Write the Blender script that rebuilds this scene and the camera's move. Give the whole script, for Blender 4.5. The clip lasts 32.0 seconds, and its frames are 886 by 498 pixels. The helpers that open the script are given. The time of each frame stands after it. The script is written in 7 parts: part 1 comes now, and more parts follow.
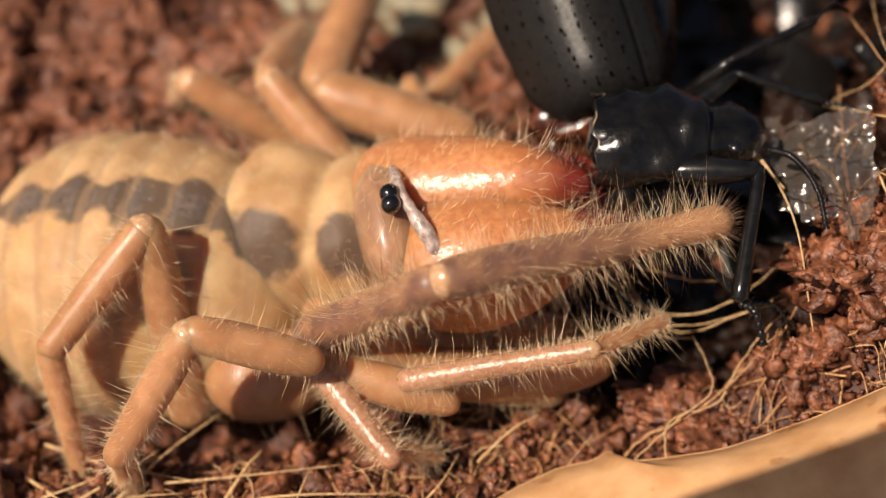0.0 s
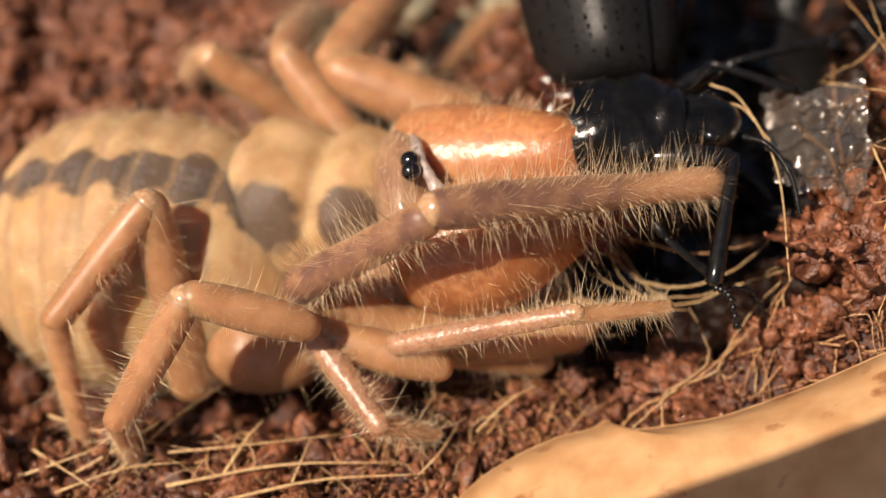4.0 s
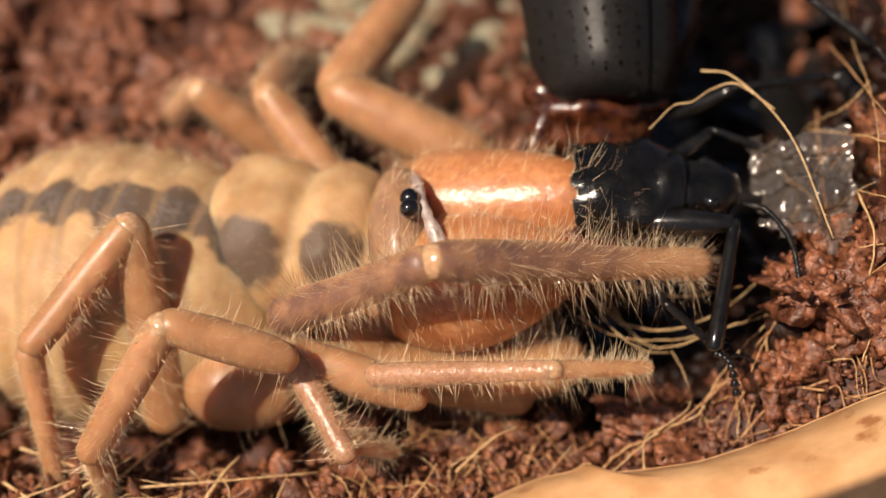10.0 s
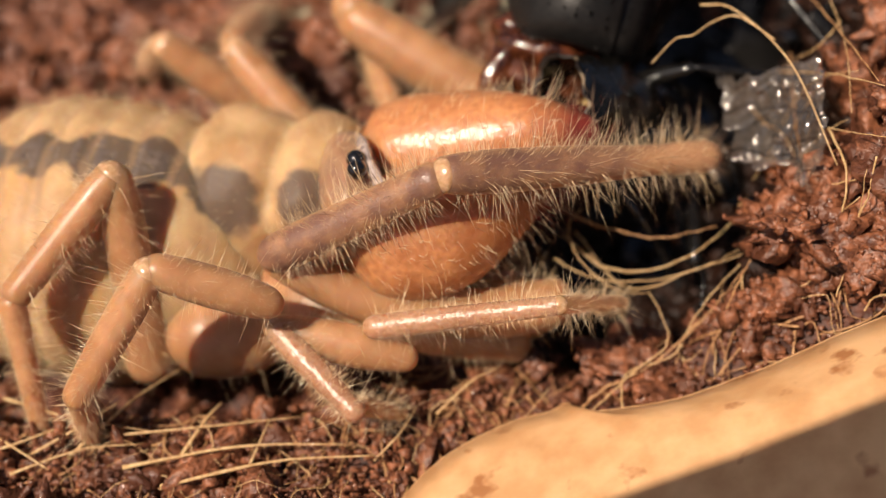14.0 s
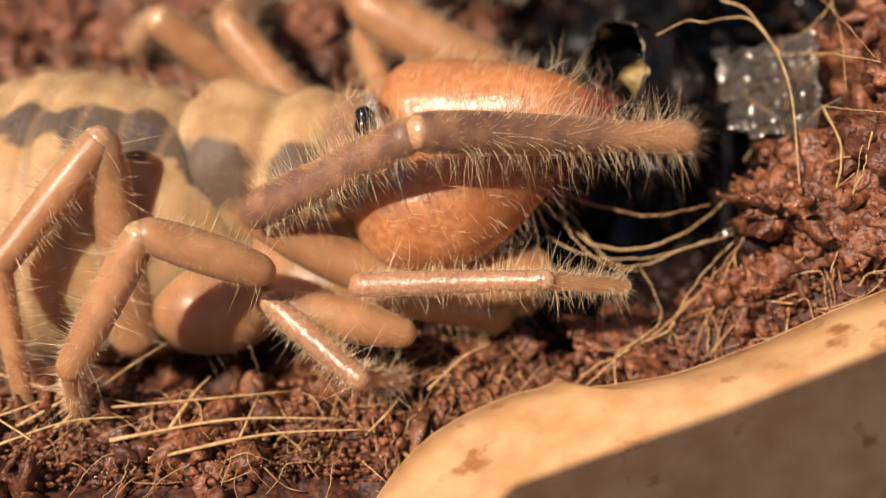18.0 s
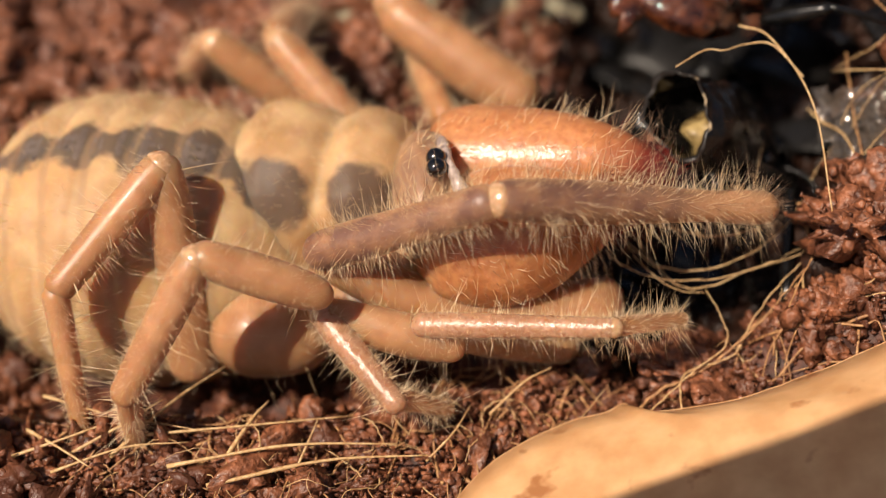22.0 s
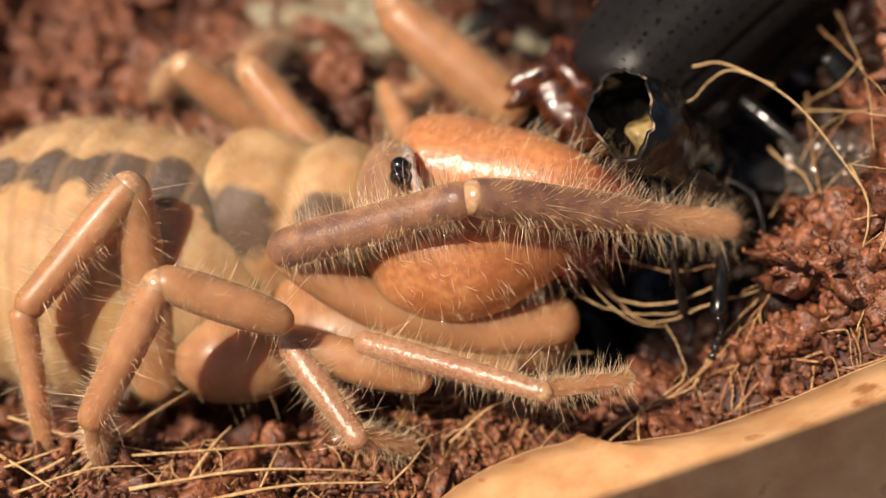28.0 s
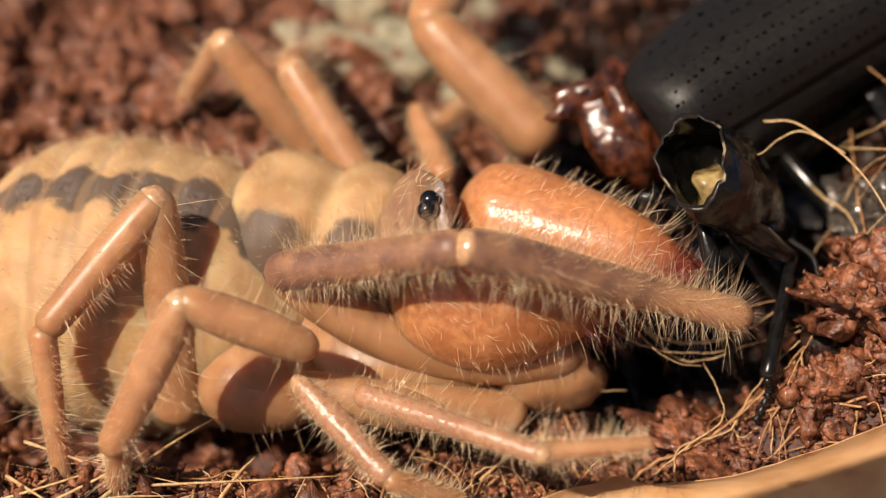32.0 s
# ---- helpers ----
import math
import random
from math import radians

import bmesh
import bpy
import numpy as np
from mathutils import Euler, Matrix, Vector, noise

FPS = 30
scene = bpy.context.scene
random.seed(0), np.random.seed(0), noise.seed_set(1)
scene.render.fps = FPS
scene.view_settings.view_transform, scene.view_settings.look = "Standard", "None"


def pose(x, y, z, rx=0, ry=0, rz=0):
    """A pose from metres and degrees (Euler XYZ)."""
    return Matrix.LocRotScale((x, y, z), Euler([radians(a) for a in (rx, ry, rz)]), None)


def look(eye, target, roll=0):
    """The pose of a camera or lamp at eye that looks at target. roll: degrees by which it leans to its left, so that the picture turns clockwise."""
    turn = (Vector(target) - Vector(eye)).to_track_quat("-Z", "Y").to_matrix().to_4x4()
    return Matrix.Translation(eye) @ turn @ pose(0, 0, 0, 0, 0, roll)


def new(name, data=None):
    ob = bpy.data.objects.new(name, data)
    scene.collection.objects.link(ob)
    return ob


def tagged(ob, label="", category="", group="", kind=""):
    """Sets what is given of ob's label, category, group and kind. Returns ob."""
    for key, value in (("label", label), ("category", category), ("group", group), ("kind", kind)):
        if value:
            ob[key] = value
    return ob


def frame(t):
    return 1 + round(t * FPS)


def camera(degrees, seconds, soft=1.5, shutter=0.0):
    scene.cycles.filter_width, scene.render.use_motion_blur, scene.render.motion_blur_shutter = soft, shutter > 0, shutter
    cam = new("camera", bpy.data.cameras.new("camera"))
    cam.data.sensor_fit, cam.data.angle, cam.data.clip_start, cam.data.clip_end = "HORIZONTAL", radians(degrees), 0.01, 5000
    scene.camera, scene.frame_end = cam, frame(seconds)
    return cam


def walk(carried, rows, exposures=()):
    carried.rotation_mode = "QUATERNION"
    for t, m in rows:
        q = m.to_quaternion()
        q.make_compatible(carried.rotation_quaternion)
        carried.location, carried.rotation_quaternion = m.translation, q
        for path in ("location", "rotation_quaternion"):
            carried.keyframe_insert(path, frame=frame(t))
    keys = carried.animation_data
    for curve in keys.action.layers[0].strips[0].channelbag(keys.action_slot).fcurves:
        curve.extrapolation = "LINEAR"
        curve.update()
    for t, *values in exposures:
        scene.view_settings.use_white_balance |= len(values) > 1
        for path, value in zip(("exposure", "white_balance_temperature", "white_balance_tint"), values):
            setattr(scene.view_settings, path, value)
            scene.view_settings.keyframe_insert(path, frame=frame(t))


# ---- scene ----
cam = camera(30, 32.0, soft=1.2, shutter=0.0)
cam.data.dof.use_dof = True
cam.data.dof.focus_distance, cam.data.dof.aperture_fstop = 0.0778, 24.0
walk(cam, [
    (0, pose(0.00236, -0.05573, 0.06824, 41.948, 1.915, 0.347)),
    (0.5, pose(0.00210, -0.05659, 0.06790, 42.130, 2.048, 0.236)),
    (1, pose(0.00223, -0.05660, 0.06768, 41.922, 2.291, 0.212)),
    (1.5, pose(0.00219, -0.05696, 0.06749, 41.916, 2.492, -0.064)),
    (2, pose(0.00195, -0.05676, 0.06767, 42.138, 2.120, 0.169)),
    (2.5, pose(0.00196, -0.05768, 0.06707, 42.348, 2.097, -0.002)),
    (3, pose(0.00215, -0.05791, 0.06794, 42.095, 1.959, 0.126)),
    (3.5, pose(0.00214, -0.05822, 0.06810, 42.163, 1.853, 0.155)),
    (5.5, pose(0.00067, -0.05812, 0.06397, 44.317, 1.045, 0.196)),
    (6, pose(0.00071, -0.05781, 0.06492, 44.073, 1.192, 0.215)),
    (6.5, pose(0.00052, -0.05820, 0.06477, 44.840, 0.766, 0.390)),
    (7, pose(0.00044, -0.05882, 0.06449, 45.205, 0.312, 0.512)),
    (7.5, pose(0.00023, -0.05895, 0.06425, 45.572, 0.180, 0.424)),
    (8, pose(0.00053, -0.05966, 0.06428, 45.714, 0.217, 0.384)),
    (8.5, pose(0.00058, -0.05979, 0.06467, 45.778, 0.007, 0.273)),
    (9, pose(0.00000, -0.06042, 0.06435, 46.211, -0.571, 0.106)),
    (9.5, pose(0.00058, -0.05988, 0.06451, 45.765, -0.132, 0.150)),
    (10, pose(0.00090, -0.05922, 0.06562, 45.286, -0.075, 0.134)),
    (10.5, pose(0.00074, -0.05947, 0.06534, 45.757, -0.527, 0.261)),
    (11, pose(0.00071, -0.05936, 0.06555, 45.913, -0.798, 0.338)),
    (11.5, pose(0.00098, -0.05987, 0.06565, 45.663, -0.520, 0.088)),
    (12, pose(0.00068, -0.06010, 0.06556, 45.615, -0.623, -0.100)),
    (12.5, pose(0.00067, -0.06041, 0.06439, 45.431, -0.291, -0.251)),
    (13, pose(0.00079, -0.06057, 0.06518, 44.842, -0.027, -0.394)),
    (13.5, pose(0.00180, -0.06046, 0.06530, 44.493, 0.560, -0.557)),
    (14, pose(0.00176, -0.06101, 0.06479, 44.632, 0.463, -0.666)),
    (14.5, pose(0.00183, -0.06177, 0.06465, 44.652, 0.507, -0.866)),
    (16.5, pose(-0.00057, -0.06338, 0.06338, 45.640, -1.109, -1.788)),
    (17, pose(-0.00037, -0.06348, 0.06264, 45.887, -1.043, -1.735)),
    (17.5, pose(-0.00049, -0.06333, 0.06228, 46.205, -1.203, -1.514)),
    (18, pose(-0.00076, -0.06290, 0.06204, 46.037, -1.340, -1.647)),
    (18.5, pose(-0.00089, -0.06268, 0.06211, 45.763, -1.273, -1.722)),
    (19, pose(-0.00076, -0.06206, 0.06280, 45.256, -0.789, -1.930)),
    (19.5, pose(-0.00107, -0.06217, 0.06284, 45.214, -0.809, -2.144)),
    (20, pose(-0.00120, -0.06231, 0.06274, 45.335, -0.847, -2.122)),
    (20.5, pose(-0.00123, -0.06252, 0.06260, 45.634, -0.907, -1.967)),
    (21, pose(-0.00104, -0.06263, 0.06255, 45.935, -0.964, -1.629)),
    (21.5, pose(-0.00149, -0.06154, 0.06174, 46.351, -0.903, -0.914)),
    (22, pose(-0.00178, -0.06161, 0.06125, 46.561, -0.268, -0.788)),
    (22.5, pose(-0.00129, -0.06124, 0.06184, 46.356, -0.013, -0.656)),
    (23, pose(-0.00086, -0.06184, 0.06249, 46.195, 0.058, -0.829)),
    (23.5, pose(-0.00081, -0.06193, 0.06197, 46.456, -0.176, -0.839)),
    (24, pose(-0.00082, -0.06235, 0.06162, 46.770, -0.333, -0.839)),
    (24.5, pose(-0.00069, -0.06254, 0.06163, 46.824, -0.475, -0.925)),
    (25, pose(-0.00073, -0.06196, 0.06135, 46.709, -0.580, -0.903)),
    (25.5, pose(-0.00086, -0.06191, 0.06165, 46.794, -0.699, -0.854)),
    (27.5, pose(-0.00124, -0.06242, 0.06171, 47.726, -1.679, -0.626)),
    (28, pose(-0.00121, -0.06252, 0.06211, 47.609, -1.604, -0.681)),
    (28.5, pose(-0.00134, -0.06251, 0.06216, 47.719, -1.717, -0.679)),
    (29, pose(-0.00122, -0.06270, 0.06164, 48.183, -1.944, -0.730)),
    (29.5, pose(-0.00161, -0.06251, 0.06254, 48.093, -2.192, -0.807)),
    (30, pose(-0.00210, -0.06218, 0.06254, 48.442, -2.778, -0.797)),
    (30.5, pose(-0.00261, -0.06143, 0.06163, 48.623, -2.726, -0.716)),
    (31, pose(-0.00280, -0.06137, 0.06047, 48.687, -2.639, -0.580)),
    (31.5, pose(-0.00277, -0.06149, 0.06035, 48.741, -2.633, -0.382)),
    (32, pose(-0.00362, -0.06051, 0.06069, 48.380, -3.130, -0.028))])
# ---- light ----
SUN_TO = Vector((-0.46, -0.40, 0.79)).normalized()
world = bpy.data.worlds.new("sky_world")
scene.world = world
world.use_nodes = True
sky = world.node_tree.nodes.new("ShaderNodeTexSky")
sky.sky_type, sky.sun_disc = "NISHITA", False
sky.sun_elevation = math.asin(SUN_TO.z)
sky.sun_rotation = math.atan2(SUN_TO.x, SUN_TO.y)
sky.air_density, sky.dust_density, sky.ozone_density = 0.6, 3.0, 0.4
backing = world.node_tree.nodes["Background"]
backing.inputs["Strength"].default_value = 0.048
world.node_tree.links.new(sky.outputs["Color"], backing.inputs["Color"])
lamp = bpy.data.lights.new("sun", "SUN")
lamp.energy, lamp.angle, lamp.color = 4.9, radians(0.4), (1.0, 0.832, 0.675)
sun = new("sun", lamp)
sun.matrix_world = look(SUN_TO * 2.0, (0, 0, 0))
scene.view_settings.exposure = 0.27

# ---- helpers: all lengths below are in millimetres ----
MM = 0.001
BASE = Vector((-6.0, -2.0, -1.5))
BACK = Vector((0.0, -math.cos(radians(44)), math.sin(radians(44))))
UPWARD = Vector((0.0, math.sin(radians(44)), math.cos(radians(44))))
RNG = np.random.default_rng(7)


def seg(a, b):
    """A pose at a (mm, in the animal's space) whose x axis runs to b."""
    a, b = Vector(a), Vector(b)
    x = (b - a).normalized()
    y = BACK.cross(x).normalized()
    z = x.cross(y)
    m = Matrix((x, y, z)).transposed().to_4x4()
    m.translation = (a - BASE) * MM
    return m


def swing(a, turn, tilt=0.0, base=True):
    m = Matrix.Rotation(radians(turn), 4, BACK) @ Matrix.Rotation(radians(tilt), 4, UPWARD)
    m.translation = (Vector(a) - BASE if base else Vector(a)) * MM
    return m


def swung(a, turn, tilt=0.0):
    return swing(a, turn, tilt, False)


class Shape:
    """Collects vertices and faces of one mesh."""

    def __init__(self):
        self.v, self.f = [], []

    def add(self, verts, faces):
        o = len(self.v)
        self.v.extend(tuple(p) for p in verts)
        self.f.extend(tuple(i + o for i in q) for q in faces)
        return self

    def mesh(self, name, smooth=True):
        me = bpy.data.meshes.new(name)
        me.from_pydata([(x * MM, y * MM, z * MM) for x, y, z in self.v], [], self.f)
        me.polygons.foreach_set("use_smooth", [smooth] * len(me.polygons))
        me.update()
        return me


def part(name, shape, material, parent=None, label="", at=None, smooth=True):
    ob = new(name, shape.mesh(name, smooth) if isinstance(shape, Shape) else shape)
    ob.data.materials.append(material)
    if parent is not None:
        ob.parent = parent
    if at is not None:
        ob.matrix_basis = at
    if label:
        tagged(ob, label)
    return ob


def thing(name, x, y, z, label, category, group="", kind=""):
    ob = new(name)
    ob.empty_display_size = 0.002
    ob.location = (x * MM, y * MM, z * MM)
    return tagged(ob, label, category, group, kind)


def rings(centres, sizes, n=24, rough=0.0, seed=0):
    """Loft along x: centres (x, y, z) and half sizes (y, z) of each ring, closed at both ends."""
    s = Shape()
    verts, faces = [], []
    rr = np.random.default_rng(seed)
    for (cx, cy, cz), (ry, rz) in zip(centres, sizes):
        for k in range(n):
            a = 2 * math.pi * k / n
            w = 1 + rough * rr.uniform(-1, 1)
            verts.append((cx, cy + ry * w * math.cos(a), cz + rz * w * math.sin(a)))
    m = len(centres)
    for i in range(m - 1):
        for k in range(n):
            j = (k + 1) % n
            faces.append((i * n + k, i * n + j, (i + 1) * n + j, (i + 1) * n + k))
    verts.append(centres[0]), verts.append(centres[-1])
    for k in range(n):
        j = (k + 1) % n
        faces.append((m * n, j, k))
        faces.append((m * n + 1, (m - 1) * n + k, (m - 1) * n + j))
    return s.add(verts, faces)


def curve(x, xs, ys):
    """Smooth interpolation (monotone pieces, no creases)."""
    k = int(np.clip(np.searchsorted(xs, x) - 1, 0, len(xs) - 2))
    h = xs[k + 1] - xs[k]
    t = min(1.0, max(0.0, (x - xs[k]) / h))
    d = [(ys[i + 1] - ys[i]) / (xs[i + 1] - xs[i]) for i in range(len(xs) - 1)]
    m0 = d[0] if k == 0 else (d[k - 1] + d[k]) / 2
    m1 = d[-1] if k == len(d) - 1 else (d[k] + d[k + 1]) / 2
    return (2 * t ** 3 - 3 * t * t + 1) * ys[k] + (t ** 3 - 2 * t * t + t) * h * m0 + (3 * t * t - 2 * t ** 3) * ys[k + 1] + (t ** 3 - t * t) * h * m1


def profile(L, pts, steps=30):
    """Rings along x from pairs (share of the length, radius), with rounded ends."""
    xs = [p[0] for p in pts]
    rs = [p[1] for p in pts]
    c, r = [], []
    e0, e1 = 0.6 * min(rs[0], 0.4 * L), 0.6 * min(rs[-1], 0.4 * L)
    for i in range(steps + 1):
        u = 0.5 - 0.5 * math.cos(math.pi * i / steps)
        rad = curve(u, xs, rs)
        edge = min(u * (L + e0 + e1), (1 - u) * (L + e0 + e1)) / max(rad * 0.9, 1e-6)
        if edge < 1:
            rad *= math.sqrt(max(0.0, 1 - (1 - edge) ** 2)) * 0.92 + 0.08
        c.append((u * (L + e0 + e1) - e0, 0, 0)), r.append((rad, rad))
    return c, r


def tube(path, radii, n=6, shape=None):
    """A round cord along a path of points."""
    s = shape or Shape()
    p = [Vector(q) for q in path]
    verts, faces = [], []
    side = Vector((0.31, 0.17, 0.93))
    for i, q in enumerate(p):
        d = (p[min(i + 1, len(p) - 1)] - p[max(i - 1, 0)]).normalized()
        u = (side - d * side.dot(d)).normalized()
        side, w = u, d.cross(u)
        r = radii[i] if hasattr(radii, "__len__") else radii
        for k in range(n):
            a = 2 * math.pi * k / n
            verts.append(q + (u * math.cos(a) + w * math.sin(a)) * r)
    for i in range(len(p) - 1):
        for k in range(n):
            j = (k + 1) % n
            faces.append((i * n + k, i * n + j, (i + 1) * n + j, (i + 1) * n + k))
    faces.append(tuple(range(n))[::-1])
    faces.append(tuple((len(p) - 1) * n + k for k in range(n)))
    return s.add(verts, faces)


def smooth_path(pts, steps=5, jitter=0.0, rr=None):
    """Catmull-Rom through the points."""
    p = [Vector(q) for q in pts]
    p = [p[0] * 2 - p[1]] + p + [p[-1] * 2 - p[-2]]
    out = []
    for i in range(1, len(p) - 2):
        for k in range(steps):
            t = k / steps
            a, b, c, d = p[i - 1], p[i], p[i + 1], p[i + 2]
            q = 0.5 * (2 * b + (c - a) * t + (2 * a - 5 * b + 4 * c - d) * t * t + (3 * b - a - 3 * c + d) * t ** 3)
            if jitter:
                q = q + Vector(rr.normal(0, jitter, 3))
            out.append(q)
    out.append(p[-2])
    return out


def bristles(s, base, way, length, r, bend=(0, 0, 0)):
    """One tapering hair."""
    way = Vector(way).normalized()
    b = Vector(base)
    u = way.orthogonal().normalized()
    w = way.cross(u)
    mid = b + way * length * 0.5
    tip = b + way * length + Vector(bend) * length
    v = []
    for c, rad in ((b, r), (mid, r * 0.75)):
        for k in range(3):
            a = 2.094 * k
            v.append(c + (u * math.cos(a) + w * math.sin(a)) * rad)
    v.append(tip)
    f = [(0, 1, 4, 3), (1, 2, 5, 4), (2, 0, 3, 5), (3, 4, 6), (4, 5, 6), (5, 3, 6)]
    s.add(v, f)


def clod_shape(rr, size, rough=0.35, sub=2):
    """An uneven crumb of earth."""
    bm = bmesh.new()
    bmesh.ops.create_icosphere(bm, subdivisions=sub, radius=1.0)
    off = Vector(rr.uniform(-50, 50, 3))
    sc = Vector(rr.uniform(0.7, 1.25, 3))
    for v in bm.verts:
        d = 1 + rough * noise.noise(v.co * 1.3 + off) + 0.5 * rough * noise.noise(v.co * 3.1 + off) + 0.3 * rough * noise.noise(v.co * 6.5 + off) + (0.3 * rough * abs(noise.noise(v.co * 5.0 - off)) + 0.32 * rough * noise.noise(v.co * 13.0 + off) if sub > 3 else 0)
        v.co = Vector((v.co.x * sc.x, v.co.y * sc.y, v.co.z * sc.z)) * d * size
    V = np.array([v.co[:] for v in bm.verts])
    F = [tuple(q.index for q in f.verts) for f in bm.faces]
    bm.free()
    return V, F


def swell(y):
    """Bulge of the pit towards the bank."""
    return 2.2 * min(max((y + 2.0) / 4.0, 0.0), 1.0) * min(max((15.0 - y) / 6.0, 0.0), 1.0)


def pit_edge(y):
    """Where the dark pit meets the bank of earth beside it."""
    return 19.5 + 0.32 * min(max(y, -5.0), 20.0) + swell(y)


def gz(x, y):
    """Height of the ground."""
    g = min(max(0.1 * (y - 10), -2.2), 1.0)
    q = Vector((x, y, 0))
    g += 0.9 * noise.noise(q * 0.11) + 0.5 * noise.noise(q * 0.33 + Vector((9, 3, 1)))
    if x > 12:
        g += min((x - 12) * 0.3, 4.5)
    if x > 10 and y < 16:
        g += 2.0 * min((x - 10) / 4.0, 1.0) * min((16 - y) / 4.0, 1.0) * min(max((y + 8.5) / 3.0, 0.0), 1.0)
    px = min(max((x - 6.5) / 3.0, 0.0), 1.0) * min(max((pit_edge(y) - x) / 2.0, 0.0), 1.0)
    py = min(max((y + 5.5) / 2.5, 0.0), 1.0) * min(max((30.0 - y) / 5.0, 0.0), 1.0)
    g -= 6.0 * px * py
    if x > 12 and y < 2:
        g += 1.4 * min(1.0, (x - 12) / 5.0) * min(1.0, (2 - y) / 3.0)
    g += 0.5 * noise.noise(q * 0.75 + Vector((3, 8, 2))) if y < 8 else 0.0
    hx = min(max((x + 28.0) / 3.0, 0.0), 1.0) * min(max((-4.0 - x) / 3.0, 0.0), 1.0)
    hy = min(max((y + 8.0) / 3.0, 0.0), 1.0) * min(max((12.0 - y) / 4.0, 0.0), 1.0)
    g -= 4.6 * hx * hy
    bank = 19.5 + swell(y)
    if x > bank and y > -5:
        g += 5.0 * min((x - bank) / 5.0, 1.0) * min((y + 5.0) / 4.0, 1.0) * min(max((22.0 - y) / 6.0, 0.0), 1.0)
    if y < -12.5 and x > -2:
        g -= min((-12.5 - y) * 1.6, 15.0) * min(1.0, (x + 2) / 4)
    return g


# ---- materials ----
def material(name, dark, light, grain, rough, bump=0.3, stain=None, stain_size=4.0, sss=0.0, coat=0.0, metal=0.0, stretch=(1, 1, 1), spread=(0.35, 0.65), spec=0.5, depth=0.00012, alpha=None, cut=(0.48, 0.7)):
    """Two-scale mottled surface; grain and stain_size in mm."""
    m = bpy.data.materials.new(name)
    m.use_nodes = True
    nt = m.node_tree
    bsdf = nt.nodes["Principled BSDF"]
    co = nt.nodes.new("ShaderNodeTexCoord")
    mp = nt.nodes.new("ShaderNodeMapping")
    mp.inputs["Scale"].default_value = stretch
    nt.links.new(co.outputs["Object"], mp.inputs["Vector"])
    fine = nt.nodes.new("ShaderNodeTexNoise")
    fine.inputs["Scale"].default_value = 1000.0 / grain
    fine.inputs["Detail"].default_value = 5
    nt.links.new(mp.outputs["Vector"], fine.inputs["Vector"])
    ramp = nt.nodes.new("ShaderNodeValToRGB")
    ramp.color_ramp.elements[0].position, ramp.color_ramp.elements[1].position = spread
    ramp.color_ramp.elements[0].color = (*dark, 1)
    ramp.color_ramp.elements[1].color = (*light, 1)
    nt.links.new(fine.outputs["Fac"], ramp.inputs["Fac"])
    colour = ramp.outputs["Color"]
    if stain:
        big = nt.nodes.new("ShaderNodeTexNoise")
        big.inputs["Scale"].default_value = 1000.0 / stain_size
        big.inputs["Detail"].default_value = 3
        nt.links.new(mp.outputs["Vector"], big.inputs["Vector"])
        gate = nt.nodes.new("ShaderNodeMapRange")
        gate.inputs["From Min"].default_value, gate.inputs["From Max"].default_value = cut
        nt.links.new(big.outputs["Fac"], gate.inputs["Value"])
        mix = nt.nodes.new("ShaderNodeMix")
        mix.data_type = "RGBA"
        nt.links.new(gate.outputs["Result"], mix.inputs["Factor"])
        nt.links.new(colour, mix.inputs[6])
        mix.inputs[7].default_value = (*stain, 1)
        colour = mix.outputs[2]
    nt.links.new(colour, bsdf.inputs["Base Color"])
    rg = nt.nodes.new("ShaderNodeMapRange")
    rg.inputs["To Min"].default_value, rg.inputs["To Max"].default_value = max(0.03, rough - 0.12), min(1, rough + 0.12)
    nt.links.new(fine.outputs["Fac"], rg.inputs["Value"])
    nt.links.new(rg.outputs["Result"], bsdf.inputs["Roughness"])
    if bump:
        bp = nt.nodes.new("ShaderNodeBump")
        bp.inputs["Strength"].default_value = bump
        bp.inputs["Distance"].default_value = depth
        nt.links.new(fine.outputs["Fac"], bp.inputs["Height"])
        nt.links.new(bp.outputs["Normal"], bsdf.inputs["Normal"])
        nt.links.new(bp.outputs["Normal"], bsdf.inputs["Coat Normal"])
    bsdf.inputs["Metallic"].default_value = metal
    bsdf.inputs["Specular IOR Level"].default_value = spec
    bsdf.inputs["Coat Weight"].default_value = coat
    bsdf.inputs["Coat Roughness"].default_value = 0.12
    if sss:
        bsdf.inputs["Subsurface Weight"].default_value = sss
        bsdf.inputs["Subsurface Radius"].default_value = (1.0, 0.45, 0.2)
        bsdf.inputs["Subsurface Scale"].default_value = 0.0018
    if alpha is not None:
        bsdf.inputs["Alpha"].default_value = alpha
    return m


def sums(nt, op, a, b=None, clamp=False):
    """One arithmetic node; a and b are sockets or numbers."""
    nd = nt.nodes.new("ShaderNodeMath")
    nd.operation, nd.use_clamp = op, clamp
    for k, q in enumerate((a, b)):
        if q is None:
            continue
        if isinstance(q, (int, float)):
            nd.inputs[k].default_value = q
        else:
            nt.links.new(q, nd.inputs[k])
    return nd.outputs[0]


def coat_over(m, mask, tint):
    """Lays a second colour over a material's base colour where mask is 1."""
    nt = m.node_tree
    socket = nt.nodes["Principled BSDF"].inputs["Base Color"]
    old = socket.links[0].from_socket
    mix = nt.nodes.new("ShaderNodeMix")
    mix.data_type = "RGBA"
    nt.links.new(mask, mix.inputs["Factor"])
    nt.links.new(old, mix.inputs[6])
    mix.inputs[7].default_value = (*tint, 1)
    nt.links.new(mix.outputs[2], socket)
    return m


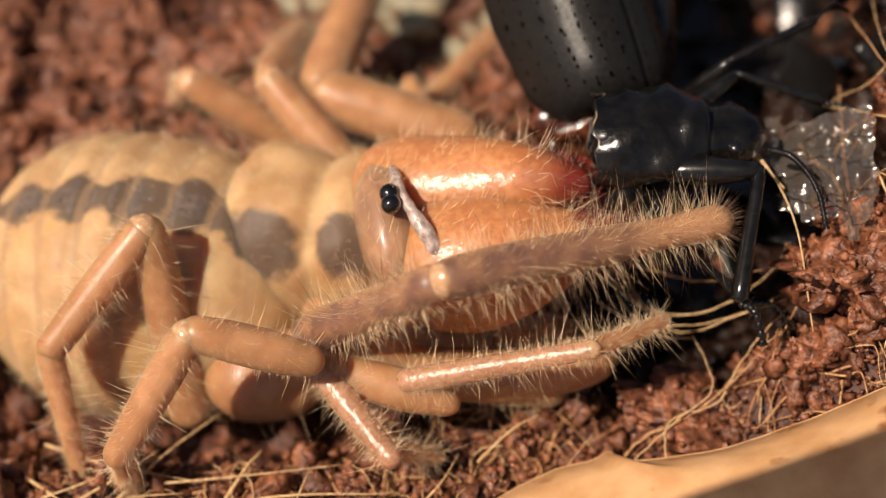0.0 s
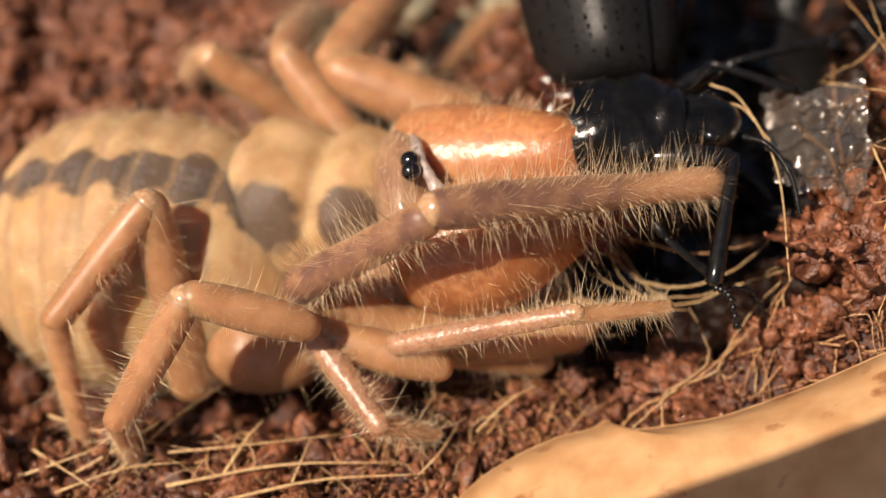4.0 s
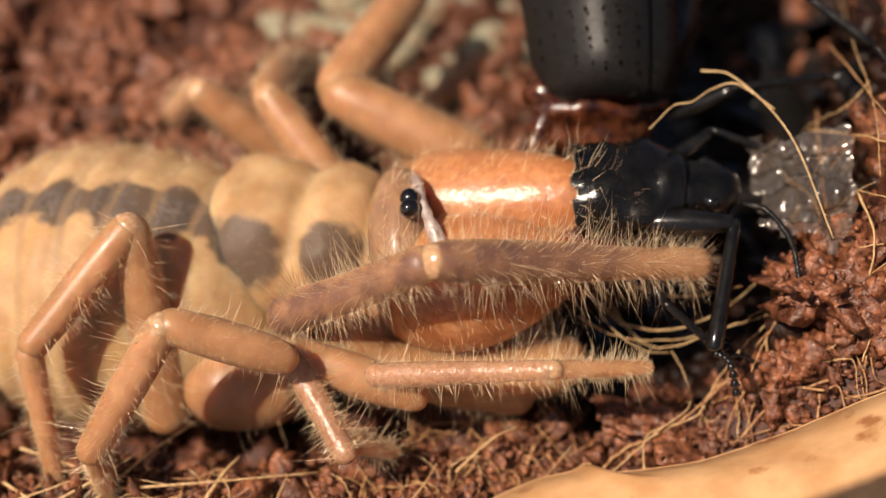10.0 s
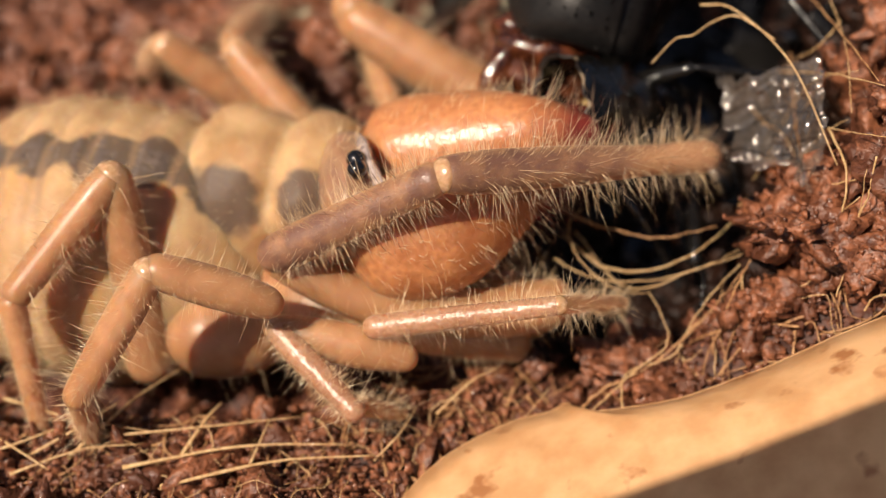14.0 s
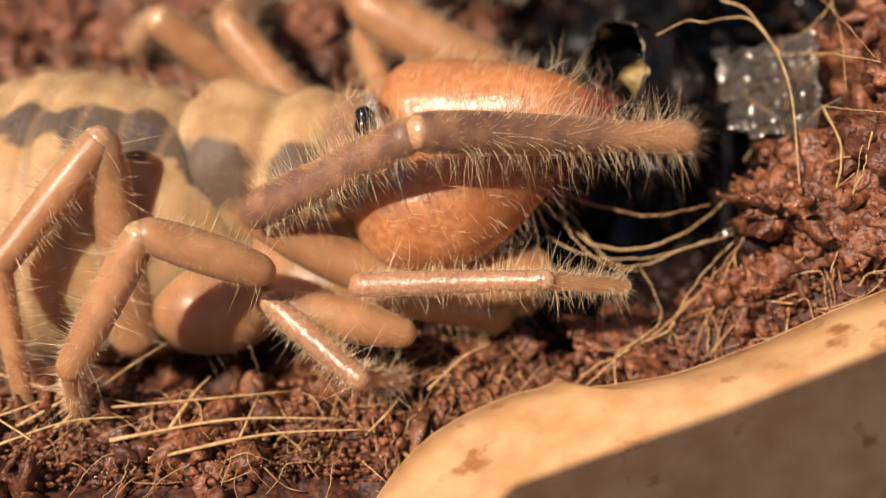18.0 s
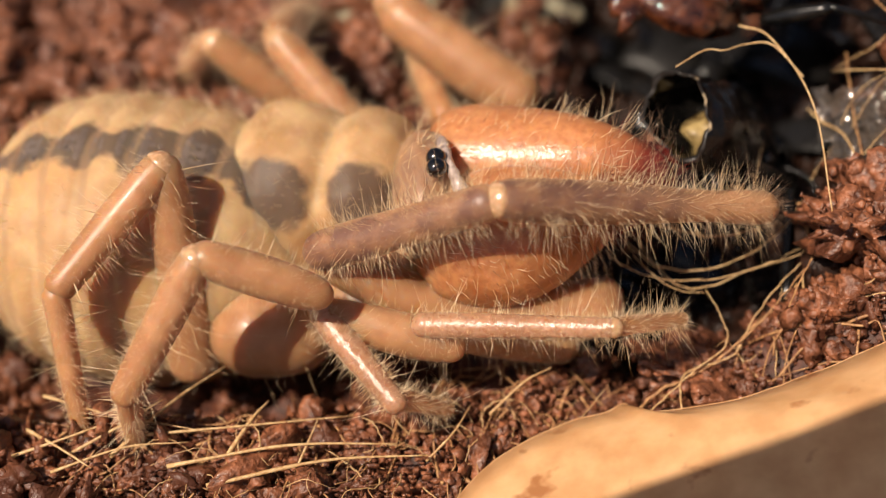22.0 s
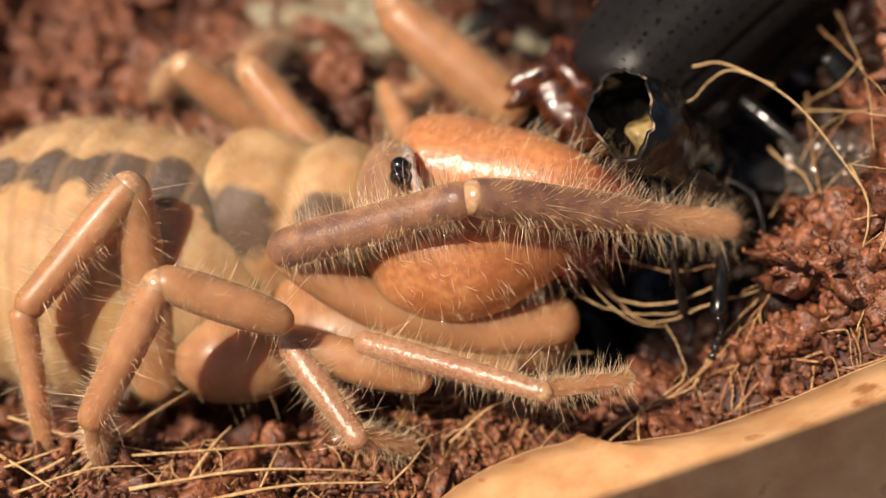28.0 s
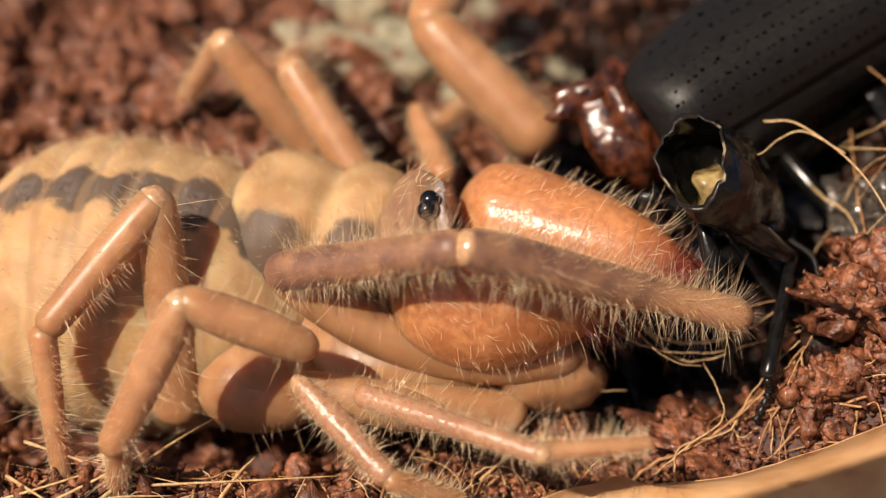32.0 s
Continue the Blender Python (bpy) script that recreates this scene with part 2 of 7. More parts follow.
def axes(m):
    """The object's own coordinates in mm and a soft noise."""
    nt = m.node_tree
    co = nt.nodes.new("ShaderNodeTexCoord")
    sep = nt.nodes.new("ShaderNodeSeparateXYZ")
    nt.links.new(co.outputs["Object"], sep.inputs[0])
    ns = nt.nodes.new("ShaderNodeTexNoise")
    ns.inputs["Scale"].default_value, ns.inputs["Detail"].default_value = 900.0, 3
    nt.links.new(co.outputs["Object"], ns.inputs["Vector"])
    x, y, z = [sums(nt, "MULTIPLY", sep.outputs[k], 1000.0) for k in range(3)]
    return nt, x, y, z, sums(nt, "SUBTRACT", ns.outputs["Fac"], 0.5)


def slope(nt, v, lo, hi):
    """0 below lo, 1 above hi (or the reverse), smooth between."""
    g = nt.nodes.new("ShaderNodeMapRange")
    g.interpolation_type = "SMOOTHSTEP"
    lo_hi = (lo, hi, 0.0, 1.0) if lo < hi else (hi, lo, 1.0, 0.0)
    for k, q in enumerate(lo_hi):
        g.inputs[1 + k].default_value = q
    nt.links.new(v, g.inputs[0])
    return g.outputs[0]


def marked(name, fade):
    """Feeler limb: tan, with a brown band along its back that may fade towards the tip."""
    m = material(name, (0.39, 0.20, 0.10), (0.50, 0.28, 0.145), 0.13, 0.42, 0.7, sss=0.35, coat=0.15, depth=0.00005)
    nt, x, y, z, ns = axes(m)
    mask = slope(nt, sums(nt, "ADD", z, sums(nt, "MULTIPLY", ns, 1.1)), 0.1, 0.75)
    if fade:
        mask = sums(nt, "MULTIPLY", mask, slope(nt, sums(nt, "ADD", x, sums(nt, "MULTIPLY", ns, 1.5)), fade[1], fade[0]))
    mask = sums(nt, "MULTIPLY", mask, sums(nt, "ADD", sums(nt, "MULTIPLY", ns, 1.6), 0.78), True)
    return coat_over(m, mask, (0.175, 0.088, 0.062))


def banded(m):
    """Abdomen: a lobed dark band along the back and soft brownish ring folds."""
    nt, x, y, z, ns = axes(m)
    lobe = sums(nt, "MULTIPLY", sums(nt, "COSINE", sums(nt, "MULTIPLY", sums(nt, "ADD", x, 5.6), 2.13)), 0.42)
    wide = sums(nt, "ADD", sums(nt, "ADD", lobe, sums(nt, "MULTIPLY", ns, 1.8)), 1.28)
    wide = sums(nt, "ADD", wide, sums(nt, "MULTIPLY", x, 0.05))
    mid = sums(nt, "ADD", sums(nt, "MULTIPLY", x, 0.065), 0.8)
    over = sums(nt, "SUBTRACT", wide, sums(nt, "ABSOLUTE", sums(nt, "SUBTRACT", y, mid)))
    band = sums(nt, "MULTIPLY", slope(nt, over, -0.25, 0.3), sums(nt, "MULTIPLY", slope(nt, z, 1.0, 2.0), slope(nt, x, 7.6, 6.4)))
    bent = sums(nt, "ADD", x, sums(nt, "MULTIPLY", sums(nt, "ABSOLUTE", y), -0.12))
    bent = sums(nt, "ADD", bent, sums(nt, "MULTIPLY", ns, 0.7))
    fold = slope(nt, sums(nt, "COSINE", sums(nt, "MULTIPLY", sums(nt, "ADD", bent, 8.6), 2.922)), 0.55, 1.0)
    coat_over(m, sums(nt, "MULTIPLY", band, 0.88), (0.095, 0.07, 0.058))
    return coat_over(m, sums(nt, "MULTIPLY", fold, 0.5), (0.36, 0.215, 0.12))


def patched(m, spots):
    """Folded middle of the body: dark soft patches along the back; each spot is (x, half length, half width)."""
    nt, x, y, z, ns = axes(m)
    c, q = math.cos(radians(34)), math.sin(radians(34))
    across = sums(nt, "ADD", sums(nt, "MULTIPLY", y, c), sums(nt, "MULTIPLY", z, q))
    for x0, a, b in spots:
        u = sums(nt, "POWER", sums(nt, "ABSOLUTE", sums(nt, "DIVIDE", sums(nt, "SUBTRACT", x, x0), a)), 2.6)
        v = sums(nt, "POWER", sums(nt, "ABSOLUTE", sums(nt, "DIVIDE", across, b)), 2.6)
        far = sums(nt, "ADD", sums(nt, "ADD", u, v), sums(nt, "MULTIPLY", ns, 1.9))
        mask = sums(nt, "MULTIPLY", slope(nt, far, 1.6, 0.6), slope(nt, z, 0.5, 1.0))
        coat_over(m, sums(nt, "MULTIPLY", mask, 0.88), (0.085, 0.06, 0.05))
    return m


def reddened(m):
    """Jaw: orange that runs into dark red at the tip."""
    nt, x, y, z, ns = axes(m)
    mask = slope(nt, sums(nt, "ADD", x, sums(nt, "MULTIPLY", ns, 1.6)), 3.0, 6.2)
    return coat_over(m, mask, (0.16, 0.016, 0.012))


def clear_film(name):
    """Wet clear membrane: see-through, with glossy wrinkles."""
    m = bpy.data.materials.new(name)
    m.use_nodes = True
    nt = m.node_tree
    nt.nodes.remove(nt.nodes["Principled BSDF"])
    co = nt.nodes.new("ShaderNodeTexCoord")
    ns = nt.nodes.new("ShaderNodeTexNoise")
    ns.inputs["Scale"].default_value, ns.inputs["Detail"].default_value = 700.0, 3
    nt.links.new(co.outputs["Object"], ns.inputs["Vector"])
    bp = nt.nodes.new("ShaderNodeBump")
    bp.inputs["Strength"].default_value, bp.inputs["Distance"].default_value = 1.0, 0.0003
    nt.links.new(ns.outputs["Fac"], bp.inputs["Height"])
    fr = nt.nodes.new("ShaderNodeFresnel")
    fr.inputs["IOR"].default_value = 1.45
    nt.links.new(bp.outputs["Normal"], fr.inputs["Normal"])
    clear = nt.nodes.new("ShaderNodeBsdfTransparent")
    clear.inputs["Color"].default_value = (0.86, 0.78, 0.64, 1)
    gloss = nt.nodes.new("ShaderNodeBsdfGlossy")
    gloss.inputs["Color"].default_value = (1.0, 0.92, 0.84, 1)
    gloss.inputs["Roughness"].default_value = 0.16
    nt.links.new(bp.outputs["Normal"], gloss.inputs["Normal"])
    mix = nt.nodes.new("ShaderNodeMixShader")
    nt.links.new(sums(nt, "ADD", fr.outputs[0], 0.14, True), mix.inputs[0])
    nt.links.new(clear.outputs[0], mix.inputs[1])
    nt.links.new(gloss.outputs[0], mix.inputs[2])
    cloud = nt.nodes.new("ShaderNodeBsdfDiffuse")
    cloud.inputs["Color"].default_value = (0.50, 0.42, 0.36, 1)
    both = nt.nodes.new("ShaderNodeMixShader")
    both.inputs[0].default_value = 0.10
    nt.links.new(mix.outputs[0], both.inputs[1])
    nt.links.new(cloud.outputs[0], both.inputs[2])
    nt.links.new(both.outputs[0], nt.nodes["Material Output"].inputs["Surface"])
    return m


EARTH = material("earth", (0.022, 0.007, 0.004), (0.15, 0.048, 0.024), 0.5, 0.6, 0.9, (0.05, 0.017, 0.010), 3.0, depth=0.00025)
CRUMB = material("crumb", (0.075, 0.026, 0.013), (0.335, 0.124, 0.057), 0.5, 0.4, 1.0, (0.09, 0.031, 0.016), 5.0, depth=0.0003, cut=(0.46, 0.64), coat=0.25)
STRAW = material("straw", (0.40, 0.22, 0.09), (0.66, 0.45, 0.22), 0.25, 0.5, 0.3, sss=0.1)
ROOTLET = material("rootlet", (0.24, 0.11, 0.045), (0.5, 0.28, 0.12), 0.3, 0.55, 0.4)
LEAFSKIN = material("dry_leaf", (0.55, 0.292, 0.13), (0.71, 0.42, 0.21), 2.2, 0.45, 0.6, (0.36, 0.155, 0.06), 1.9, depth=0.00008, cut=(0.60, 0.70), sss=0.1)
LEGSKIN = material("leg_skin", (0.361, 0.180, 0.085), (0.465, 0.250, 0.125), 1.2, 0.42, 0.6, (0.35, 0.18, 0.085), 6.0, sss=0.75, coat=0.03, depth=0.00005)
SHINSKIN = material("shin_skin", (0.37, 0.195, 0.112), (0.47, 0.27, 0.165), 0.3, 0.3, 0.9, (0.34, 0.175, 0.10), 3.0, sss=0.45, coat=0.35, depth=0.00008)
SHINSKIN.node_tree.nodes["Principled BSDF"].inputs["Coat Roughness"].default_value = 0.25
TIBIASKIN = marked("palp_tibia_skin", None)
TARSUSSKIN = marked("palp_tarsus_skin", (8.6, 11.6))

JOINT = material("joint_skin", (0.42, 0.23, 0.12), (0.60, 0.37, 0.21), 0.3, 0.25, 0.3, sss=0.3, coat=0.5, depth=0.00004)
CREAM = material("cream_skin", (0.33, 0.19, 0.083), (0.44, 0.28, 0.128), 2.4, 0.5, 0.3, (0.40, 0.23, 0.105), 3.2, sss=0.7, coat=0.0, depth=0.00008)
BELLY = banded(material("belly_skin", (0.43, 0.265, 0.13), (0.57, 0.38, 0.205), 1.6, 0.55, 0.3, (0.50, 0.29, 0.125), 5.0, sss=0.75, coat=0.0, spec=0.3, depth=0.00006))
FOLDSKIN = patched(material("fold_skin", (0.42, 0.255, 0.125), (0.55, 0.365, 0.195), 2.0, 0.5, 0.4, (0.34, 0.195, 0.085), 3.0, sss=0.7, spec=0.2, depth=0.00008), ((-2.5, 2.3, 1.75), (2.5, 1.5, 1.6)))
TERGITE = material("dark_plate", (0.105, 0.078, 0.064), (0.18, 0.135, 0.11), 1.1, 0.3, 0.7, coat=0.45, depth=0.00012)
HEADSKIN = material("head_skin", (0.30, 0.165, 0.095), (0.43, 0.255, 0.145), 0.9, 0.4, 0.5, (0.25, 0.14, 0.09), 2.0, sss=0.6, coat=0.2, depth=0.00005)
OCULAR = material("ocular_skin", (0.24, 0.175, 0.15), (0.56, 0.46, 0.42), 0.45, 0.2, 1.0, coat=0.9, depth=0.00016)
for skin, depth in ((BELLY, 0.003), (CREAM, 0.002), (FOLDSKIN, 0.002), (LEGSKIN, 0.0024)):
    skin.node_tree.nodes["Principled BSDF"].inputs["Subsurface Scale"].default_value = depth
EYEBALL = material("eye_black", (0.003, 0.003, 0.003), (0.008, 0.007, 0.007), 0.5, 0.06, 0.0, coat=1.0)
JAWSKIN = reddened(material("jaw_skin", (0.42, 0.165, 0.065), (0.57, 0.255, 0.105), 0.4, 0.5, 0.6, (0.36, 0.12, 0.04), 4.0, sss=0.6, coat=0.6, spec=0.3, depth=0.00009))
JAWSKIN.node_tree.nodes["Principled BSDF"].inputs["Coat Roughness"].default_value = 0.22
JAWSKIN.node_tree.nodes["Principled BSDF"].inputs["Subsurface Scale"].default_value = 0.003
FANG = material("fang_red", (0.05, 0.006, 0.006), (0.26, 0.035, 0.025), 0.8, 0.2, 0.3, coat=0.8, depth=0.00005)
HAIR = material("hair_gold", (0.70, 0.46, 0.23), (0.92, 0.76, 0.52), 0.6, 0.2, 0.0, coat=0.9)
DARKHAIR = material("hair_dark", (0.05, 0.025, 0.014), (0.42, 0.27, 0.17), 0.6, 0.2, 0.0, coat=0.9)
SHELL = material("beetle_shell", (0.008, 0.0075, 0.0075), (0.014, 0.013, 0.012), 0.2, 0.44, 0.6, coat=0.0, spec=0.27, depth=0.00002)
LEGBLACK = material("beetle_leg_black", (0.004, 0.004, 0.004), (0.010, 0.009, 0.008), 0.6, 0.2, 0.5, coat=0.4, spec=0.4, depth=0.00005)
SHELLGLOSS = material("beetle_gloss", (0.003, 0.003, 0.003), (0.008, 0.007, 0.006), 0.9, 0.24, 1.0, coat=0.3, spec=0.4, depth=0.00012)
FLESH = material("wet_flesh", (0.025, 0.007, 0.004), (0.13, 0.038, 0.014), 0.7, 0.18, 0.8, (0.02, 0.006, 0.004), 1.2, sss=0.2, coat=0.8, depth=0.00018)
SHELLRIM = material("shell_rim", (0.012, 0.009, 0.007), (0.42, 0.32, 0.2), 1.6, 0.4, 0.8, spread=(0.52, 0.6), depth=0.0001)
PULP = material("pale_pulp", (0.10, 0.06, 0.02), (0.42, 0.31, 0.13), 0.8, 0.2, 0.5, coat=0.7, depth=0.0001)
WING = clear_film("wing_film")

PIT = material("pit_black", (0.002, 0.002, 0.002), (0.004, 0.003, 0.003), 0.3, 0.9, 0.0, spec=0.0)
# beetle remains; the near-black colour also does for the pit's deep shade
MUSH_SHADE = material("wet_mush_and_shade", (0.006, 0.003, 0.002), (0.035, 0.015, 0.009), 0.5, 0.42, 0.8, coat=0.0, spec=0.2, depth=0.00015)
LICHEN = material("lichen_stone", (0.17, 0.155, 0.10), (0.40, 0.37, 0.26), 1.1, 0.7, 0.7, (0.28, 0.2, 0.11), 3.0, depth=0.0002)

# ---- ground ----
def ground_sheet():
    n = 300
    u = np.linspace(-1, 1, n)
    ax = 46 * u + 3.0e5 * np.sign(u) * np.maximum(np.abs(u) - 0.86, 0) ** 3
    s = Shape()
    verts = []
    for j in range(n):
        for i in range(n):
            x, y = ax[i] + 3, ax[j] + 12
            q = Vector((x, y, 0))
            z = gz(x, y) if abs(u[i]) < 0.87 and abs(u[j]) < 0.87 else min(max(0.1 * (y - 10), -2.2), 1.0) + (min((x - 12) * 0.3, 4.5) if x > 12 else 0)
            z += 0.32 * noise.noise(q * 0.9) + 0.22 * abs(noise.noise(q * 1.9))
            verts.append((x, y, z))
    faces = [(j * n + i, j * n + i + 1, (j + 1) * n + i + 1, (j + 1) * n + i) for j in range(n - 1) for i in range(n - 1)]
    s.add(verts, faces)
    return tagged(part("ground", s, EARTH), "damp red-brown crumbly earth", "ground", kind="structure")


ground_sheet()


def grain_shape():
    """A tiny angular grain."""
    bm = bmesh.new()
    bmesh.ops.create_icosphere(bm, subdivisions=1, radius=1.0)
    V = np.array([v.co[:] for v in bm.verts])
    F = [tuple(q.index for q in f.verts) for f in bm.faces]
    bm.free()
    return V * RNG.uniform(0.45, 1.5, 3) * RNG.uniform(0.45, 1.4, (len(V), 1)), F


def crumbs():
    """Loose crumbs of earth in clumps, too many to count."""
    small = [clod_shape(RNG, 1.0, 0.9, 1) for _ in range(12)]
    large = [clod_shape(RNG, 1.0, 1.0, 2) for _ in range(12)]
    s = Shape()

    def drop(x, y, z, size, long=1.0):
        V, F = (large if size > 0.34 else small)[int(RNG.integers(12))]
        R = np.array(Euler((RNG.uniform(0, 6.28), RNG.uniform(0, 6.28), RNG.uniform(0, 6.28))).to_matrix())
        s.add((V * np.array([long, 1, 1 / long ** 0.5])) @ R.T * size + np.array([x, y, z]), F)

    for k in range(520):
        x, y = RNG.uniform(-34, 36), -13 + 50 * RNG.random() ** 1.1
        wide = RNG.uniform(0.6, 2.0)
        if 7.5 < x < pit_edge(y) - 1.5 and -4.5 < y < 29 and RNG.random() < 0.7:
            continue
        under = (-20 < x < 8 and -7 < y < 7) or (x > -2 and y < -5)
        if under:
            wide *= 0.5
        for _ in range(int(5 + 7 * wide)):
            q = RNG.normal(0, 0.55, 3) * wide
            size = float(np.clip(RNG.lognormal(-1.15, 0.5), 0.1, 0.9)) * (0.7 if under else 1)
            drop(x + q[0], y + q[1], gz(x + q[0], y + q[1]) + 0.25 + abs(q[2]) * 0.8, size, RNG.choice([1, 1, 1, 1.6, 2.3]))
    for k in range(1500):
        x, y = RNG.uniform(-30, 32), -12 + 45 * RNG.random() ** 1.2
        if 7.5 < x < pit_edge(y) - 1.5 and -4.5 < y < 29 and RNG.random() < 0.7:
            continue
        drop(x, y, gz(x, y) + 0.3, float(np.clip(RNG.lognormal(-1.5, 0.4), 0.08, 0.5)), RNG.choice([1, 1.5, 2.5]))
    grain = [grain_shape() for _ in range(12)]
    for k in range(11000):
        if k % 3 == 0:
            x, y = RNG.uniform(-24, 6), RNG.uniform(-13, -6)
        elif k % 3 == 1:
            x, y = RNG.uniform(6, 30), RNG.uniform(-10, 6)
        else:
            x, y = RNG.uniform(-28, 34), RNG.uniform(10, 34)
        if 7.5 < x < pit_edge(y) - 1.5 and -4.5 < y < 29 and RNG.random() < 0.7:
            continue
        if x > 0 and y < -9.5:
            continue
        V, F = grain[k % 12]
        s.add(V * float(np.clip(RNG.lognormal(-1.95, 0.4), 0.06, 0.35)) + np.array([x, y, gz(x, y) + RNG.uniform(0.1, 0.8)]), F)
    return tagged(part("earth_crumbs", s, CRUMB), "loose reddish crumbs of damp earth", "soil", kind="stuff")


crumbs()


def clods():
    rr = np.random.default_rng(64)
    grain = [grain_shape() for _ in range(12)]
    for k in range(210):
        if k < 104:
            x, y, r = rr.uniform(8, 31), rr.uniform(-9, 11), rr.choice([0.5, 0.7, 0.9, 1.2, 1.7, 2.1]) * rr.uniform(0.85, 1.2)
        elif k < 172:
            x, y, r = rr.uniform(-30, -4), rr.uniform(12, 36), rr.uniform(0.6, 1.9)
        else:
            x, y, r = rr.uniform(-22, 8), rr.uniform(-12.5, -8.5), rr.uniform(0.3, 0.8)
        if x < pit_edge(y) + 0.5 and y > -4.5 and k < 104:
            x = pit_edge(y) + 1.0 + 8 * rr.random()
        if y < -5.5 and x > 2:
            y += 3
        V, F = clod_shape(rr, r, 1.0, 4)
        V = V * np.array([1.2, 1, 0.8])
        sh = Shape().add(V, F)
        for q in range(int(45 * r * r) + 20):
            c = V[int(rr.integers(len(V)))]
            if c[2] > -0.3 * r:
                sh.add(grain[q % 12][0] * float(np.clip(rr.lognormal(-1.8, 0.5), 0.06, 0.5)) + c, grain[q % 12][1])
        ob = part("earth_clod", sh, CRUMB)
        ob.rotation_euler = (rr.uniform(-0.5, 0.5), rr.uniform(-0.5, 0.5), rr.uniform(0, 6.28))
        ob.location = (x * MM, y * MM, (gz(x, y) + r * rr.uniform(0.25, 0.7)) * MM)
        tagged(ob, "crumbly damp red-brown clod of earth", "clod", "clods of earth")


clods()

# ---- the dry leaf in front ----
def dry_leaf():
    leaf = thing("dry_leaf", 14, -13, -2.2, "dry tan curled leaf with brown specks lying on the earth", "leaf")
    edge = smooth_path([(-3.0, -19.0, -2.0), (-0.8, -14.0, -1.2), (1.7, -11.1, -0.6), (5.1, -9.3, 0.0), (7.2, -8.95, 0.4), (8.0, -8.6, 0.55), (8.9, -9.15, 0.6), (13.4, -9.2, 1.6), (17.4, -8.7, 3.2), (21.4, -8.0, 5.0), (26.0, -7.2, 6.8), (34.0, -5.5, 9.0)], 6)
    ridge = smooth_path([(1.0, -21.0, -1.5), (3.1, -16.8, -0.2), (5.9, -14.2, 0.6), (8.0, -13.6, 1.3), (10.2, -13.1, 2.0), (12.8, -12.7, 2.9), (15.4, -12.4, 3.8), (18.6, -12.6, 5.3), (21.8, -12.9, 6.8), (25.0, -12.6, 8.3), (28.0, -12.0, 9.5), (37.0, -10.5, 12.5)], 6)
    rows = []
    for e, r in zip(edge, ridge):
        row = []
        for k in range(5):
            t = k / 4
            row.append(e.lerp(r, t) + Vector((0, 0, 0.25 * math.sin(math.pi * t))))
        for k in range(1, 8):
            t = k / 7
            row.append(r + Vector((1.6 * t, -11.0 * t, 0.5 * t - 2.5 * t * t)))
        rows.append(row)
    for name, k0, k1 in (("blade", 0, len(rows[0]) - 1),):
        s = Shape()
        m = k1 - k0 + 1
        up, low = [], []
        for row in rows:
            for q in row[k0:k1 + 1]:
                wob = 0.12 * noise.noise(q * 0.5) + 0.05 * noise.noise(q * 1.6)
                q = q + Vector((0, 0, wob)) - Vector((14, -13, -2.2))
                up.append(q), low.append(q + Vector((0.12, 0.05, -0.22)))
        N = len(up)
        f = []
        for i in range(len(rows) - 1):
            for k in range(m - 1):
                a = i * m + k
                f.append((a, a + 1, a + m + 1, a + m))
                f.append((N + a, N + a + m, N + a + m + 1, N + a + 1))
            f.append((i * m, (i + 1) * m, N + (i + 1) * m, N + i * m))
        part(name, s.add(up + low, f), LEAFSKIN, leaf)
    rim = [Vector(up[i * m]) + Vector((0.04, 0.02, -0.1)) for i in range(len(rows))]
    part("rim", tube(rim, 0.11, 8), LEAFSKIN, leaf, "thick rounded dry leaf rim")
    return leaf


dry_leaf()

# ---- the animal: a camel spider ----
PART = {}
animal = thing("camel_spider", *BASE, "pale tan hairy camel spider chewing a black beetle on the earth", "camel spider")


def hairy(ob, L, pts, count, lmin, lmax, mat, r=0.014, lean=0.3, u0=0.03, u1=0.98, name="bristles", seed=1, label="", about=0.75):
    """Hairs standing round a limb that runs along x."""
    rr = np.random.default_rng(seed)
    s = Shape()
    for _ in range(count):
        u = rr.uniform(u0, u1)
        rad = float(np.interp(u, [p[0] for p in pts], [p[1] for p in pts]))
        a = rr.choice([0.0, math.pi]) + rr.normal(0, about)
        way = Vector((lean * rr.uniform(-0.3, 1.3), math.cos(a), math.sin(a))) + Vector(rr.normal(0, 0.15, 3))
        length = lmin + (lmax - lmin) * rr.random() ** 2.2 * (1.5 if rr.random() < 0.12 else 1.0)
        bristles(s, (u * L, rad * 0.93 * math.cos(a), rad * 0.93 * math.sin(a)), way, length, r * rr.uniform(0.6, 1.15), rr.normal(0, 0.035, 3))
    return part(name, s, mat, ob, label)


def limb(key, name, a, b, pts, mat, hairs=0, lmin=0.3, lmax=1.2, seed=1, label="", hairmat=None, L=None, n=20, bow=0.0):
    a, b = Vector(a), Vector(b)
    L = L or (b - a).length
    c, r = profile(L, pts)
    c = [(x, y - bow * math.sin(math.pi * min(1.0, max(0.0, x / L))), z) for x, y, z in c]
    ob = part(name, rings(c, r, n), mat, animal, label, at=seg(a, b))
    PART[key] = ob
    if hairs:
        hairy(ob, L, pts, int(hairs * 1.4), lmin, lmax * 1.15, hairmat or HAIR, r=0.0105, seed=seed)
        hairy(ob, L, pts, int(L * 6), 1.0, 2.8, HAIR, r=0.014, name="long_hairs", seed=seed + 900, about=1.0)
        hairy(ob, L, pts, int(L * (70 if "palp_t" in key and "far" not in key else 150)), 0.18, 0.55, HAIR, r=0.008, lean=0.6, name="fuzz", seed=seed + 500, about=9.0)
    return ob


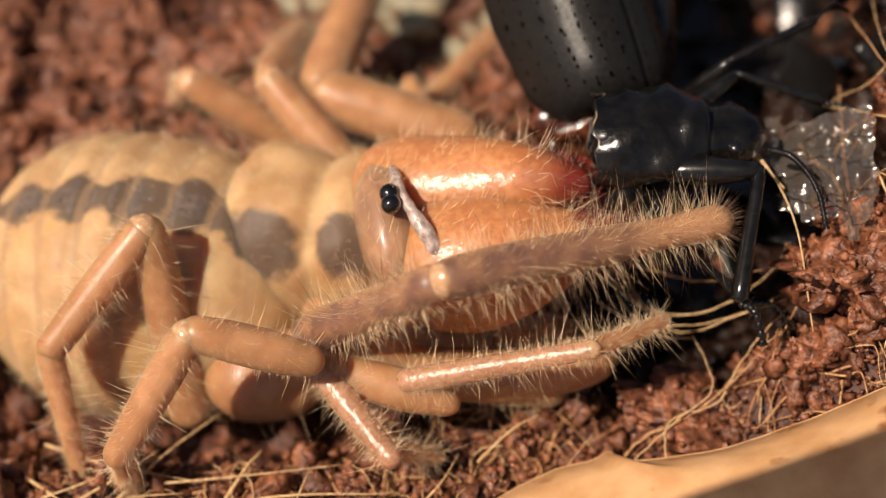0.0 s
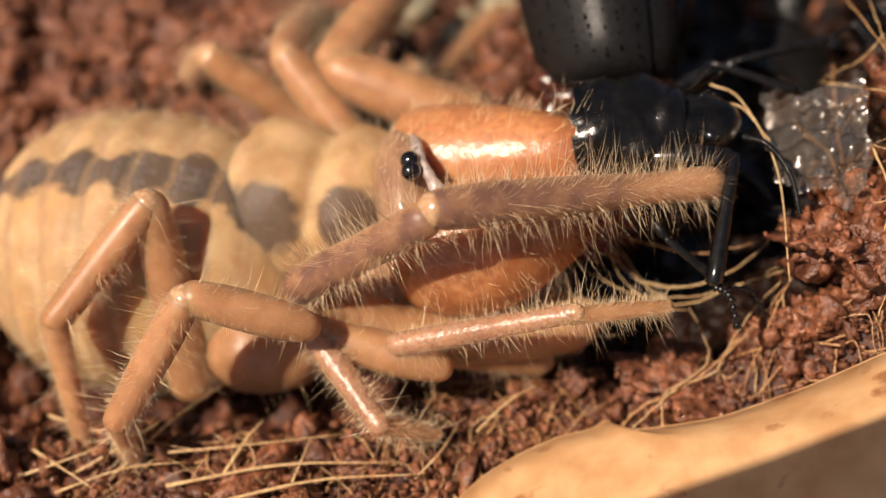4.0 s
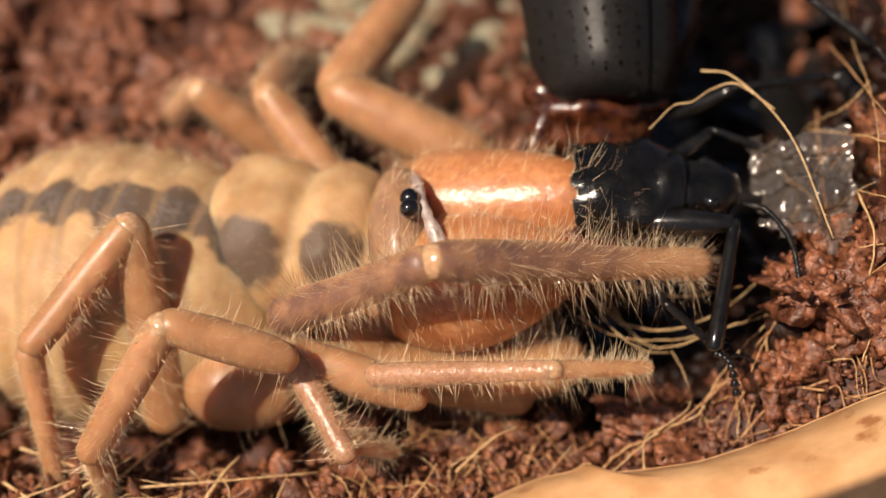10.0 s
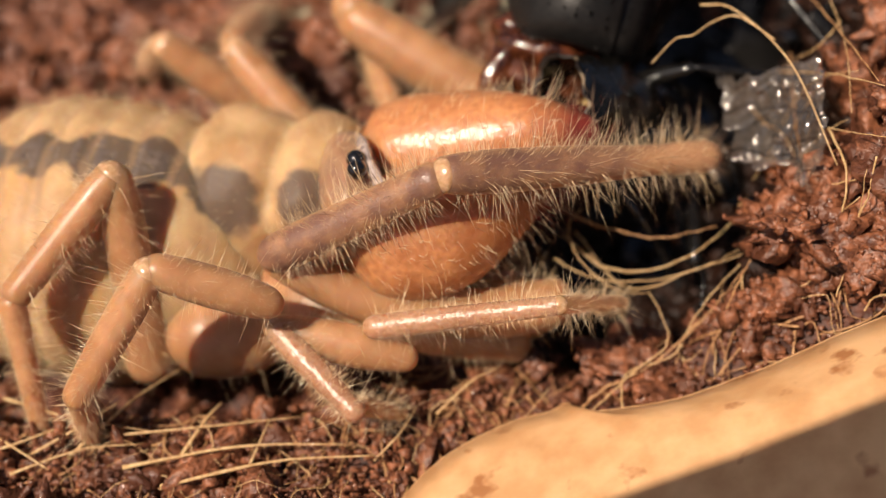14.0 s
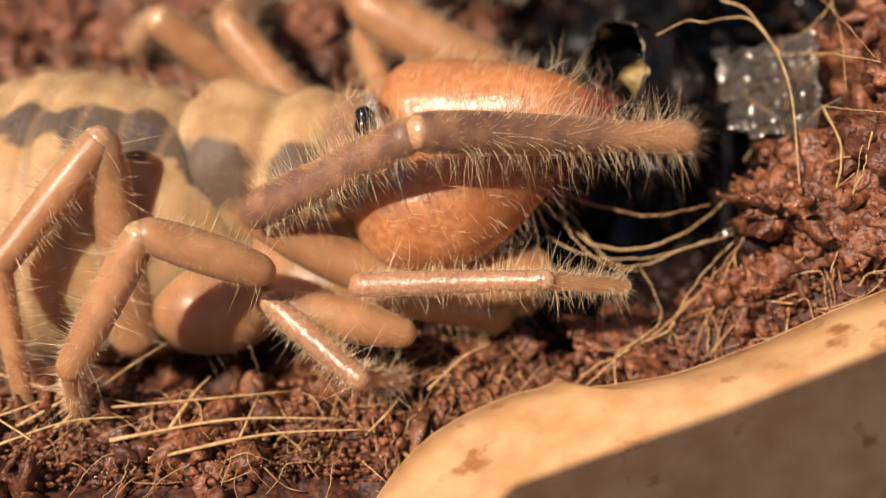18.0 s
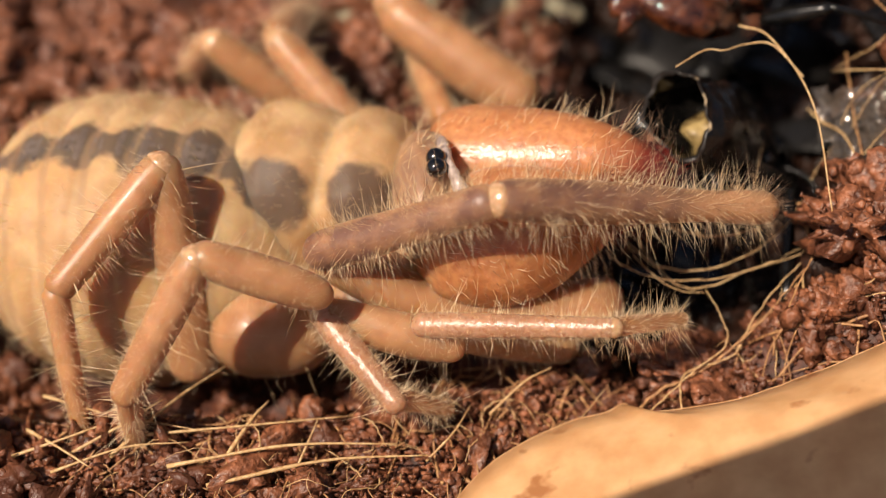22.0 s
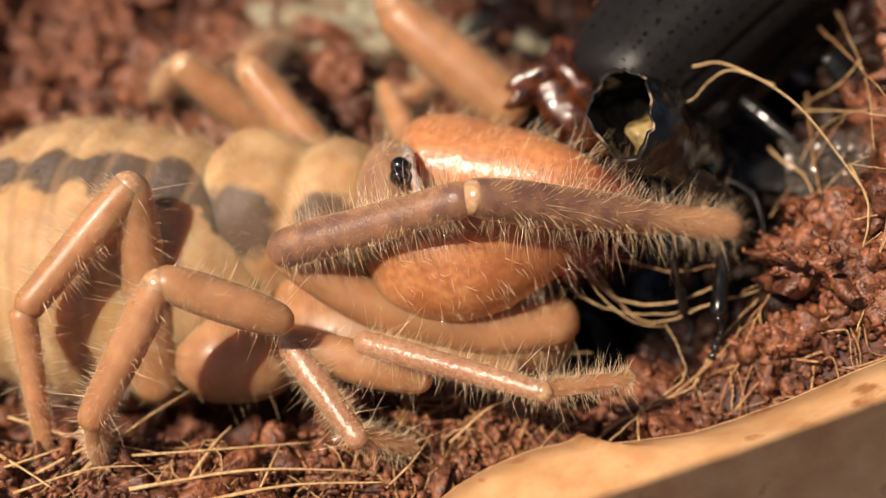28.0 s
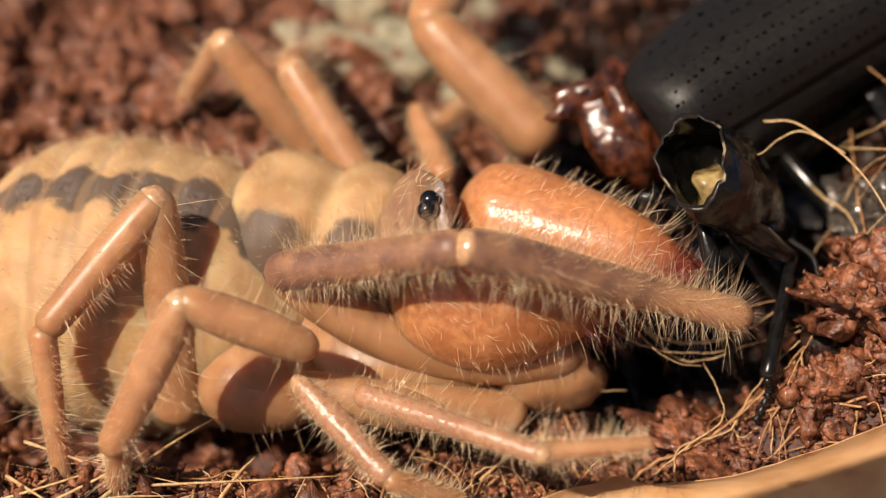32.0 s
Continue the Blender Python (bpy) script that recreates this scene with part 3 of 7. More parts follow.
# near pedipalp
limb("palp_femur", "pedipalp_femur", (-7.13, -5.13, 6.99), (4.68, -3.20, 2.41), [(0, 0.8), (0.12, 1.05), (0.5, 1.35), (0.85, 1.5), (1, 1.3)], LEGSKIN, 160, 0.5, 1.6, 11, "pale tan upper segment of the feeler limb", L=15.0, bow=1.5)
tib = limb("palp_tibia", "pedipalp_tibia", (-7.13, -5.13, 6.99), (0.00, -5.03, 11.06), [(0, 0.85), (0.1, 1.0), (0.5, 0.95), (1, 0.88)], TIBIASKIN, 300, 0.3, 1.4, 12, "brown bristly segment of the feeler limb", L=10.1)
hairy(tib, 10.1, [(0, 0.9), (1, 0.9)], 110, 1.2, 2.8, DARKHAIR, 0.013, 0.3, name="long_bristles", seed=41)
hairy(tib, 10.1, [(0, 0.9), (1, 0.9)], 130, 0.9, 2.4, HAIR, 0.0125, 0.2, name="golden_bristles", seed=45)
tar = limb("palp_tarsus", "pedipalp_tarsus", (0.00, -5.03, 11.06), (13.54, -3.20, 9.03), [(0, 0.78), (0.08, 0.98), (0.45, 0.98), (0.66, 0.82), (0.76, 0.76), (0.88, 0.84), (1, 0.8)], TARSUSSKIN, 300, 0.4, 1.8, 13, "brown bristly end segment of the feeler limb", L=15.2, n=24)
hairy(tar, 15.2, [(0, 0.9), (0.5, 0.95), (0.75, 0.7), (1, 0.7)], 170, 1.4, 3.4, DARKHAIR, 0.013, 0.25, 0.15, name="long_bristles", seed=42)
hairy(tar, 15.2, [(0, 0.9), (0.5, 0.95), (0.75, 0.7), (1, 0.7)], 230, 1.0, 3.0, HAIR, 0.0125, 0.2, 0.05, name="golden_bristles", seed=46)
s = Shape()
rr = np.random.default_rng(5)
for _ in range(260):
    a, e = rr.uniform(0, 6.283), rr.uniform(0.2, 1.3)
    w = Vector((math.cos(e), math.sin(e) * math.cos(a), math.sin(e) * math.sin(a)))
    bristles(s, Vector((14.5, 0, 0)) + w * 0.72, w, rr.uniform(0.3, 1.6), 0.011)
part("tip_bristles", s, DARKHAIR, tar)
c, r = profile(0.8, [(0, 0.8), (0.5, 0.91), (1, 0.8)], 12)
part("joint_membrane", rings([(x - 0.35, y, z) for x, y, z in c], r, 24), JOINT, tar, "pale glossy joint membrane")

# first leg, carried like a feeler
limb("feeler_femur", "first_leg_femur", (-2.9, -7, 5), (4.6, -6, 2.5), [(0, 0.6), (0.3, 1.0), (1, 1.15)], LEGSKIN, 120, 0.4, 1.4, 14)
ob = limb("feeler_tibia", "first_leg_tibia", (-2.9, -7, 5), (5.5, -6, 4.4), [(0, 0.56), (0.1, 0.6), (0.8, 0.5), (1, 0.45)], SHINSKIN, 170, 0.3, 1.3, 15, "thin pale tan leg segment with fine hairs", L=9.5)
c, r = profile(0.6, [(0, 0.44), (0.5, 0.475), (1, 0.42)], 10)
part("joint_membrane", rings([(x + 9.1, y, z) for x, y, z in c], r, 18), JOINT, ob)
limb("feeler_tarsus", "first_leg_tarsus", (5.5, -6, 4.4), (10.4, -4.5, 3), [(0, 0.46), (0.5, 0.42), (1, 0.3)], LEGSKIN, 230, 0.4, 1.5, 16, "hairy end of the slender first leg", L=5.2)

# second leg
limb("second_femur", "second_leg_femur", (-6.8, -6.3, 6), (-0.7, -6, 2.5), [(0, 0.65), (0.3, 0.95), (0.65, 1.05), (1, 0.6)], LEGSKIN, 60, 0.3, 1.0, 17, L=6.9)
limb("second_tibia", "second_leg_tibia", (-6.8, -6.3, 6), (-4.5, -7.9, 1.2), [(0, 0.55), (0.15, 0.68), (0.8, 0.6), (1, 0.6)], SHINSKIN, 300, 0.25, 0.8, 18, "stout pale tan leg segment with short golden hairs", L=6.0)
limb("second_tarsus", "second_leg_tarsus", (-4.5, -7.9, 1.2), (-0.7, -7.6, -0.4), [(0, 0.58), (0.4, 0.5), (1, 0.3)], LEGSKIN, 230, 0.3, 1.0, 19)

# third leg
limb("third_femur", "third_leg_femur", (-11.89, -8.36, 10.40), (-6.50, -5.71, 5.00), [(0, 0.75), (0.25, 0.95), (0.6, 1.0), (0.85, 0.85), (1, 0.6)], LEGSKIN, 90, 0.3, 0.9, 20, L=6.2)
limb("third_tibia", "third_leg_tibia", (-11.89, -8.36, 10.40), (-15.71, -10.21, 3.80), [(0, 0.68), (0.15, 0.86), (0.8, 0.8), (1, 0.7)], LEGSKIN, 300, 0.25, 0.8, 21, "pale tan leg segment with short golden hairs")
limb("third_tarsus", "third_leg_tarsus", (-15.71, -10.21, 3.80), (-15.8, -9.1, -1.8), [(0, 0.66), (0.5, 0.58), (1, 0.42)], LEGSKIN, 140, 0.3, 0.9, 22)

# fourth leg
limb("hind_tibia", "fourth_leg_tibia", (-14.58, -1.12, 9.73), (-19.44, -5.37, 5.28), [(0, 0.76), (0.2, 0.93), (1, 0.78)], LEGSKIN, 220, 0.3, 1.2, 23)
limb("hind_femur", "fourth_leg_femur", (-14.58, -1.12, 9.73), (-12.85, -6.48, -0.13), [(0, 0.76), (0.15, 1.01), (0.5, 1.17), (1, 1.33)], LEGSKIN, 90, 0.3, 1.0, 24)
limb("hind_tarsus", "fourth_leg_tarsus", (-19.44, -5.37, 5.28), (-18.4, -9.0, -1.8), [(0, 0.70), (0.5, 0.58), (1, 0.42)], LEGSKIN, 120, 0.3, 1.0, 25)
limb("hind_base", "fourth_leg_base", (-11.6, -3.77, 0.62), (-7.0, -2.91, 0.3), [(0, 1.6), (0.3, 2.3), (0.7, 2.3), (1, 1.7)], LEGSKIN, 70, 0.3, 1.0, 26, "soft swollen base of the hind leg", n=32)

# legs of the far side
limb("far_hind_femur", "far_fourth_leg_femur", (-13.16, 11.69, 7.29), (-7.28, 11.16, 1.94), [(0, 0.80), (0.2, 0.96), (1, 1.04)], LEGSKIN, 60, 0.3, 1.0, 27)
limb("far_hind_tibia", "far_fourth_leg_tibia", (-13.16, 11.69, 7.29), (-16.69, 18.75, -2.34), [(0, 0.56), (0.2, 0.64), (1, 0.51)], LEGSKIN, 120, 0.3, 1.0, 28)
limb("far_third_femur", "far_third_leg_femur", (-9.10, 9.98, 8.36), (-3.96, 5.48, 4.08), [(0, 0.84), (0.2, 1.00), (1, 1.08)], LEGSKIN, 60, 0.3, 1.0, 29)
limb("far_third_tibia", "far_third_leg_tibia", (-9.10, 9.98, 8.36), (-8.35, 26.67, -1.27), [(0, 0.73), (0.2, 0.98), (1, 0.69)], LEGSKIN, 140, 0.3, 1.2, 30, L=13.0)
limb("far_second_femur", "far_second_leg_femur", (-2.08, 14.03, 4.97), (-0.51, 8.44, 4.84), [(0, 0.44), (0.2, 0.60), (1, 0.76)], LEGSKIN, 60, 0.3, 1.0, 31)
limb("far_first_tibia", "far_first_leg_tibia", (-1.6, 14.5, 2.5), (6.0, 26.0, 1.5), [(0, 0.6), (0.5, 0.65), (1, 0.5)], LEGSKIN, 90, 0.3, 1.2, 33)
limb("far_palp_tibia", "far_pedipalp_tibia", (-3.89, 11.72, 7.30), (2.21, 9.51, 5.20), [(0, 1.2), (0.3, 1.5), (1, 1.6)], LEGSKIN, 120, 0.3, 1.2, 34, L=8.5)
limb("far_palp_tarsus", "far_pedipalp_tarsus", (-5.0, 12.0, 8.0), (-1.0, 20.0, 12.0), [(0, 1.15), (0.3, 1.4), (1, 1.2)], LEGSKIN, 120, 0.3, 1.2, 35, L=9.0)

# pale knee joints
for key, r in (("second_tibia", 0.6), ("third_tibia", 0.78), ("hind_tibia", 0.84), ("far_hind_femur", 0.86), ("far_third_femur", 0.92)):
    c, q = profile(0.9, [(0, r * 0.75), (0.5, r * 1.02), (1, r * 0.95)], 12)
    part("joint_membrane", rings([(x - 0.35, y, z) for x, y, z in c], q, 20), JOINT, PART[key], "pale glossy joint membrane")

# abdomen: ringed, plump
def abdomen():
    ax = Vector((10.9, -1.9, 0.2)).normalized()
    cen = Vector((-15.9, 3.5, 0.4))
    up = Vector((0, -0.27, 1))
    side = up.cross(ax).normalized()
    up = ax.cross(side)
    m = Matrix((ax, side, up)).transposed().to_4x4()
    m.translation = (cen - BASE) * MM
    c, sz = [], []
    n, half = 72, 9.6
    for i in range(n + 1):
        u = -math.cos(math.pi * i / n)
        x = u * half
        body = math.sqrt(max(0.0, 1 - abs(u) ** 2.4)) * (1 - 0.07 * u)
        groove = 1 - 0.03 * (0.5 + 0.5 * math.cos(2 * math.pi * (x + 8.6) / 2.15)) ** 3
        c.append((x, 0, 0)), sz.append((7.8 * body * groove + 0.02, 7.7 * body * groove + 0.02))
    s = rings(c, sz, 72)
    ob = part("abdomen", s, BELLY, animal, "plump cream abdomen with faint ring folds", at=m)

    def at_top(x, v, lift):
        u = max(-0.999, min(0.999, x / half))
        body = math.sqrt(max(0.0, 1 - abs(u) ** 2.4)) * (1 - 0.07 * u)
        groove = 1 - 0.03 * (0.5 + 0.5 * math.cos(2 * math.pi * (x + 8.6) / 2.15)) ** 3
        a = math.pi / 2 + v
        return Vector((x, (7.8 * body * groove + lift) * math.cos(a), (7.7 * body * groove + lift) * math.sin(a)))

    for k in range(5):
        x0 = -5.6 + 2.95 * k
        rr = np.random.default_rng(60 + k)
        sh = Shape()
        nu, nv = 14, 12
        top, faces = [], []
        for i in range(nu + 1):
            for j in range(nv + 1):
                p, q = i / nu * 2 - 1, j / nv * 2 - 1
                # squared disc with uneven rim
                d = max(abs(p), abs(q)) / max(1e-6, math.hypot(p, q)) if (p or q) else 1
                d = d * 0.75 + 0.25
                wob = 1 + 0.14 * noise.noise(Vector((p * 1.5, q * 1.5, k * 7.0)))
                rim = max(abs(p), abs(q))
                top.append(at_top(x0 + 1.5 * p * d * wob, (0.155 + 0.008 * k) * q * d * wob - (0.8 + 0.065 * x0) / 7.3, 0.05 * (1 - rim ** 6) - 0.035))
        for i in range(nu):
            for j in range(nv):
                a = i * (nv + 1) + j
                faces.append((a, a + nv + 1, a + nv + 2, a + 1))
        sh.add(top, faces)
        part("tergite", sh, TERGITE, ob, "dark grey-brown back plate")
    s = Shape()
    rr = np.random.default_rng(77)
    for _ in range(900):
        x, a = rr.uniform(-8.0, 8.0), rr.uniform(-1.9, 1.9)
        p = at_top(x, a, 0)
        w = Vector((0.0, p.y, p.z)).normalized() + Vector((-0.6, 0, 0)) + Vector(rr.normal(0, 0.2, 3))
        bristles(s, p, w, rr.uniform(0.3, 1.0) if rr.random() < 0.97 else rr.uniform(1.5, 3), 0.012, rr.normal(0, 0.15, 3))
    part("bristles", s, HAIR, ob)
    return ob


abdomen()

# soft body between abdomen and head
def trunk(name, cen, lx, ry, rz, mat, yaw=14, label=""):
    c, sz = [], []
    for i in range(21):
        u = -math.cos(math.pi * i / 20)
        b = math.sqrt(max(0.0, 1 - abs(u) ** 2.6))
        c.append((u * lx, 0, 0)), sz.append((ry * b + 0.02, rz * b + 0.02))
    m = Matrix.Rotation(radians(yaw), 4, "Z")
    m.translation = (Vector(cen) - BASE) * MM
    return part(name, rings(c, sz, 40), mat, animal, label, at=m)


def thorax():
    """Two soft folds between abdomen and head, each with a dark plate on its back."""
    ax = Vector((6.3, -0.9, 0.8)).normalized()
    side = Vector((0, -0.27, 1)).cross(ax).normalized()
    up = ax.cross(side)
    m = Matrix((ax, side, up)).transposed().to_4x4()
    m.translation = (Vector((-6.5, 3.7, 3.3)) - BASE) * MM
    nx, n = 64, 64
    xs = [-5.0, -4.2, -3.2, -1.8, -0.2, 0.5, 1.2, 2.4, 3.7, 4.2, 4.9, 5.4]
    rs = [2.5, 4.3, 4.85, 5.0, 4.6, 4.2, 4.5, 4.5, 3.9, 3.3, 3.0, 1.0]
    s, verts, faces = Shape(), [], []
    for i in range(nx + 1):
        x = -5.0 + 10.4 * i / nx
        r = curve(x, xs, rs)
        for k in range(n):
            a = 2 * math.pi * k / n
            q = Vector((x * 0.45, 2.2 * math.cos(a), 2.2 * math.sin(a)))
            w = r * (1 + 0.07 * noise.noise(q) + 0.015 * noise.noise(q * 3.0))
            verts.append((x + 0.5 * math.cos(a), w * math.cos(a), w * math.sin(a)))
    for i in range(nx):
        for k in range(n):
            j = (k + 1) % n
            faces.append((i * n + k, i * n + j, (i + 1) * n + j, (i + 1) * n + k))
    ob = part("thorax", s.add(verts, faces), FOLDSKIN, animal, "cream folded middle of the body with dark back patches", at=m)
    fuzz, rr = Shape(), np.random.default_rng(78)
    for _ in range(700):
        x, a = rr.uniform(-4, 4.4), rr.uniform(0, math.pi)
        r = curve(x, xs, rs)
        w = Vector((-0.3, math.cos(a), math.sin(a))) + Vector(rr.normal(0, 0.25, 3))
        bristles(fuzz, (x, r * math.cos(a), r * math.sin(a)), w, rr.uniform(0.2, 0.7), 0.01, rr.normal(0, 0.12, 3))
    part("bristles", fuzz, HAIR, ob)


thorax()
V, F = clod_shape(np.random.default_rng(45), 1.0, 0.2, 3)
part("coxa", Shape().add(V * np.array([2.6, 1.8, 1.9]), F), LEGSKIN, animal, "pale swollen leg base under the jaws", at=swing((4.6, -2.8, 1.4), 0))
trunk("underside", (-1.6, -0.6, 2.0), 6.0, 4.2, 2.2, LEGSKIN, 8)

# head shield with the eyes; its local origin is between the eyes
def head():
    s = Shape()
    c, sz = [], []
    for i in range(25):
        u = -math.cos(math.pi * i / 24)
        b = math.sqrt(max(0.0, 1 - abs(u) ** 2.3))
        c.append((-0.5 + u * 1.7, 1.3, -3.1)), sz.append((3.9 * b + 0.02, (2.75 + 0.15 * noise.noise(Vector((u * 3, 1, 2)))) * b + 0.02))
    ob = part("head_shield", rings(c, sz, 40), HEADSKIN, animal, "brown-grey domed head shield", at=swing((-1.44, -1.96, 11.5), 0))
    PART["head_shield"] = ob
    for k, y in enumerate((-0.36, 0.38)):
        cc, ss = [], []
        for i in range(13):
            u = -math.cos(math.pi * i / 12)
            b = math.sqrt(max(0.0, 1 - u * u))
            cc.append((u * 0.5, y, 0.12)), ss.append((0.5 * b + 0.005, 0.5 * b + 0.005))
        part("eye", rings(cc, ss, 20), EYEBALL, ob, "glossy black eye")
    ridge = smooth_path([(0.15, 3.4, -1.0), (0.35, 2.0, -0.35), (0.55, 0.6, -0.1), (0.95, -0.8, -0.35), (1.5, -2.0, -1.1), (1.75, -2.9, -2.3)], 8)
    wide = [curve(i / (len(ridge) - 1), [0, 0.2, 0.5, 0.8, 1], [0.15, 0.3, 0.28, 0.42, 0.2]) * (1 + 0.3 * noise.noise(q * 2.3)) for i, q in enumerate(ridge)]
    part("eye_mound", tube(ridge, wide, 16), OCULAR, ob, "pale grey shiny eye mound")
    sh = Shape()
    rr = np.random.default_rng(9)
    for _ in range(60):
        x, y = rr.uniform(-2.2, 0.8), rr.uniform(-1.8, 5.0)
        zz = -2.9 + 2.85 * math.sqrt(max(0, 1 - ((y - 1.2) / 3.7) ** 2 - ((x + 0.5) / 1.7) ** 2)) if ((y - 1.2) / 3.7) ** 2 + ((x + 0.5) / 1.7) ** 2 < 0.95 else None
        if zz is not None:
            bristles(sh, (x, y, zz), Vector((0.35, 0, 1)) + Vector(rr.normal(0, 0.3, 3)), rr.uniform(0.4, 1.6), 0.016)
    part("bristles", sh, HAIR, ob)
    return ob


head()


def jaw(key, at, seed, label, lean):
    """One chelicera: a swollen base that tapers to two dark fingers; lean is the side to which its tip bends."""
    if lean > 0:
        pts = [(-5.0, 1.9, 2.1, -0.3), (-3.9, 2.7, 2.9, -0.25), (-2.2, 3.25, 3.45, -0.15), (-0.5, 3.35, 3.5, 0.0), (1.4, 2.9, 3.1, 0.2), (3.1, 2.15, 2.3, 0.5), (4.6, 1.4, 1.5, 0.85), (5.8, 0.9, 0.95, 1.1), (6.6, 0.6, 0.65, 1.15)]
    else:
        pts = [(-5.0, 2.2, 2.3, -0.25), (-3.9, 2.75, 2.8, -0.2), (-2.2, 3.05, 3.1, -0.1), (-0.5, 2.95, 3.0, 0.25), (1.4, 2.65, 2.7, 0.8), (3.1, 2.2, 2.25, 1.3), (4.6, 1.6, 1.65, 1.7), (5.8, 1.0, 1.0, 1.9), (6.6, 0.6, 0.6, 1.95)]
    xs = np.linspace(-5.4, 6.7, 60)
    turn_in = (lambda x: 0.016 * max(0.0, x + 1.0) ** 2) if lean > 0 else (lambda x: -0.3 * (math.sqrt((x + 2.5) ** 2 + 1.0) + x + 2.5) / 2)
    c, sz = [], []
    for x in xs:
        ry, rz, cz = [curve(float(x), [p[0] for p in pts], [p[k] for p in pts]) for k in (1, 2, 3)]
        e = min(1.0, (x + 5.45) / 1.2, (6.78 - x) / 0.5)
        e = math.sqrt(max(0, 1 - (1 - e) ** 2))
        c.append((float(x), turn_in(x), cz)), sz.append((ry * e + 0.01, rz * e + 0.01))
    ob = part("chelicera", rings(c, sz, 64), JAWSKIN, animal, label, at=swing(at, 0))
    PART[key] = ob
    up = smooth_path([(5.2, 0.6 * lean, 1.2), (6.2, 0.8 * lean, 1.3), (6.9, 0.9 * lean, 1.2), (7.6, 0.95 * lean, 0.8)], 6)
    rad = np.interp(np.linspace(0, 1, len(up)), [0, 0.3, 1], [0.8, 0.6, 0.08])
    part("fixed_finger", tube(up, rad, 14), FANG, ob, "dark red pointed upper jaw finger")
    lo = smooth_path([(4.0, 0.3 * lean, -0.5), (5.2, 0.6 * lean, -0.3), (6.3, 0.8 * lean, 0.0), (7.2, 0.9 * lean, 0.4)], 6)
    part("movable_finger", tube(lo, rad, 14), FANG, ob, "dark red pointed lower jaw finger")
    rr = np.random.default_rng(seed)
    sh, dk = Shape(), Shape()
    for k in range(520):
        x, a = rr.uniform(-4.0, 6.3), rr.uniform(0, 6.283)
        ry, rz, cz = [float(np.interp(x, [p[0] for p in pts], [p[q] for p in pts])) for q in (1, 2, 3)]
        w = Vector((rr.uniform(0.1, 0.9), math.cos(a), math.sin(a))) + Vector(rr.normal(0, 0.2, 3))
        bristles(dk if k % 3 == 0 or x > 4.4 else sh, (x, turn_in(x) + ry * 0.98 * math.cos(a), cz + rz * 0.98 * math.sin(a)), w, rr.uniform(0.5, 1.5) if x < 3 else rr.uniform(0.8, 2.6), 0.016, rr.normal(0, 0.12, 3))
    part("bristles", sh, HAIR, ob)
    part("long_bristles", dk, DARKHAIR, ob)
    red = Shape()
    for k in range(330):
        a = rr.uniform(0, 6.283)
        x = rr.uniform(3.6, 6.9)
        wide = float(np.interp(x, [3.1, 4.6, 5.8, 7.0], [2.0, 1.3, 0.85, 0.4]))
        bristles(red, (x, turn_in(x) + wide * math.cos(a), 0.8 + wide * math.sin(a)), Vector((0.9, math.cos(a), math.sin(a))) + Vector(rr.normal(0, 0.3, 3)), rr.uniform(0.6, 1.9), 0.022, rr.normal(0, 0.25, 3))
    part("comb_bristles", red, FANG, ob, "dark red stiff bristles round the jaw tip")
    return ob


jaw("near_jaw", (2.0, -3.24, 7.5), 81, "swollen glossy orange jaw with dark red fingers", 1)
jaw("far_jaw", (2.9, 1.84, 8.0), 82, "swollen glossy orange jaw with dark red fingers", -1)

# ---- the beetle, bitten in two ----
hindbody = thing("beetle_hind_body", 4.8, 13.9, 6.5, "black hind body of a ground beetle with grooved wing cases", "beetle")


def pitched(s, deg=35):
    """Turns a shape about the x axis, so that the rear rises."""
    c, q = math.cos(radians(deg)), math.sin(radians(deg))
    s.v = [(x, y * c - z * q, y * q + z * c) for x, y, z in s.v]
    return s


def folded(s, side, w0):
    """The second wing case slopes steeply away from the seam."""
    if side:
        c, q = math.cos(radians(62)), math.sin(radians(62))
        s.v = [(w0 + (x - w0) * c + z * q * 0.6, y, z * c - (x - w0) * q - 0.3) for x, y, z in s.v]
    return s


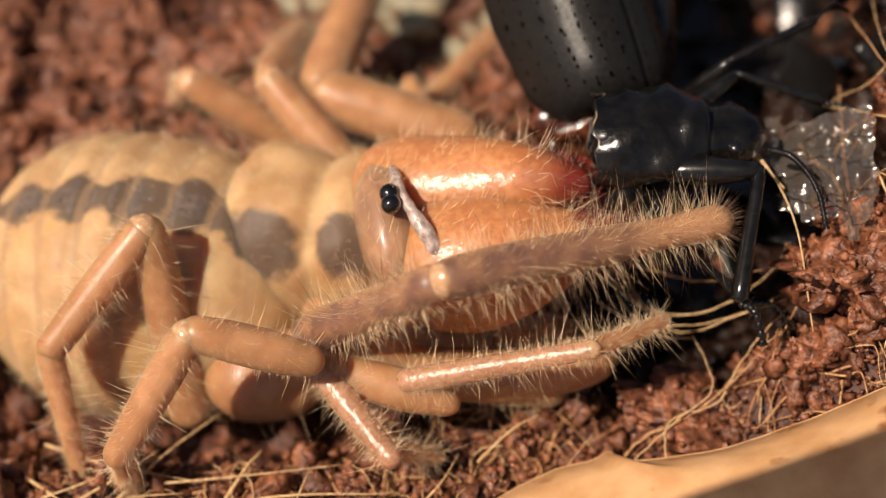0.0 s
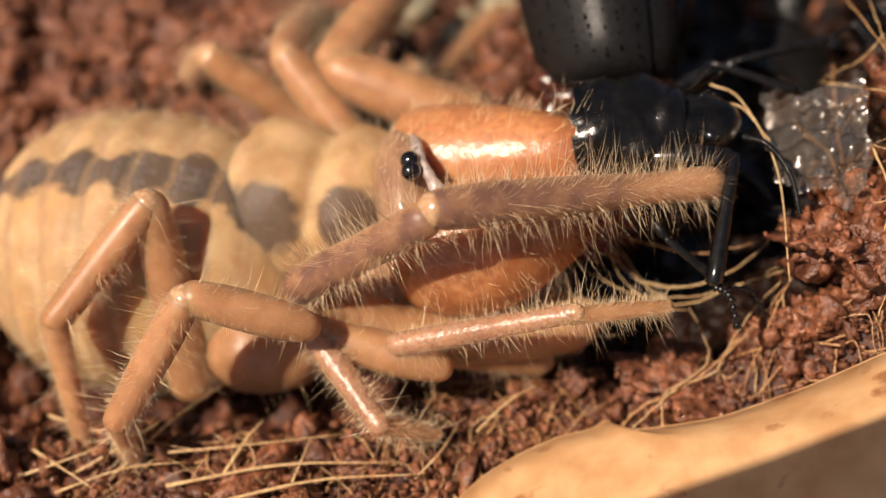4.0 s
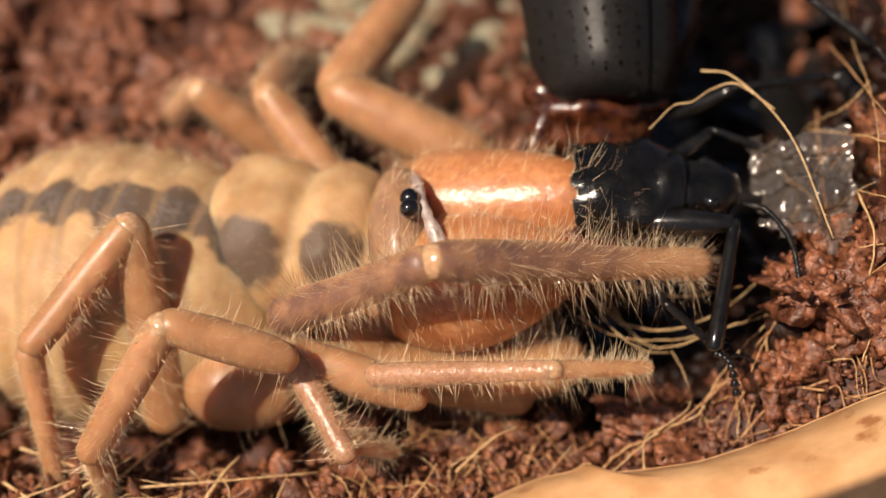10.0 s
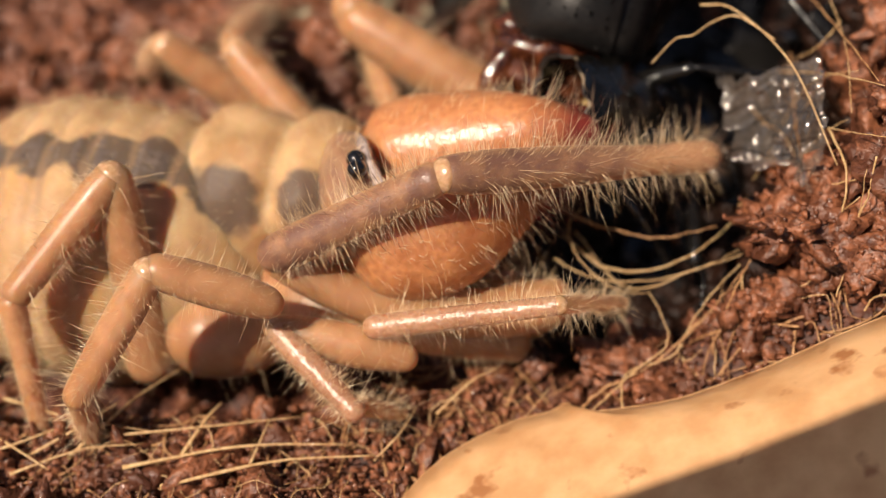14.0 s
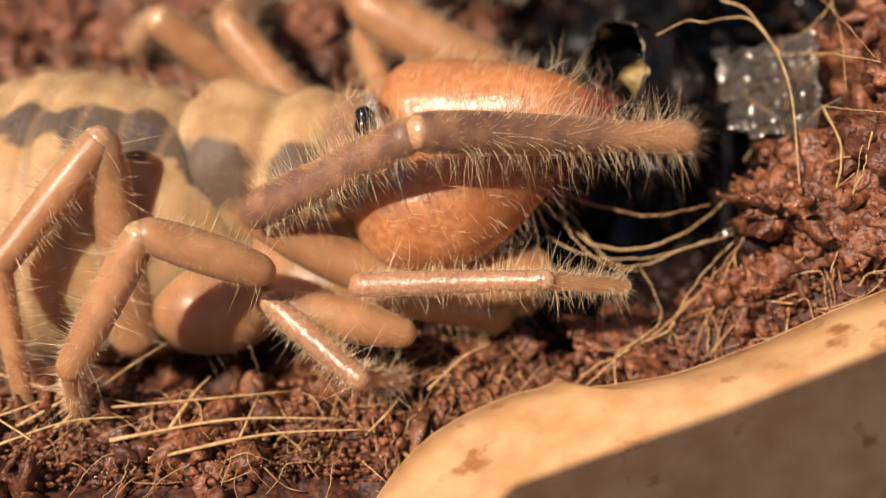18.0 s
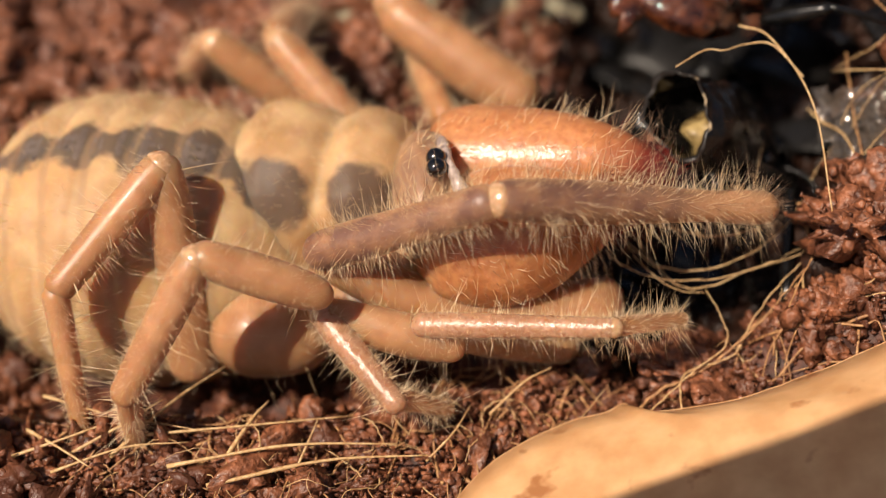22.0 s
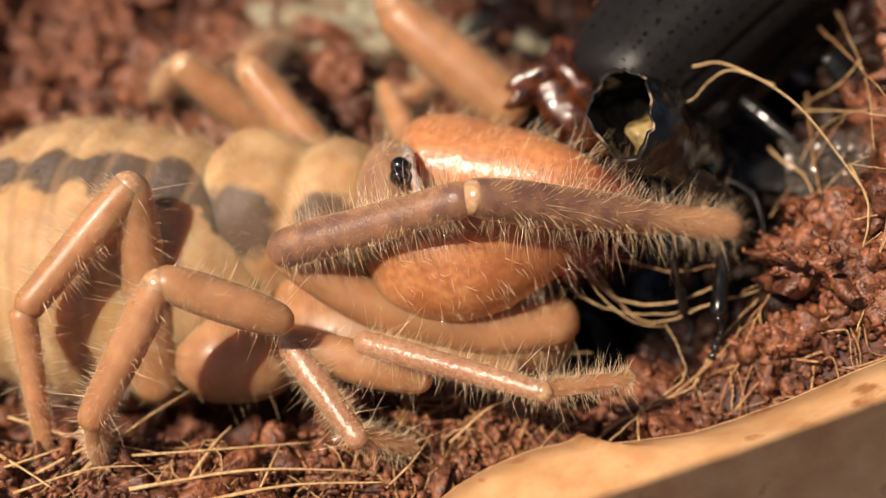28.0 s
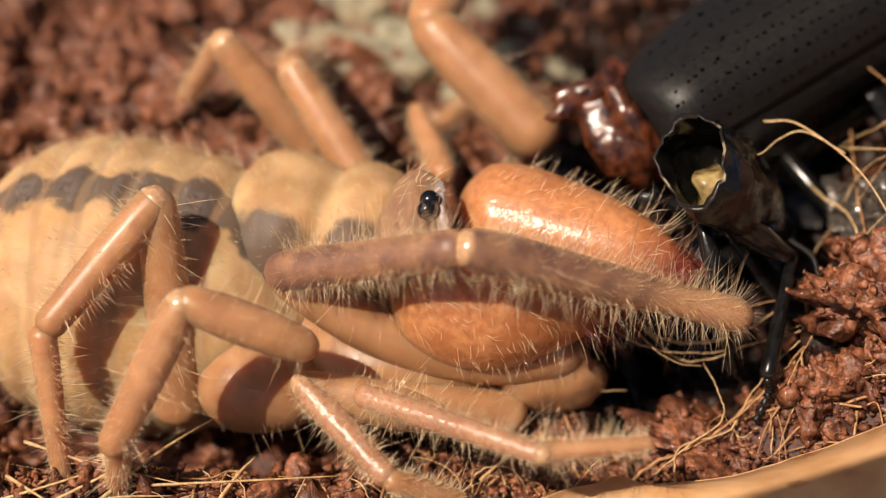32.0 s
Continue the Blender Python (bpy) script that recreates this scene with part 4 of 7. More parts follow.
def elytron(side, name):
    """A domed wing case with rows of pits; side 0 is at the origin's side."""
    nu, nv = 60, 34
    w0 = 6.6
    top = []
    for i in range(nu + 1):
        u = i / nu
        for j in range(nv + 1):
            v = j / nv
            q = v if side == 0 else 1 - v
            width = w0 * min(1.0, 0.9 + 0.5 * u) * (1 - max(0, u - 0.6) ** 2 * 2.0)
            corner = 2.2 * (1 - min(1, q / 0.3)) ** 2
            y = -0.2 + corner * (1 - u) + u * 21
            x = (w0 - width) + width * v if side == 0 else w0 + 0.12 + width * v
            dome = 4.2 * math.sin(math.pi * (0.02 + 0.74 * q)) ** 0.8
            front = min(1.0, u / 0.12)
            z = -3.6 + dome * (0.55 + 0.45 * math.sqrt(max(0, 1 - (1 - front) ** 2)))
            groove = 0.008 * math.cos(2 * math.pi * q * 8) if 0.06 < q < 0.97 else 0
            top.append((x, y, z + groove))
    n = (nu + 1) * (nv + 1)
    low = [(x, y, z - 0.3) for x, y, z in top]
    f = []
    st = nv + 1
    for i in range(nu):
        for j in range(nv):
            a = i * st + j
            f.append((a, a + 1, a + st + 1, a + st)), f.append((n + a, n + a + st, n + a + st + 1, n + a + 1))
        f.append((i * st, (i + 1) * st, n + (i + 1) * st, n + i * st))
        b = i * st + nv
        f.append((b, n + b, n + b + st, b + st))
    for j in range(nv):
        f.append((j, n + j, n + j + 1, j + 1))
    ob = part(name, pitched(folded(Shape().add(top + low, f), side, w0)), SHELL, hindbody, "matt black grooved wing case with rows of pits")
    sh = Shape()
    rr = np.random.default_rng(30 + side)
    for row in range(7):
        v = (row + 0.5) / 8 + 0.06
        for k in range(34):
            i = 3 + k * 1.6
            if i > nu:
                break
            q = v if side == 0 else 1 - v
            a = top[int(i) * st + int(round(q * nv))]
            a = (a[0] + rr.normal(0, 0.05), a[1] + rr.normal(0, 0.12), a[2])
            w = rr.uniform(0.6, 1.1)
            V = [(a[0] + 0.09 * w * math.cos(t), a[1] + 0.15 * w * math.sin(t), a[2] + 0.02) for t in np.linspace(0, 5.24, 6)] + [(a[0], a[1], a[2] + 0.02)]
            sh.add(V, [(t, (t + 1) % 6, 6) for t in range(6)])
    tagged(part("pitting", pitched(folded(sh, side, w0)), PIT, ob), kind="stuff")
    return ob


elytron(0, "wing_case")
elytron(1, "wing_case")
c, sz = [], []
for i in range(30):
    u = i / 29
    c.append((0.6 + 20 * u, 0, 0)), sz.append((4.6 * math.sqrt(max(0.02, 1 - (2 * u - 0.9) ** 2 * 0.8)), 2.4))
s = rings(c, sz, 30)
s.v = [(5.6 + y, x, z - 5.4) for x, y, z in s.v]
part("belly", pitched(s), SHELLGLOSS, hindbody, "glossy black underside")
V, F = clod_shape(np.random.default_rng(8), 1.0, 0.6, 3)
part("torn_flesh", pitched(Shape().add(V * np.array([3.4, 1.6, 1.5]) + np.array([3.6, -0.2, -3.8]), F)), FLESH, hindbody, "wet torn red-brown flesh")
V, F = clod_shape(np.random.default_rng(18), 1.0, 0.7, 3)
part("torn_flesh", pitched(Shape().add(V * np.array([1.2, 1.5, 1.0]) + np.array([1.4, -1.6, -4.2]), F)), FLESH, hindbody)


def beetle_leg(parent, hip, knee, ankle, toe, r0=0.6, seed=1):
    """Thigh, spiny shin and beaded foot."""
    hip, knee, ankle, toe = [Vector(q) for q in (hip, knee, ankle, toe)]
    p = [hip.lerp(knee, t) for t in (0, 0.12, 0.35, 0.6, 0.85, 0.97, 1.0)]
    leg = part("leg", tube(p, [r0 * q for q in (0.5, 0.8, 1.1, 1.05, 0.75, 0.6, 0.25)], 12), LEGBLACK, parent, "glossy black jointed leg")
    p = [knee.lerp(ankle, t) for t in (-0.03, 0.05, 0.4, 0.85, 0.97, 1.0)]
    shin = part("shin", tube(p, [r0 * q for q in (0.3, 0.45, 0.5, 0.62, 0.6, 0.3)], 10), LEGBLACK, leg)
    bend = (ankle + toe) / 2 + Vector((0.2, 0.3, 0.5))
    q, rad = [], []
    path = smooth_path([ankle, bend, toe], 4)
    for i in range(len(path) - 1):
        d = path[i + 1] - path[i]
        q += [path[i], path[i] + d * 0.3, path[i] + d * 0.8]
        rad += [r0 * 0.14, r0 * 0.24, r0 * 0.36]
    part("foot", tube(q, rad, 7), LEGBLACK, leg)
    rr = np.random.default_rng(seed)
    s = Shape()
    for _ in range(26):
        c = knee.lerp(ankle, rr.uniform(0.15, 1.0))
        bristles(s, c, Vector(rr.normal(0, 1, 3)) + (ankle - knee).normalized() * 0.8, rr.uniform(0.45, 0.9), 0.045)
    part("spines", s, LEGBLACK, leg)
    return leg


beetle_leg(hindbody, (8.0, 1.5, -3.5), (11.0, 1.0, -1.0), (16.0, 2.2, -1.2), (18.0, 3.5, -2.5), 0.45, seed=2)
beetle_leg(hindbody, (8.5, 8, 0), (14.0, 7.0, 1.6), (18.5, 3.5, -0.2), (19.6, 1.2, -2.5), 0.45, seed=3)

# fore body: hollow shield, head, legs, beaded antennae; its axis is x, the open end at -x
forebody = thing("beetle_fore_body", 9.7, 5.8, 6.0, "glossy black fore body of a beetle, broken open behind", "beetle")


def shield():
    n, m = 40, 22
    out, inn = [], []
    for i in range(m + 1):
        u = i / m
        x = -2.7 + 5.4 * u
        wide = 2.35 + 0.4 * math.sin(math.pi * min(1, u * 1.1)) - 0.5 * u
        tall = 1.8 + 0.25 * math.sin(math.pi * u) - 0.35 * u
        for k in range(n):
            a = 2 * math.pi * k / n
            ca, sa = math.cos(a), math.sin(a)
            y = wide * math.copysign(abs(ca) ** 0.8, ca)
            z = tall * math.copysign(abs(sa) ** 0.9, sa)
            jag = (0.5 * noise.noise(Vector((ca * 1.2, sa * 1.2, 4.0))) + 0.35 * noise.noise(Vector((ca * 4, sa * 4, 1.0)))) * (1 - u) ** 2
            flange = 0.35 * abs(ca) ** 8
            dent = 1 + 0.2 * noise.noise(Vector((x * 0.6, y * 0.65, z * 0.65 + 3))) + 0.06 * noise.noise(Vector((x * 1.9, y * 1.9, z * 1.9)))
            y, z = y * dent, z * dent
            out.append((x + jag, y * (1 + flange * 0.25), z))
            inn.append((x + jag, y * 0.94, z * 0.93))
    N = len(out)
    f = []
    for i in range(m):
        for k in range(n):
            j = (k + 1) % n
            f.append((i * n + k, i * n + j, (i + 1) * n + j, (i + 1) * n + k))
            f.append((N + i * n + k, N + (i + 1) * n + k, N + (i + 1) * n + j, N + i * n + j))
    for k in range(n):
        j = (k + 1) % n
        f.append((m * n + k, m * n + j, N + m * n + j, N + m * n + k))
    ob = part("thorax_shell", Shape().add(out + inn, f), SHELLGLOSS, forebody, "hollow glossy black thorax shell")
    rim = Shape()
    f = []
    ring_o, ring_i = out[:n], inn[:n]
    rim.add([(x - 0.06, y, z) for x, y, z in ring_o] + [(x - 0.06, y, z) for x, y, z in ring_i] + ring_o + ring_i,
            [(k, n + k, n + (k + 1) % n, (k + 1) % n) for k in range(n)] + [(k, (k + 1) % n, 2 * n + (k + 1) % n, 2 * n + k) for k in range(n)] + [(n + k, 3 * n + k, 3 * n + (k + 1) % n, n + (k + 1) % n) for k in range(n)])
    part("broken_rim", rim, SHELLRIM, ob, "pale broken edge")
    V, F = clod_shape(np.random.default_rng(21), 1.0, 0.5, 3)
    part("pulp", Shape().add(V * np.array([1.4, 1.3, 0.9]) + np.array([0.4, -0.5, -0.6]), F), PULP, ob, "wet pale yellowish pulp")


shield()
c, sz = [], []
for i in range(17):
    u = -math.cos(math.pi * i / 16)
    b = math.sqrt(max(0, 1 - u * u))
    c.append((4.3 + u * 2.3, 0, 0)), sz.append((1.7 * b ** 0.8 + 0.02, 1.25 * b + 0.02))
hs = rings(c, sz, 26)
hs.v = [tuple(Vector((x - 0.9, y, z)) * 1.0 + Vector((0, y, z)) * 0.5 * noise.noise(Vector((x * 0.7, y * 0.7, z * 0.7)))) for x, y, z in hs.v]
headpart = part("head", hs, SHELLGLOSS, forebody, "glossy black crushed beetle head")
for sgn in (-1, 1):
    cc, ss = [], []
    for i in range(9):
        u = -math.cos(math.pi * i / 8)
        b = math.sqrt(max(0, 1 - u * u))
        cc.append((4.0 + u * 0.4, 1.4 * sgn, 0.2)), ss.append((0.4 * b + 0.01, 0.4 * b + 0.01))
    part("eye", rings(cc, ss, 12), EYEBALL, headpart)
    if sgn > 0:
        continue
    p = smooth_path([(5.6, 1.5 * sgn, 0.2), (6.6, 2.6 * sgn, 0.7), (7.6, 4.0 * sgn, 0.0), (8.0, 5.6 * sgn, -1.2)], 9)
    q, rad = [], []
    for i in range(len(p) - 1):
        d = p[i + 1] - p[i]
        q += [p[i], p[i] + d * 0.25, p[i] + d * 0.75]
        rad += [0.09, 0.16, 0.18]
    s = tube(q, rad, 7)
    part("antenna", s, SHELLGLOSS, forebody, "black beaded antenna")
beetle_leg(forebody, (-0.6, -2.0, -0.6), (5.0, -2.9, 0.2), (3.6, -8.8, -2.6), (4.8, -10.0, -4.4), 0.7, seed=4)
beetle_leg(forebody, (-0.4, -1.8, -1.6), (1.6, -5.6, -2.6), (4.6, -7.2, -4.6), (6.6, -7.8, -6.0), 0.42, seed=5)
beetle_leg(forebody, (1.5, 1.8, -0.8), (4.6, 3.6, 0.6), (9.0, 2.6, -0.6), (11.0, 1.0, -1.6), 0.42, seed=6)

# crumpled hind wing on the earth
def film_wing():
    s = Shape()
    n = 64
    verts = []
    a, b, c, d = [Vector(q) for q in ((16.14, 5.51, 9.28), (21.58, 3.08, 12.58), (17.11, -0.51, 8.89), (20.12, -2.85, 9.67))]
    for i in range(n + 1):
        for j in range(n + 1):
            u, v = i / n, j / n
            q = a.lerp(b, u).lerp(c.lerp(d, u), v)
            edge = 1.3 * noise.noise(q * 0.6 + Vector((1, 4, 2))) + 0.5 * noise.noise(q * 1.7)
            q = q + Vector((0.8 * edge, 0.8 * edge, 0))
            fold = 1.1 * noise.noise(Vector((q.x * 0.45, q.y * 0.3, 2))) + 0.5 * noise.noise(Vector((q.x * 1.2, q.y * 0.7, 5))) + 0.16 * noise.noise(Vector((q.x * 3.0, q.y * 2.0, 8)))
            verts.append((q.x - 22, q.y - 14 - 0.4 * fold, q.z + 0.9 * fold - 1.2))
    s.add(verts, [(i * (n + 1) + j, i * (n + 1) + j + 1, (i + 1) * (n + 1) + j + 1, (i + 1) * (n + 1) + j) for i in range(n) for j in range(n)])
    PART["wing"] = w = thing("beetle_wing", 22, 14, 1.2, "crumpled wet translucent beetle wing lying on the earth", "insect wing")
    part("membrane", s, WING, w)
    for k in range(4):
        col = [Vector(verts[i * (n + 1) + min(n, 8 + 14 * k + i // 8)]) + Vector((0, 0, 0.05)) for i in range(0, n + 1, 2)]
        part("vein", tube(col, np.linspace(0.03, 0.015, len(col)), 6), SHELLGLOSS, w)


film_wing()

# ---- chewed remains under the beetle, laid thick to stand in for deep shade ----
def fragment(k, x, y, z, size, turn):
    """A curved shard of black shell."""
    rr = np.random.default_rng(300 + k)
    n = 14
    a0, b0 = rr.uniform(0.7, 1.25), rr.uniform(0.5, 1.0)
    up = []
    for i in range(n + 1):
        for j in range(n + 1):
            u, v = (i / n - 0.5) * 2 * a0, (j / n - 0.5) * 2 * b0
            edge = 1 + 0.16 * noise.noise(Vector((u * 2.1, v * 2.1, k * 3.3)))
            up.append(Vector((math.sin(u * edge), math.sin(v * edge) * 1.3, math.cos(u) * math.cos(v) * 0.8 - 0.8)) * size)
    N = len(up)
    st = n + 1
    low = [q - Vector((0, 0, 0.18)) for q in up]
    f = []
    for i in range(n):
        for j in range(n):
            a = i * st + j
            f += [(a, a + st, a + st + 1, a + 1), (N + a, N + a + 1, N + a + st + 1, N + a + st)]
        f += [(i * st, N + i * st, N + (i + 1) * st, (i + 1) * st), (i * st + n, (i + 1) * st + n, N + (i + 1) * st + n, N + i * st + n)]
        f += [(i, i + 1, N + i + 1, N + i), (n * st + i, N + n * st + i, N + n * st + i + 1, n * st + i + 1)]
    ob = part("shell_fragment", Shape().add(up + low, f), SHELLGLOSS if k % 3 else SHELL)
    ob.matrix_basis = pose(x * MM, y * MM, z * MM, *turn)
    return tagged(ob, "broken shard of glossy black beetle shell, also darkening the pit in place of shade", "shell fragment", "chewed beetle remains")


# shell shards, numerous enough to blacken the pit where shade would lie
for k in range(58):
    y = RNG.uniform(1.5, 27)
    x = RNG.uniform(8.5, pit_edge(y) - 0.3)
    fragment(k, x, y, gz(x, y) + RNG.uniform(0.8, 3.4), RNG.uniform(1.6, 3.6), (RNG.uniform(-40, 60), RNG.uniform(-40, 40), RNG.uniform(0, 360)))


# dark crumbs over the pit floor: part remains, part shade put into colour
def mush_for_shade():
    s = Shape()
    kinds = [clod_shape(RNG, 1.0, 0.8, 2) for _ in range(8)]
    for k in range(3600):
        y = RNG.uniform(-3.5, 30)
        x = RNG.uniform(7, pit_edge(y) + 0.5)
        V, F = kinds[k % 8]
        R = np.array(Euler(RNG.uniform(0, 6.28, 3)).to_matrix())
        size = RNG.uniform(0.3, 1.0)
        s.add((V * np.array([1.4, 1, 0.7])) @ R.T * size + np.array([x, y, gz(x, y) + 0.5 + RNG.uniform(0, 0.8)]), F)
    return tagged(part("remains_and_shade", s, MUSH_SHADE), "wet black-brown chewed beetle crumbs that also stand in for the pit's shade", "remains", kind="stuff")


mush_for_shade()

# ---- roots, straws and pebbles ----
def cord(name, pts, r, mat, label, category, group="", jitter=0.0, steps=6, taper=0.35, seed=0):
    rr = np.random.default_rng(seed)
    p = smooth_path(pts, steps, jitter, rr)
    o = p[0].copy()
    rad = [r * (1 - (1 - taper) * i / (len(p) - 1)) * rr.uniform(0.85, 1.15) for i in range(len(p))]
    ob = part(name, tube([q - o for q in p], rad, 7), mat)
    ob.location = o * MM
    return tagged(ob, label, category, group)


STRAWS = [
    ((-16.8, -10.6, -1.2), (-11.5, -5.7, -0.3), 0.15),
    ((-18.8, -10.4, -1.2), (-14.4, -8.0, -0.2), 0.12),
    ((-11.2, -10.6, -1.2), (-9.3, -7.9, -0.5), 0.17),
    ((-16.5, -9.6, -0.9), (-5.2, -8.7, -0.7), 0.12),
    ((-14.0, -11.2, -1.2), (-3.0, -10.4, -0.8), 0.15),
    ((-20.5, -7.0, -0.8), (-15.0, -9.3, -0.8), 0.12),
    ((-12.0, -12.4, -1.2), (-1.5, -11.2, -0.7), 0.17),
    ((-21.5, -10.5, -1.2), (-16.0, -8.6, -0.6), 0.12),
    ((-19.5, -11.5, -1.2), (-13.0, -10.2, -0.8), 0.11),
    ((-21.0, -9.0, -1.0), (-17.5, -11.6, -1.0), 0.13),
    ((-7.8, -11.4, -1.2), (-6.8, -8.9, -0.6), 0.1),
    ((-1.6, -11.0, -1.2), (0.6, -8.4, -0.3), 0.1),
    ((1.5, -8.6, -0.6), (4.6, -6.8, 0.6), 0.12),
    ((-17.6, -8.2, -0.8), (-12.0, -9.6, -0.8), 0.09)]
for k, (p, q, r) in enumerate(STRAWS):
    p, q = Vector(p) + Vector((0, 0, 0.5)), Vector(q) + Vector((0, 0, 0.7))
    mid = (p + q) / 2 + Vector((0.2, 0.3 * (-1) ** k, 0.35))
    cord("straw", [p, mid, q], r * 0.72, STRAW, "thin pale dry straw lying on the earth", "straw", "straws on the earth", seed=100 + k)
arch = thing("root", 14.2, 11.3, 9.0, "arching pale yellow rootlet snagged on the beetle", "root")
part("main_rootlet", tube(smooth_path([(0, 0, 0), (1.5, -1.2, 0.2), (3.4, -4.9, -0.8), (4.4, -9.7, -3.5)], 8), np.linspace(0.062, 0.04, 25), 8), STRAW, arch)
part("side_rootlet", tube(smooth_path([(-3.3, -3.4, -0.4), (-1.9, -2.5, 0.1), (-1.0, -2.6, 0.25), (0.2, -1.7, 0.1), (1.5, -1.7, 0.2), (3.0, -3.3, -0.4)], 5), np.linspace(0.035, 0.055, 26), 8), STRAW, arch)
cord("root", [(8.4, -8.8, -0.6), (9.6, -7.6, 0.2), (11.6, -7.0, 0.9), (13.6, -6.3, 2.2), (15.6, -4.8, 3.6), (17.6, -3.0, 4.8)], 0.1, ROOTLET, "wavy tan root lying on the earth", "root", jitter=0.05, seed=122)


for k, (pts, r) in enumerate([
    ([(8.0, 2.0, 4.0), (10.0, 0.2, 4.4), (13.0, -1.2, 4.8), (16.0, -1.0, 5.4)], 0.090),
    ([(8.4, 0.6, 3.2), (10.5, -1.6, 3.0), (13.5, -2.3, 3.9), (16.4, -0.6, 4.6), (18.0, 1.6, 5.0)], 0.083),
    ([(9.0, 1.2, 3.0), (11.4, -2.4, 2.4), (14.6, -3.0, 4.2), (17.4, -1.6, 4.4)], 0.068),
    ([(17.4, 0.6, 5.4), (17.8, -1.6, 4.0), (16.4, -3.8, 3.0), (14.2, -5.2, 1.9), (13.6, -6.8, 1.4)], 0.105),
    ([(21.2, 0.8, 10.4), (21.5, -2.5, 10.4), (21.4, -3.7, 8.1), (21.5, -4.4, 6.2)], 0.075),
    ([(20.1, 7.3, 8.7), (21.6, 3.1, 11.9), (23.0, -0.7, 14.3)], 0.075),
    ([(20.9, -4.6, 5.7), (23.0, -4.7, 7.0), (25.7, -4.9, 7.2)], 0.098),
    ([(17.2, -6.2, 3.6), (17.0, -4.2, 4.2), (17.3, -2.0, 4.6)], 0.075),
    ([(18.6, 6.4, 6.8), (20.0, 1.9, 7.8), (19.0, -0.6, 6.0), (17.2, -2.4, 4.8)], 0.075),
    ([(21.3, 11.0, 11.5), (22.0, 4.1, 13.6), (22.7, -0.6, 14.5)], 0.068)]):
    cord("root", pts, r, STRAW if k % 3 else ROOTLET, "thin wavy tan rootlet over the earth", "root", "loose rootlets", jitter=0.03, seed=140 + k)


ROOTS = [
    ([(22.5, -3.2, 12.1), (22.3, -3.9, 10.2), (22.0, -4.2, 8.6), (21.6, -5.8, 6.6)], 0.085, STRAW),
    ([(21.2, 0.8, 10.4), (21.7, -0.9, 11.6), (22.7, -3.1, 13.2), (23.4, -3.6, 13.4)], 0.060, STRAW),
    ([(22.4, 6.3, 12.8), (21.5, 6.3, 11.1), (20.6, 7.4, 9.3), (20.0, 8.0, 8.0)], 0.070, STRAW),
    ([(20.8, 8.9, 8.6), (20.4, 3.8, 8.0), (20.2, 0.9, 7.8), (19.1, -1.4, 6.2), (17.2, -3.7, 5.4), (15.9, -6.0, 4.6)], 0.110, ROOTLET),
    ([(20.7, -3.2, 7.6), (21.4, -3.6, 8.3), (22.1, -4.0, 8.8)], 0.050, STRAW),
    ([(18.4, -2.5, 5.8), (19.1, -2.3, 5.8), (19.7, -2.9, 6.0)], 0.050, STRAW),
    ([(22.1, -7.7, 6.2), (22.7, -6.9, 6.2), (23.7, -6.6, 6.2)], 0.100, STRAW),
    ([(24.2, 20.9, 7.5), (22.3, 9.7, 12.4), (22.3, 5.8, 12.8), (22.2, 3.0, 12.7), (21.9, -0.1, 12.1)], 0.070, STRAW),
    ([(19.9, 4.5, 7.4), (20.7, 5.1, 9.0), (21.6, 4.3, 10.8), (22.6, 2.4, 12.7)], 0.060, STRAW),
    ([(20.2, 3.6, 7.8), (20.9, 4.1, 9.2), (21.6, 4.3, 10.7)], 0.050, STRAW),
    ([(18.3, -0.1, 5.8), (19.9, 0.1, 6.6), (21.3, -2.2, 9.4), (23.3, -3.8, 11.6)], 0.085, STRAW),
    ([(18.3, 2.4, 5.4), (19.1, 3.7, 5.4), (19.7, 4.4, 5.9)], 0.060, STRAW),
    ([(20.2, 1.5, 7.3), (21.2, 1.5, 9.4), (22.0, 0.6, 11.1)], 0.060, STRAW),
    ([(9.2, 0.8, 5.0), (8.5, 0.0, 4.6), (8.8, -1.7, 4.2), (9.9, -3.1, 3.8), (11.0, -3.6, 3.4), (12.3, -3.6, 3.2)], 0.075, STRAW),
    ([(10.7, -9.4, 0.8), (11.1, -7.2, 1.2), (13.4, -6.6, 1.8), (14.5, -5.2, 2.8), (15.8, -3.8, 3.8), (17.6, -2.5, 4.8)], 0.090, STRAW),
    ([(20.9, -6.8, 6.2), (21.9, -4.5, 7.6), (22.1, -3.5, 11.5)], 0.060, STRAW),
    ([(5.9, -8.9, -0.2), (7.3, -7.3, 0.4)], 0.050, STRAW),
    ([(9.2, -8.9, 0.2), (11.1, -7.5, 1.2), (13.1, -6.2, 2.2), (13.0, -4.9, 2.8), (12.4, -3.4, 3.2)], 0.080, STRAW),
    ([(0.9, -9.7, -1.0), (2.3, -7.2, -0.6), (5.2, -5.7, 0.0)], 0.050, ROOTLET),
    ([(5.4, -4.4, 0.4), (6.1, -3.4, 0.6), (8.9, -3.5, 1.2)], 0.060, STRAW),
    ([(7.7, -1.4, 3.6), (9.6, -2.6, 3.4), (12.4, -2.9, 3.4), (14.6, -2.6, 3.8), (17.7, -2.1, 4.6), (20.5, -2.9, 6.9), (22.0, -3.7, 9.9)], 0.080, STRAW),
    ([(15.4, -7.7, 1.6), (15.7, -5.7, 2.6), (16.1, -3.5, 3.6)], 0.060, STRAW)]
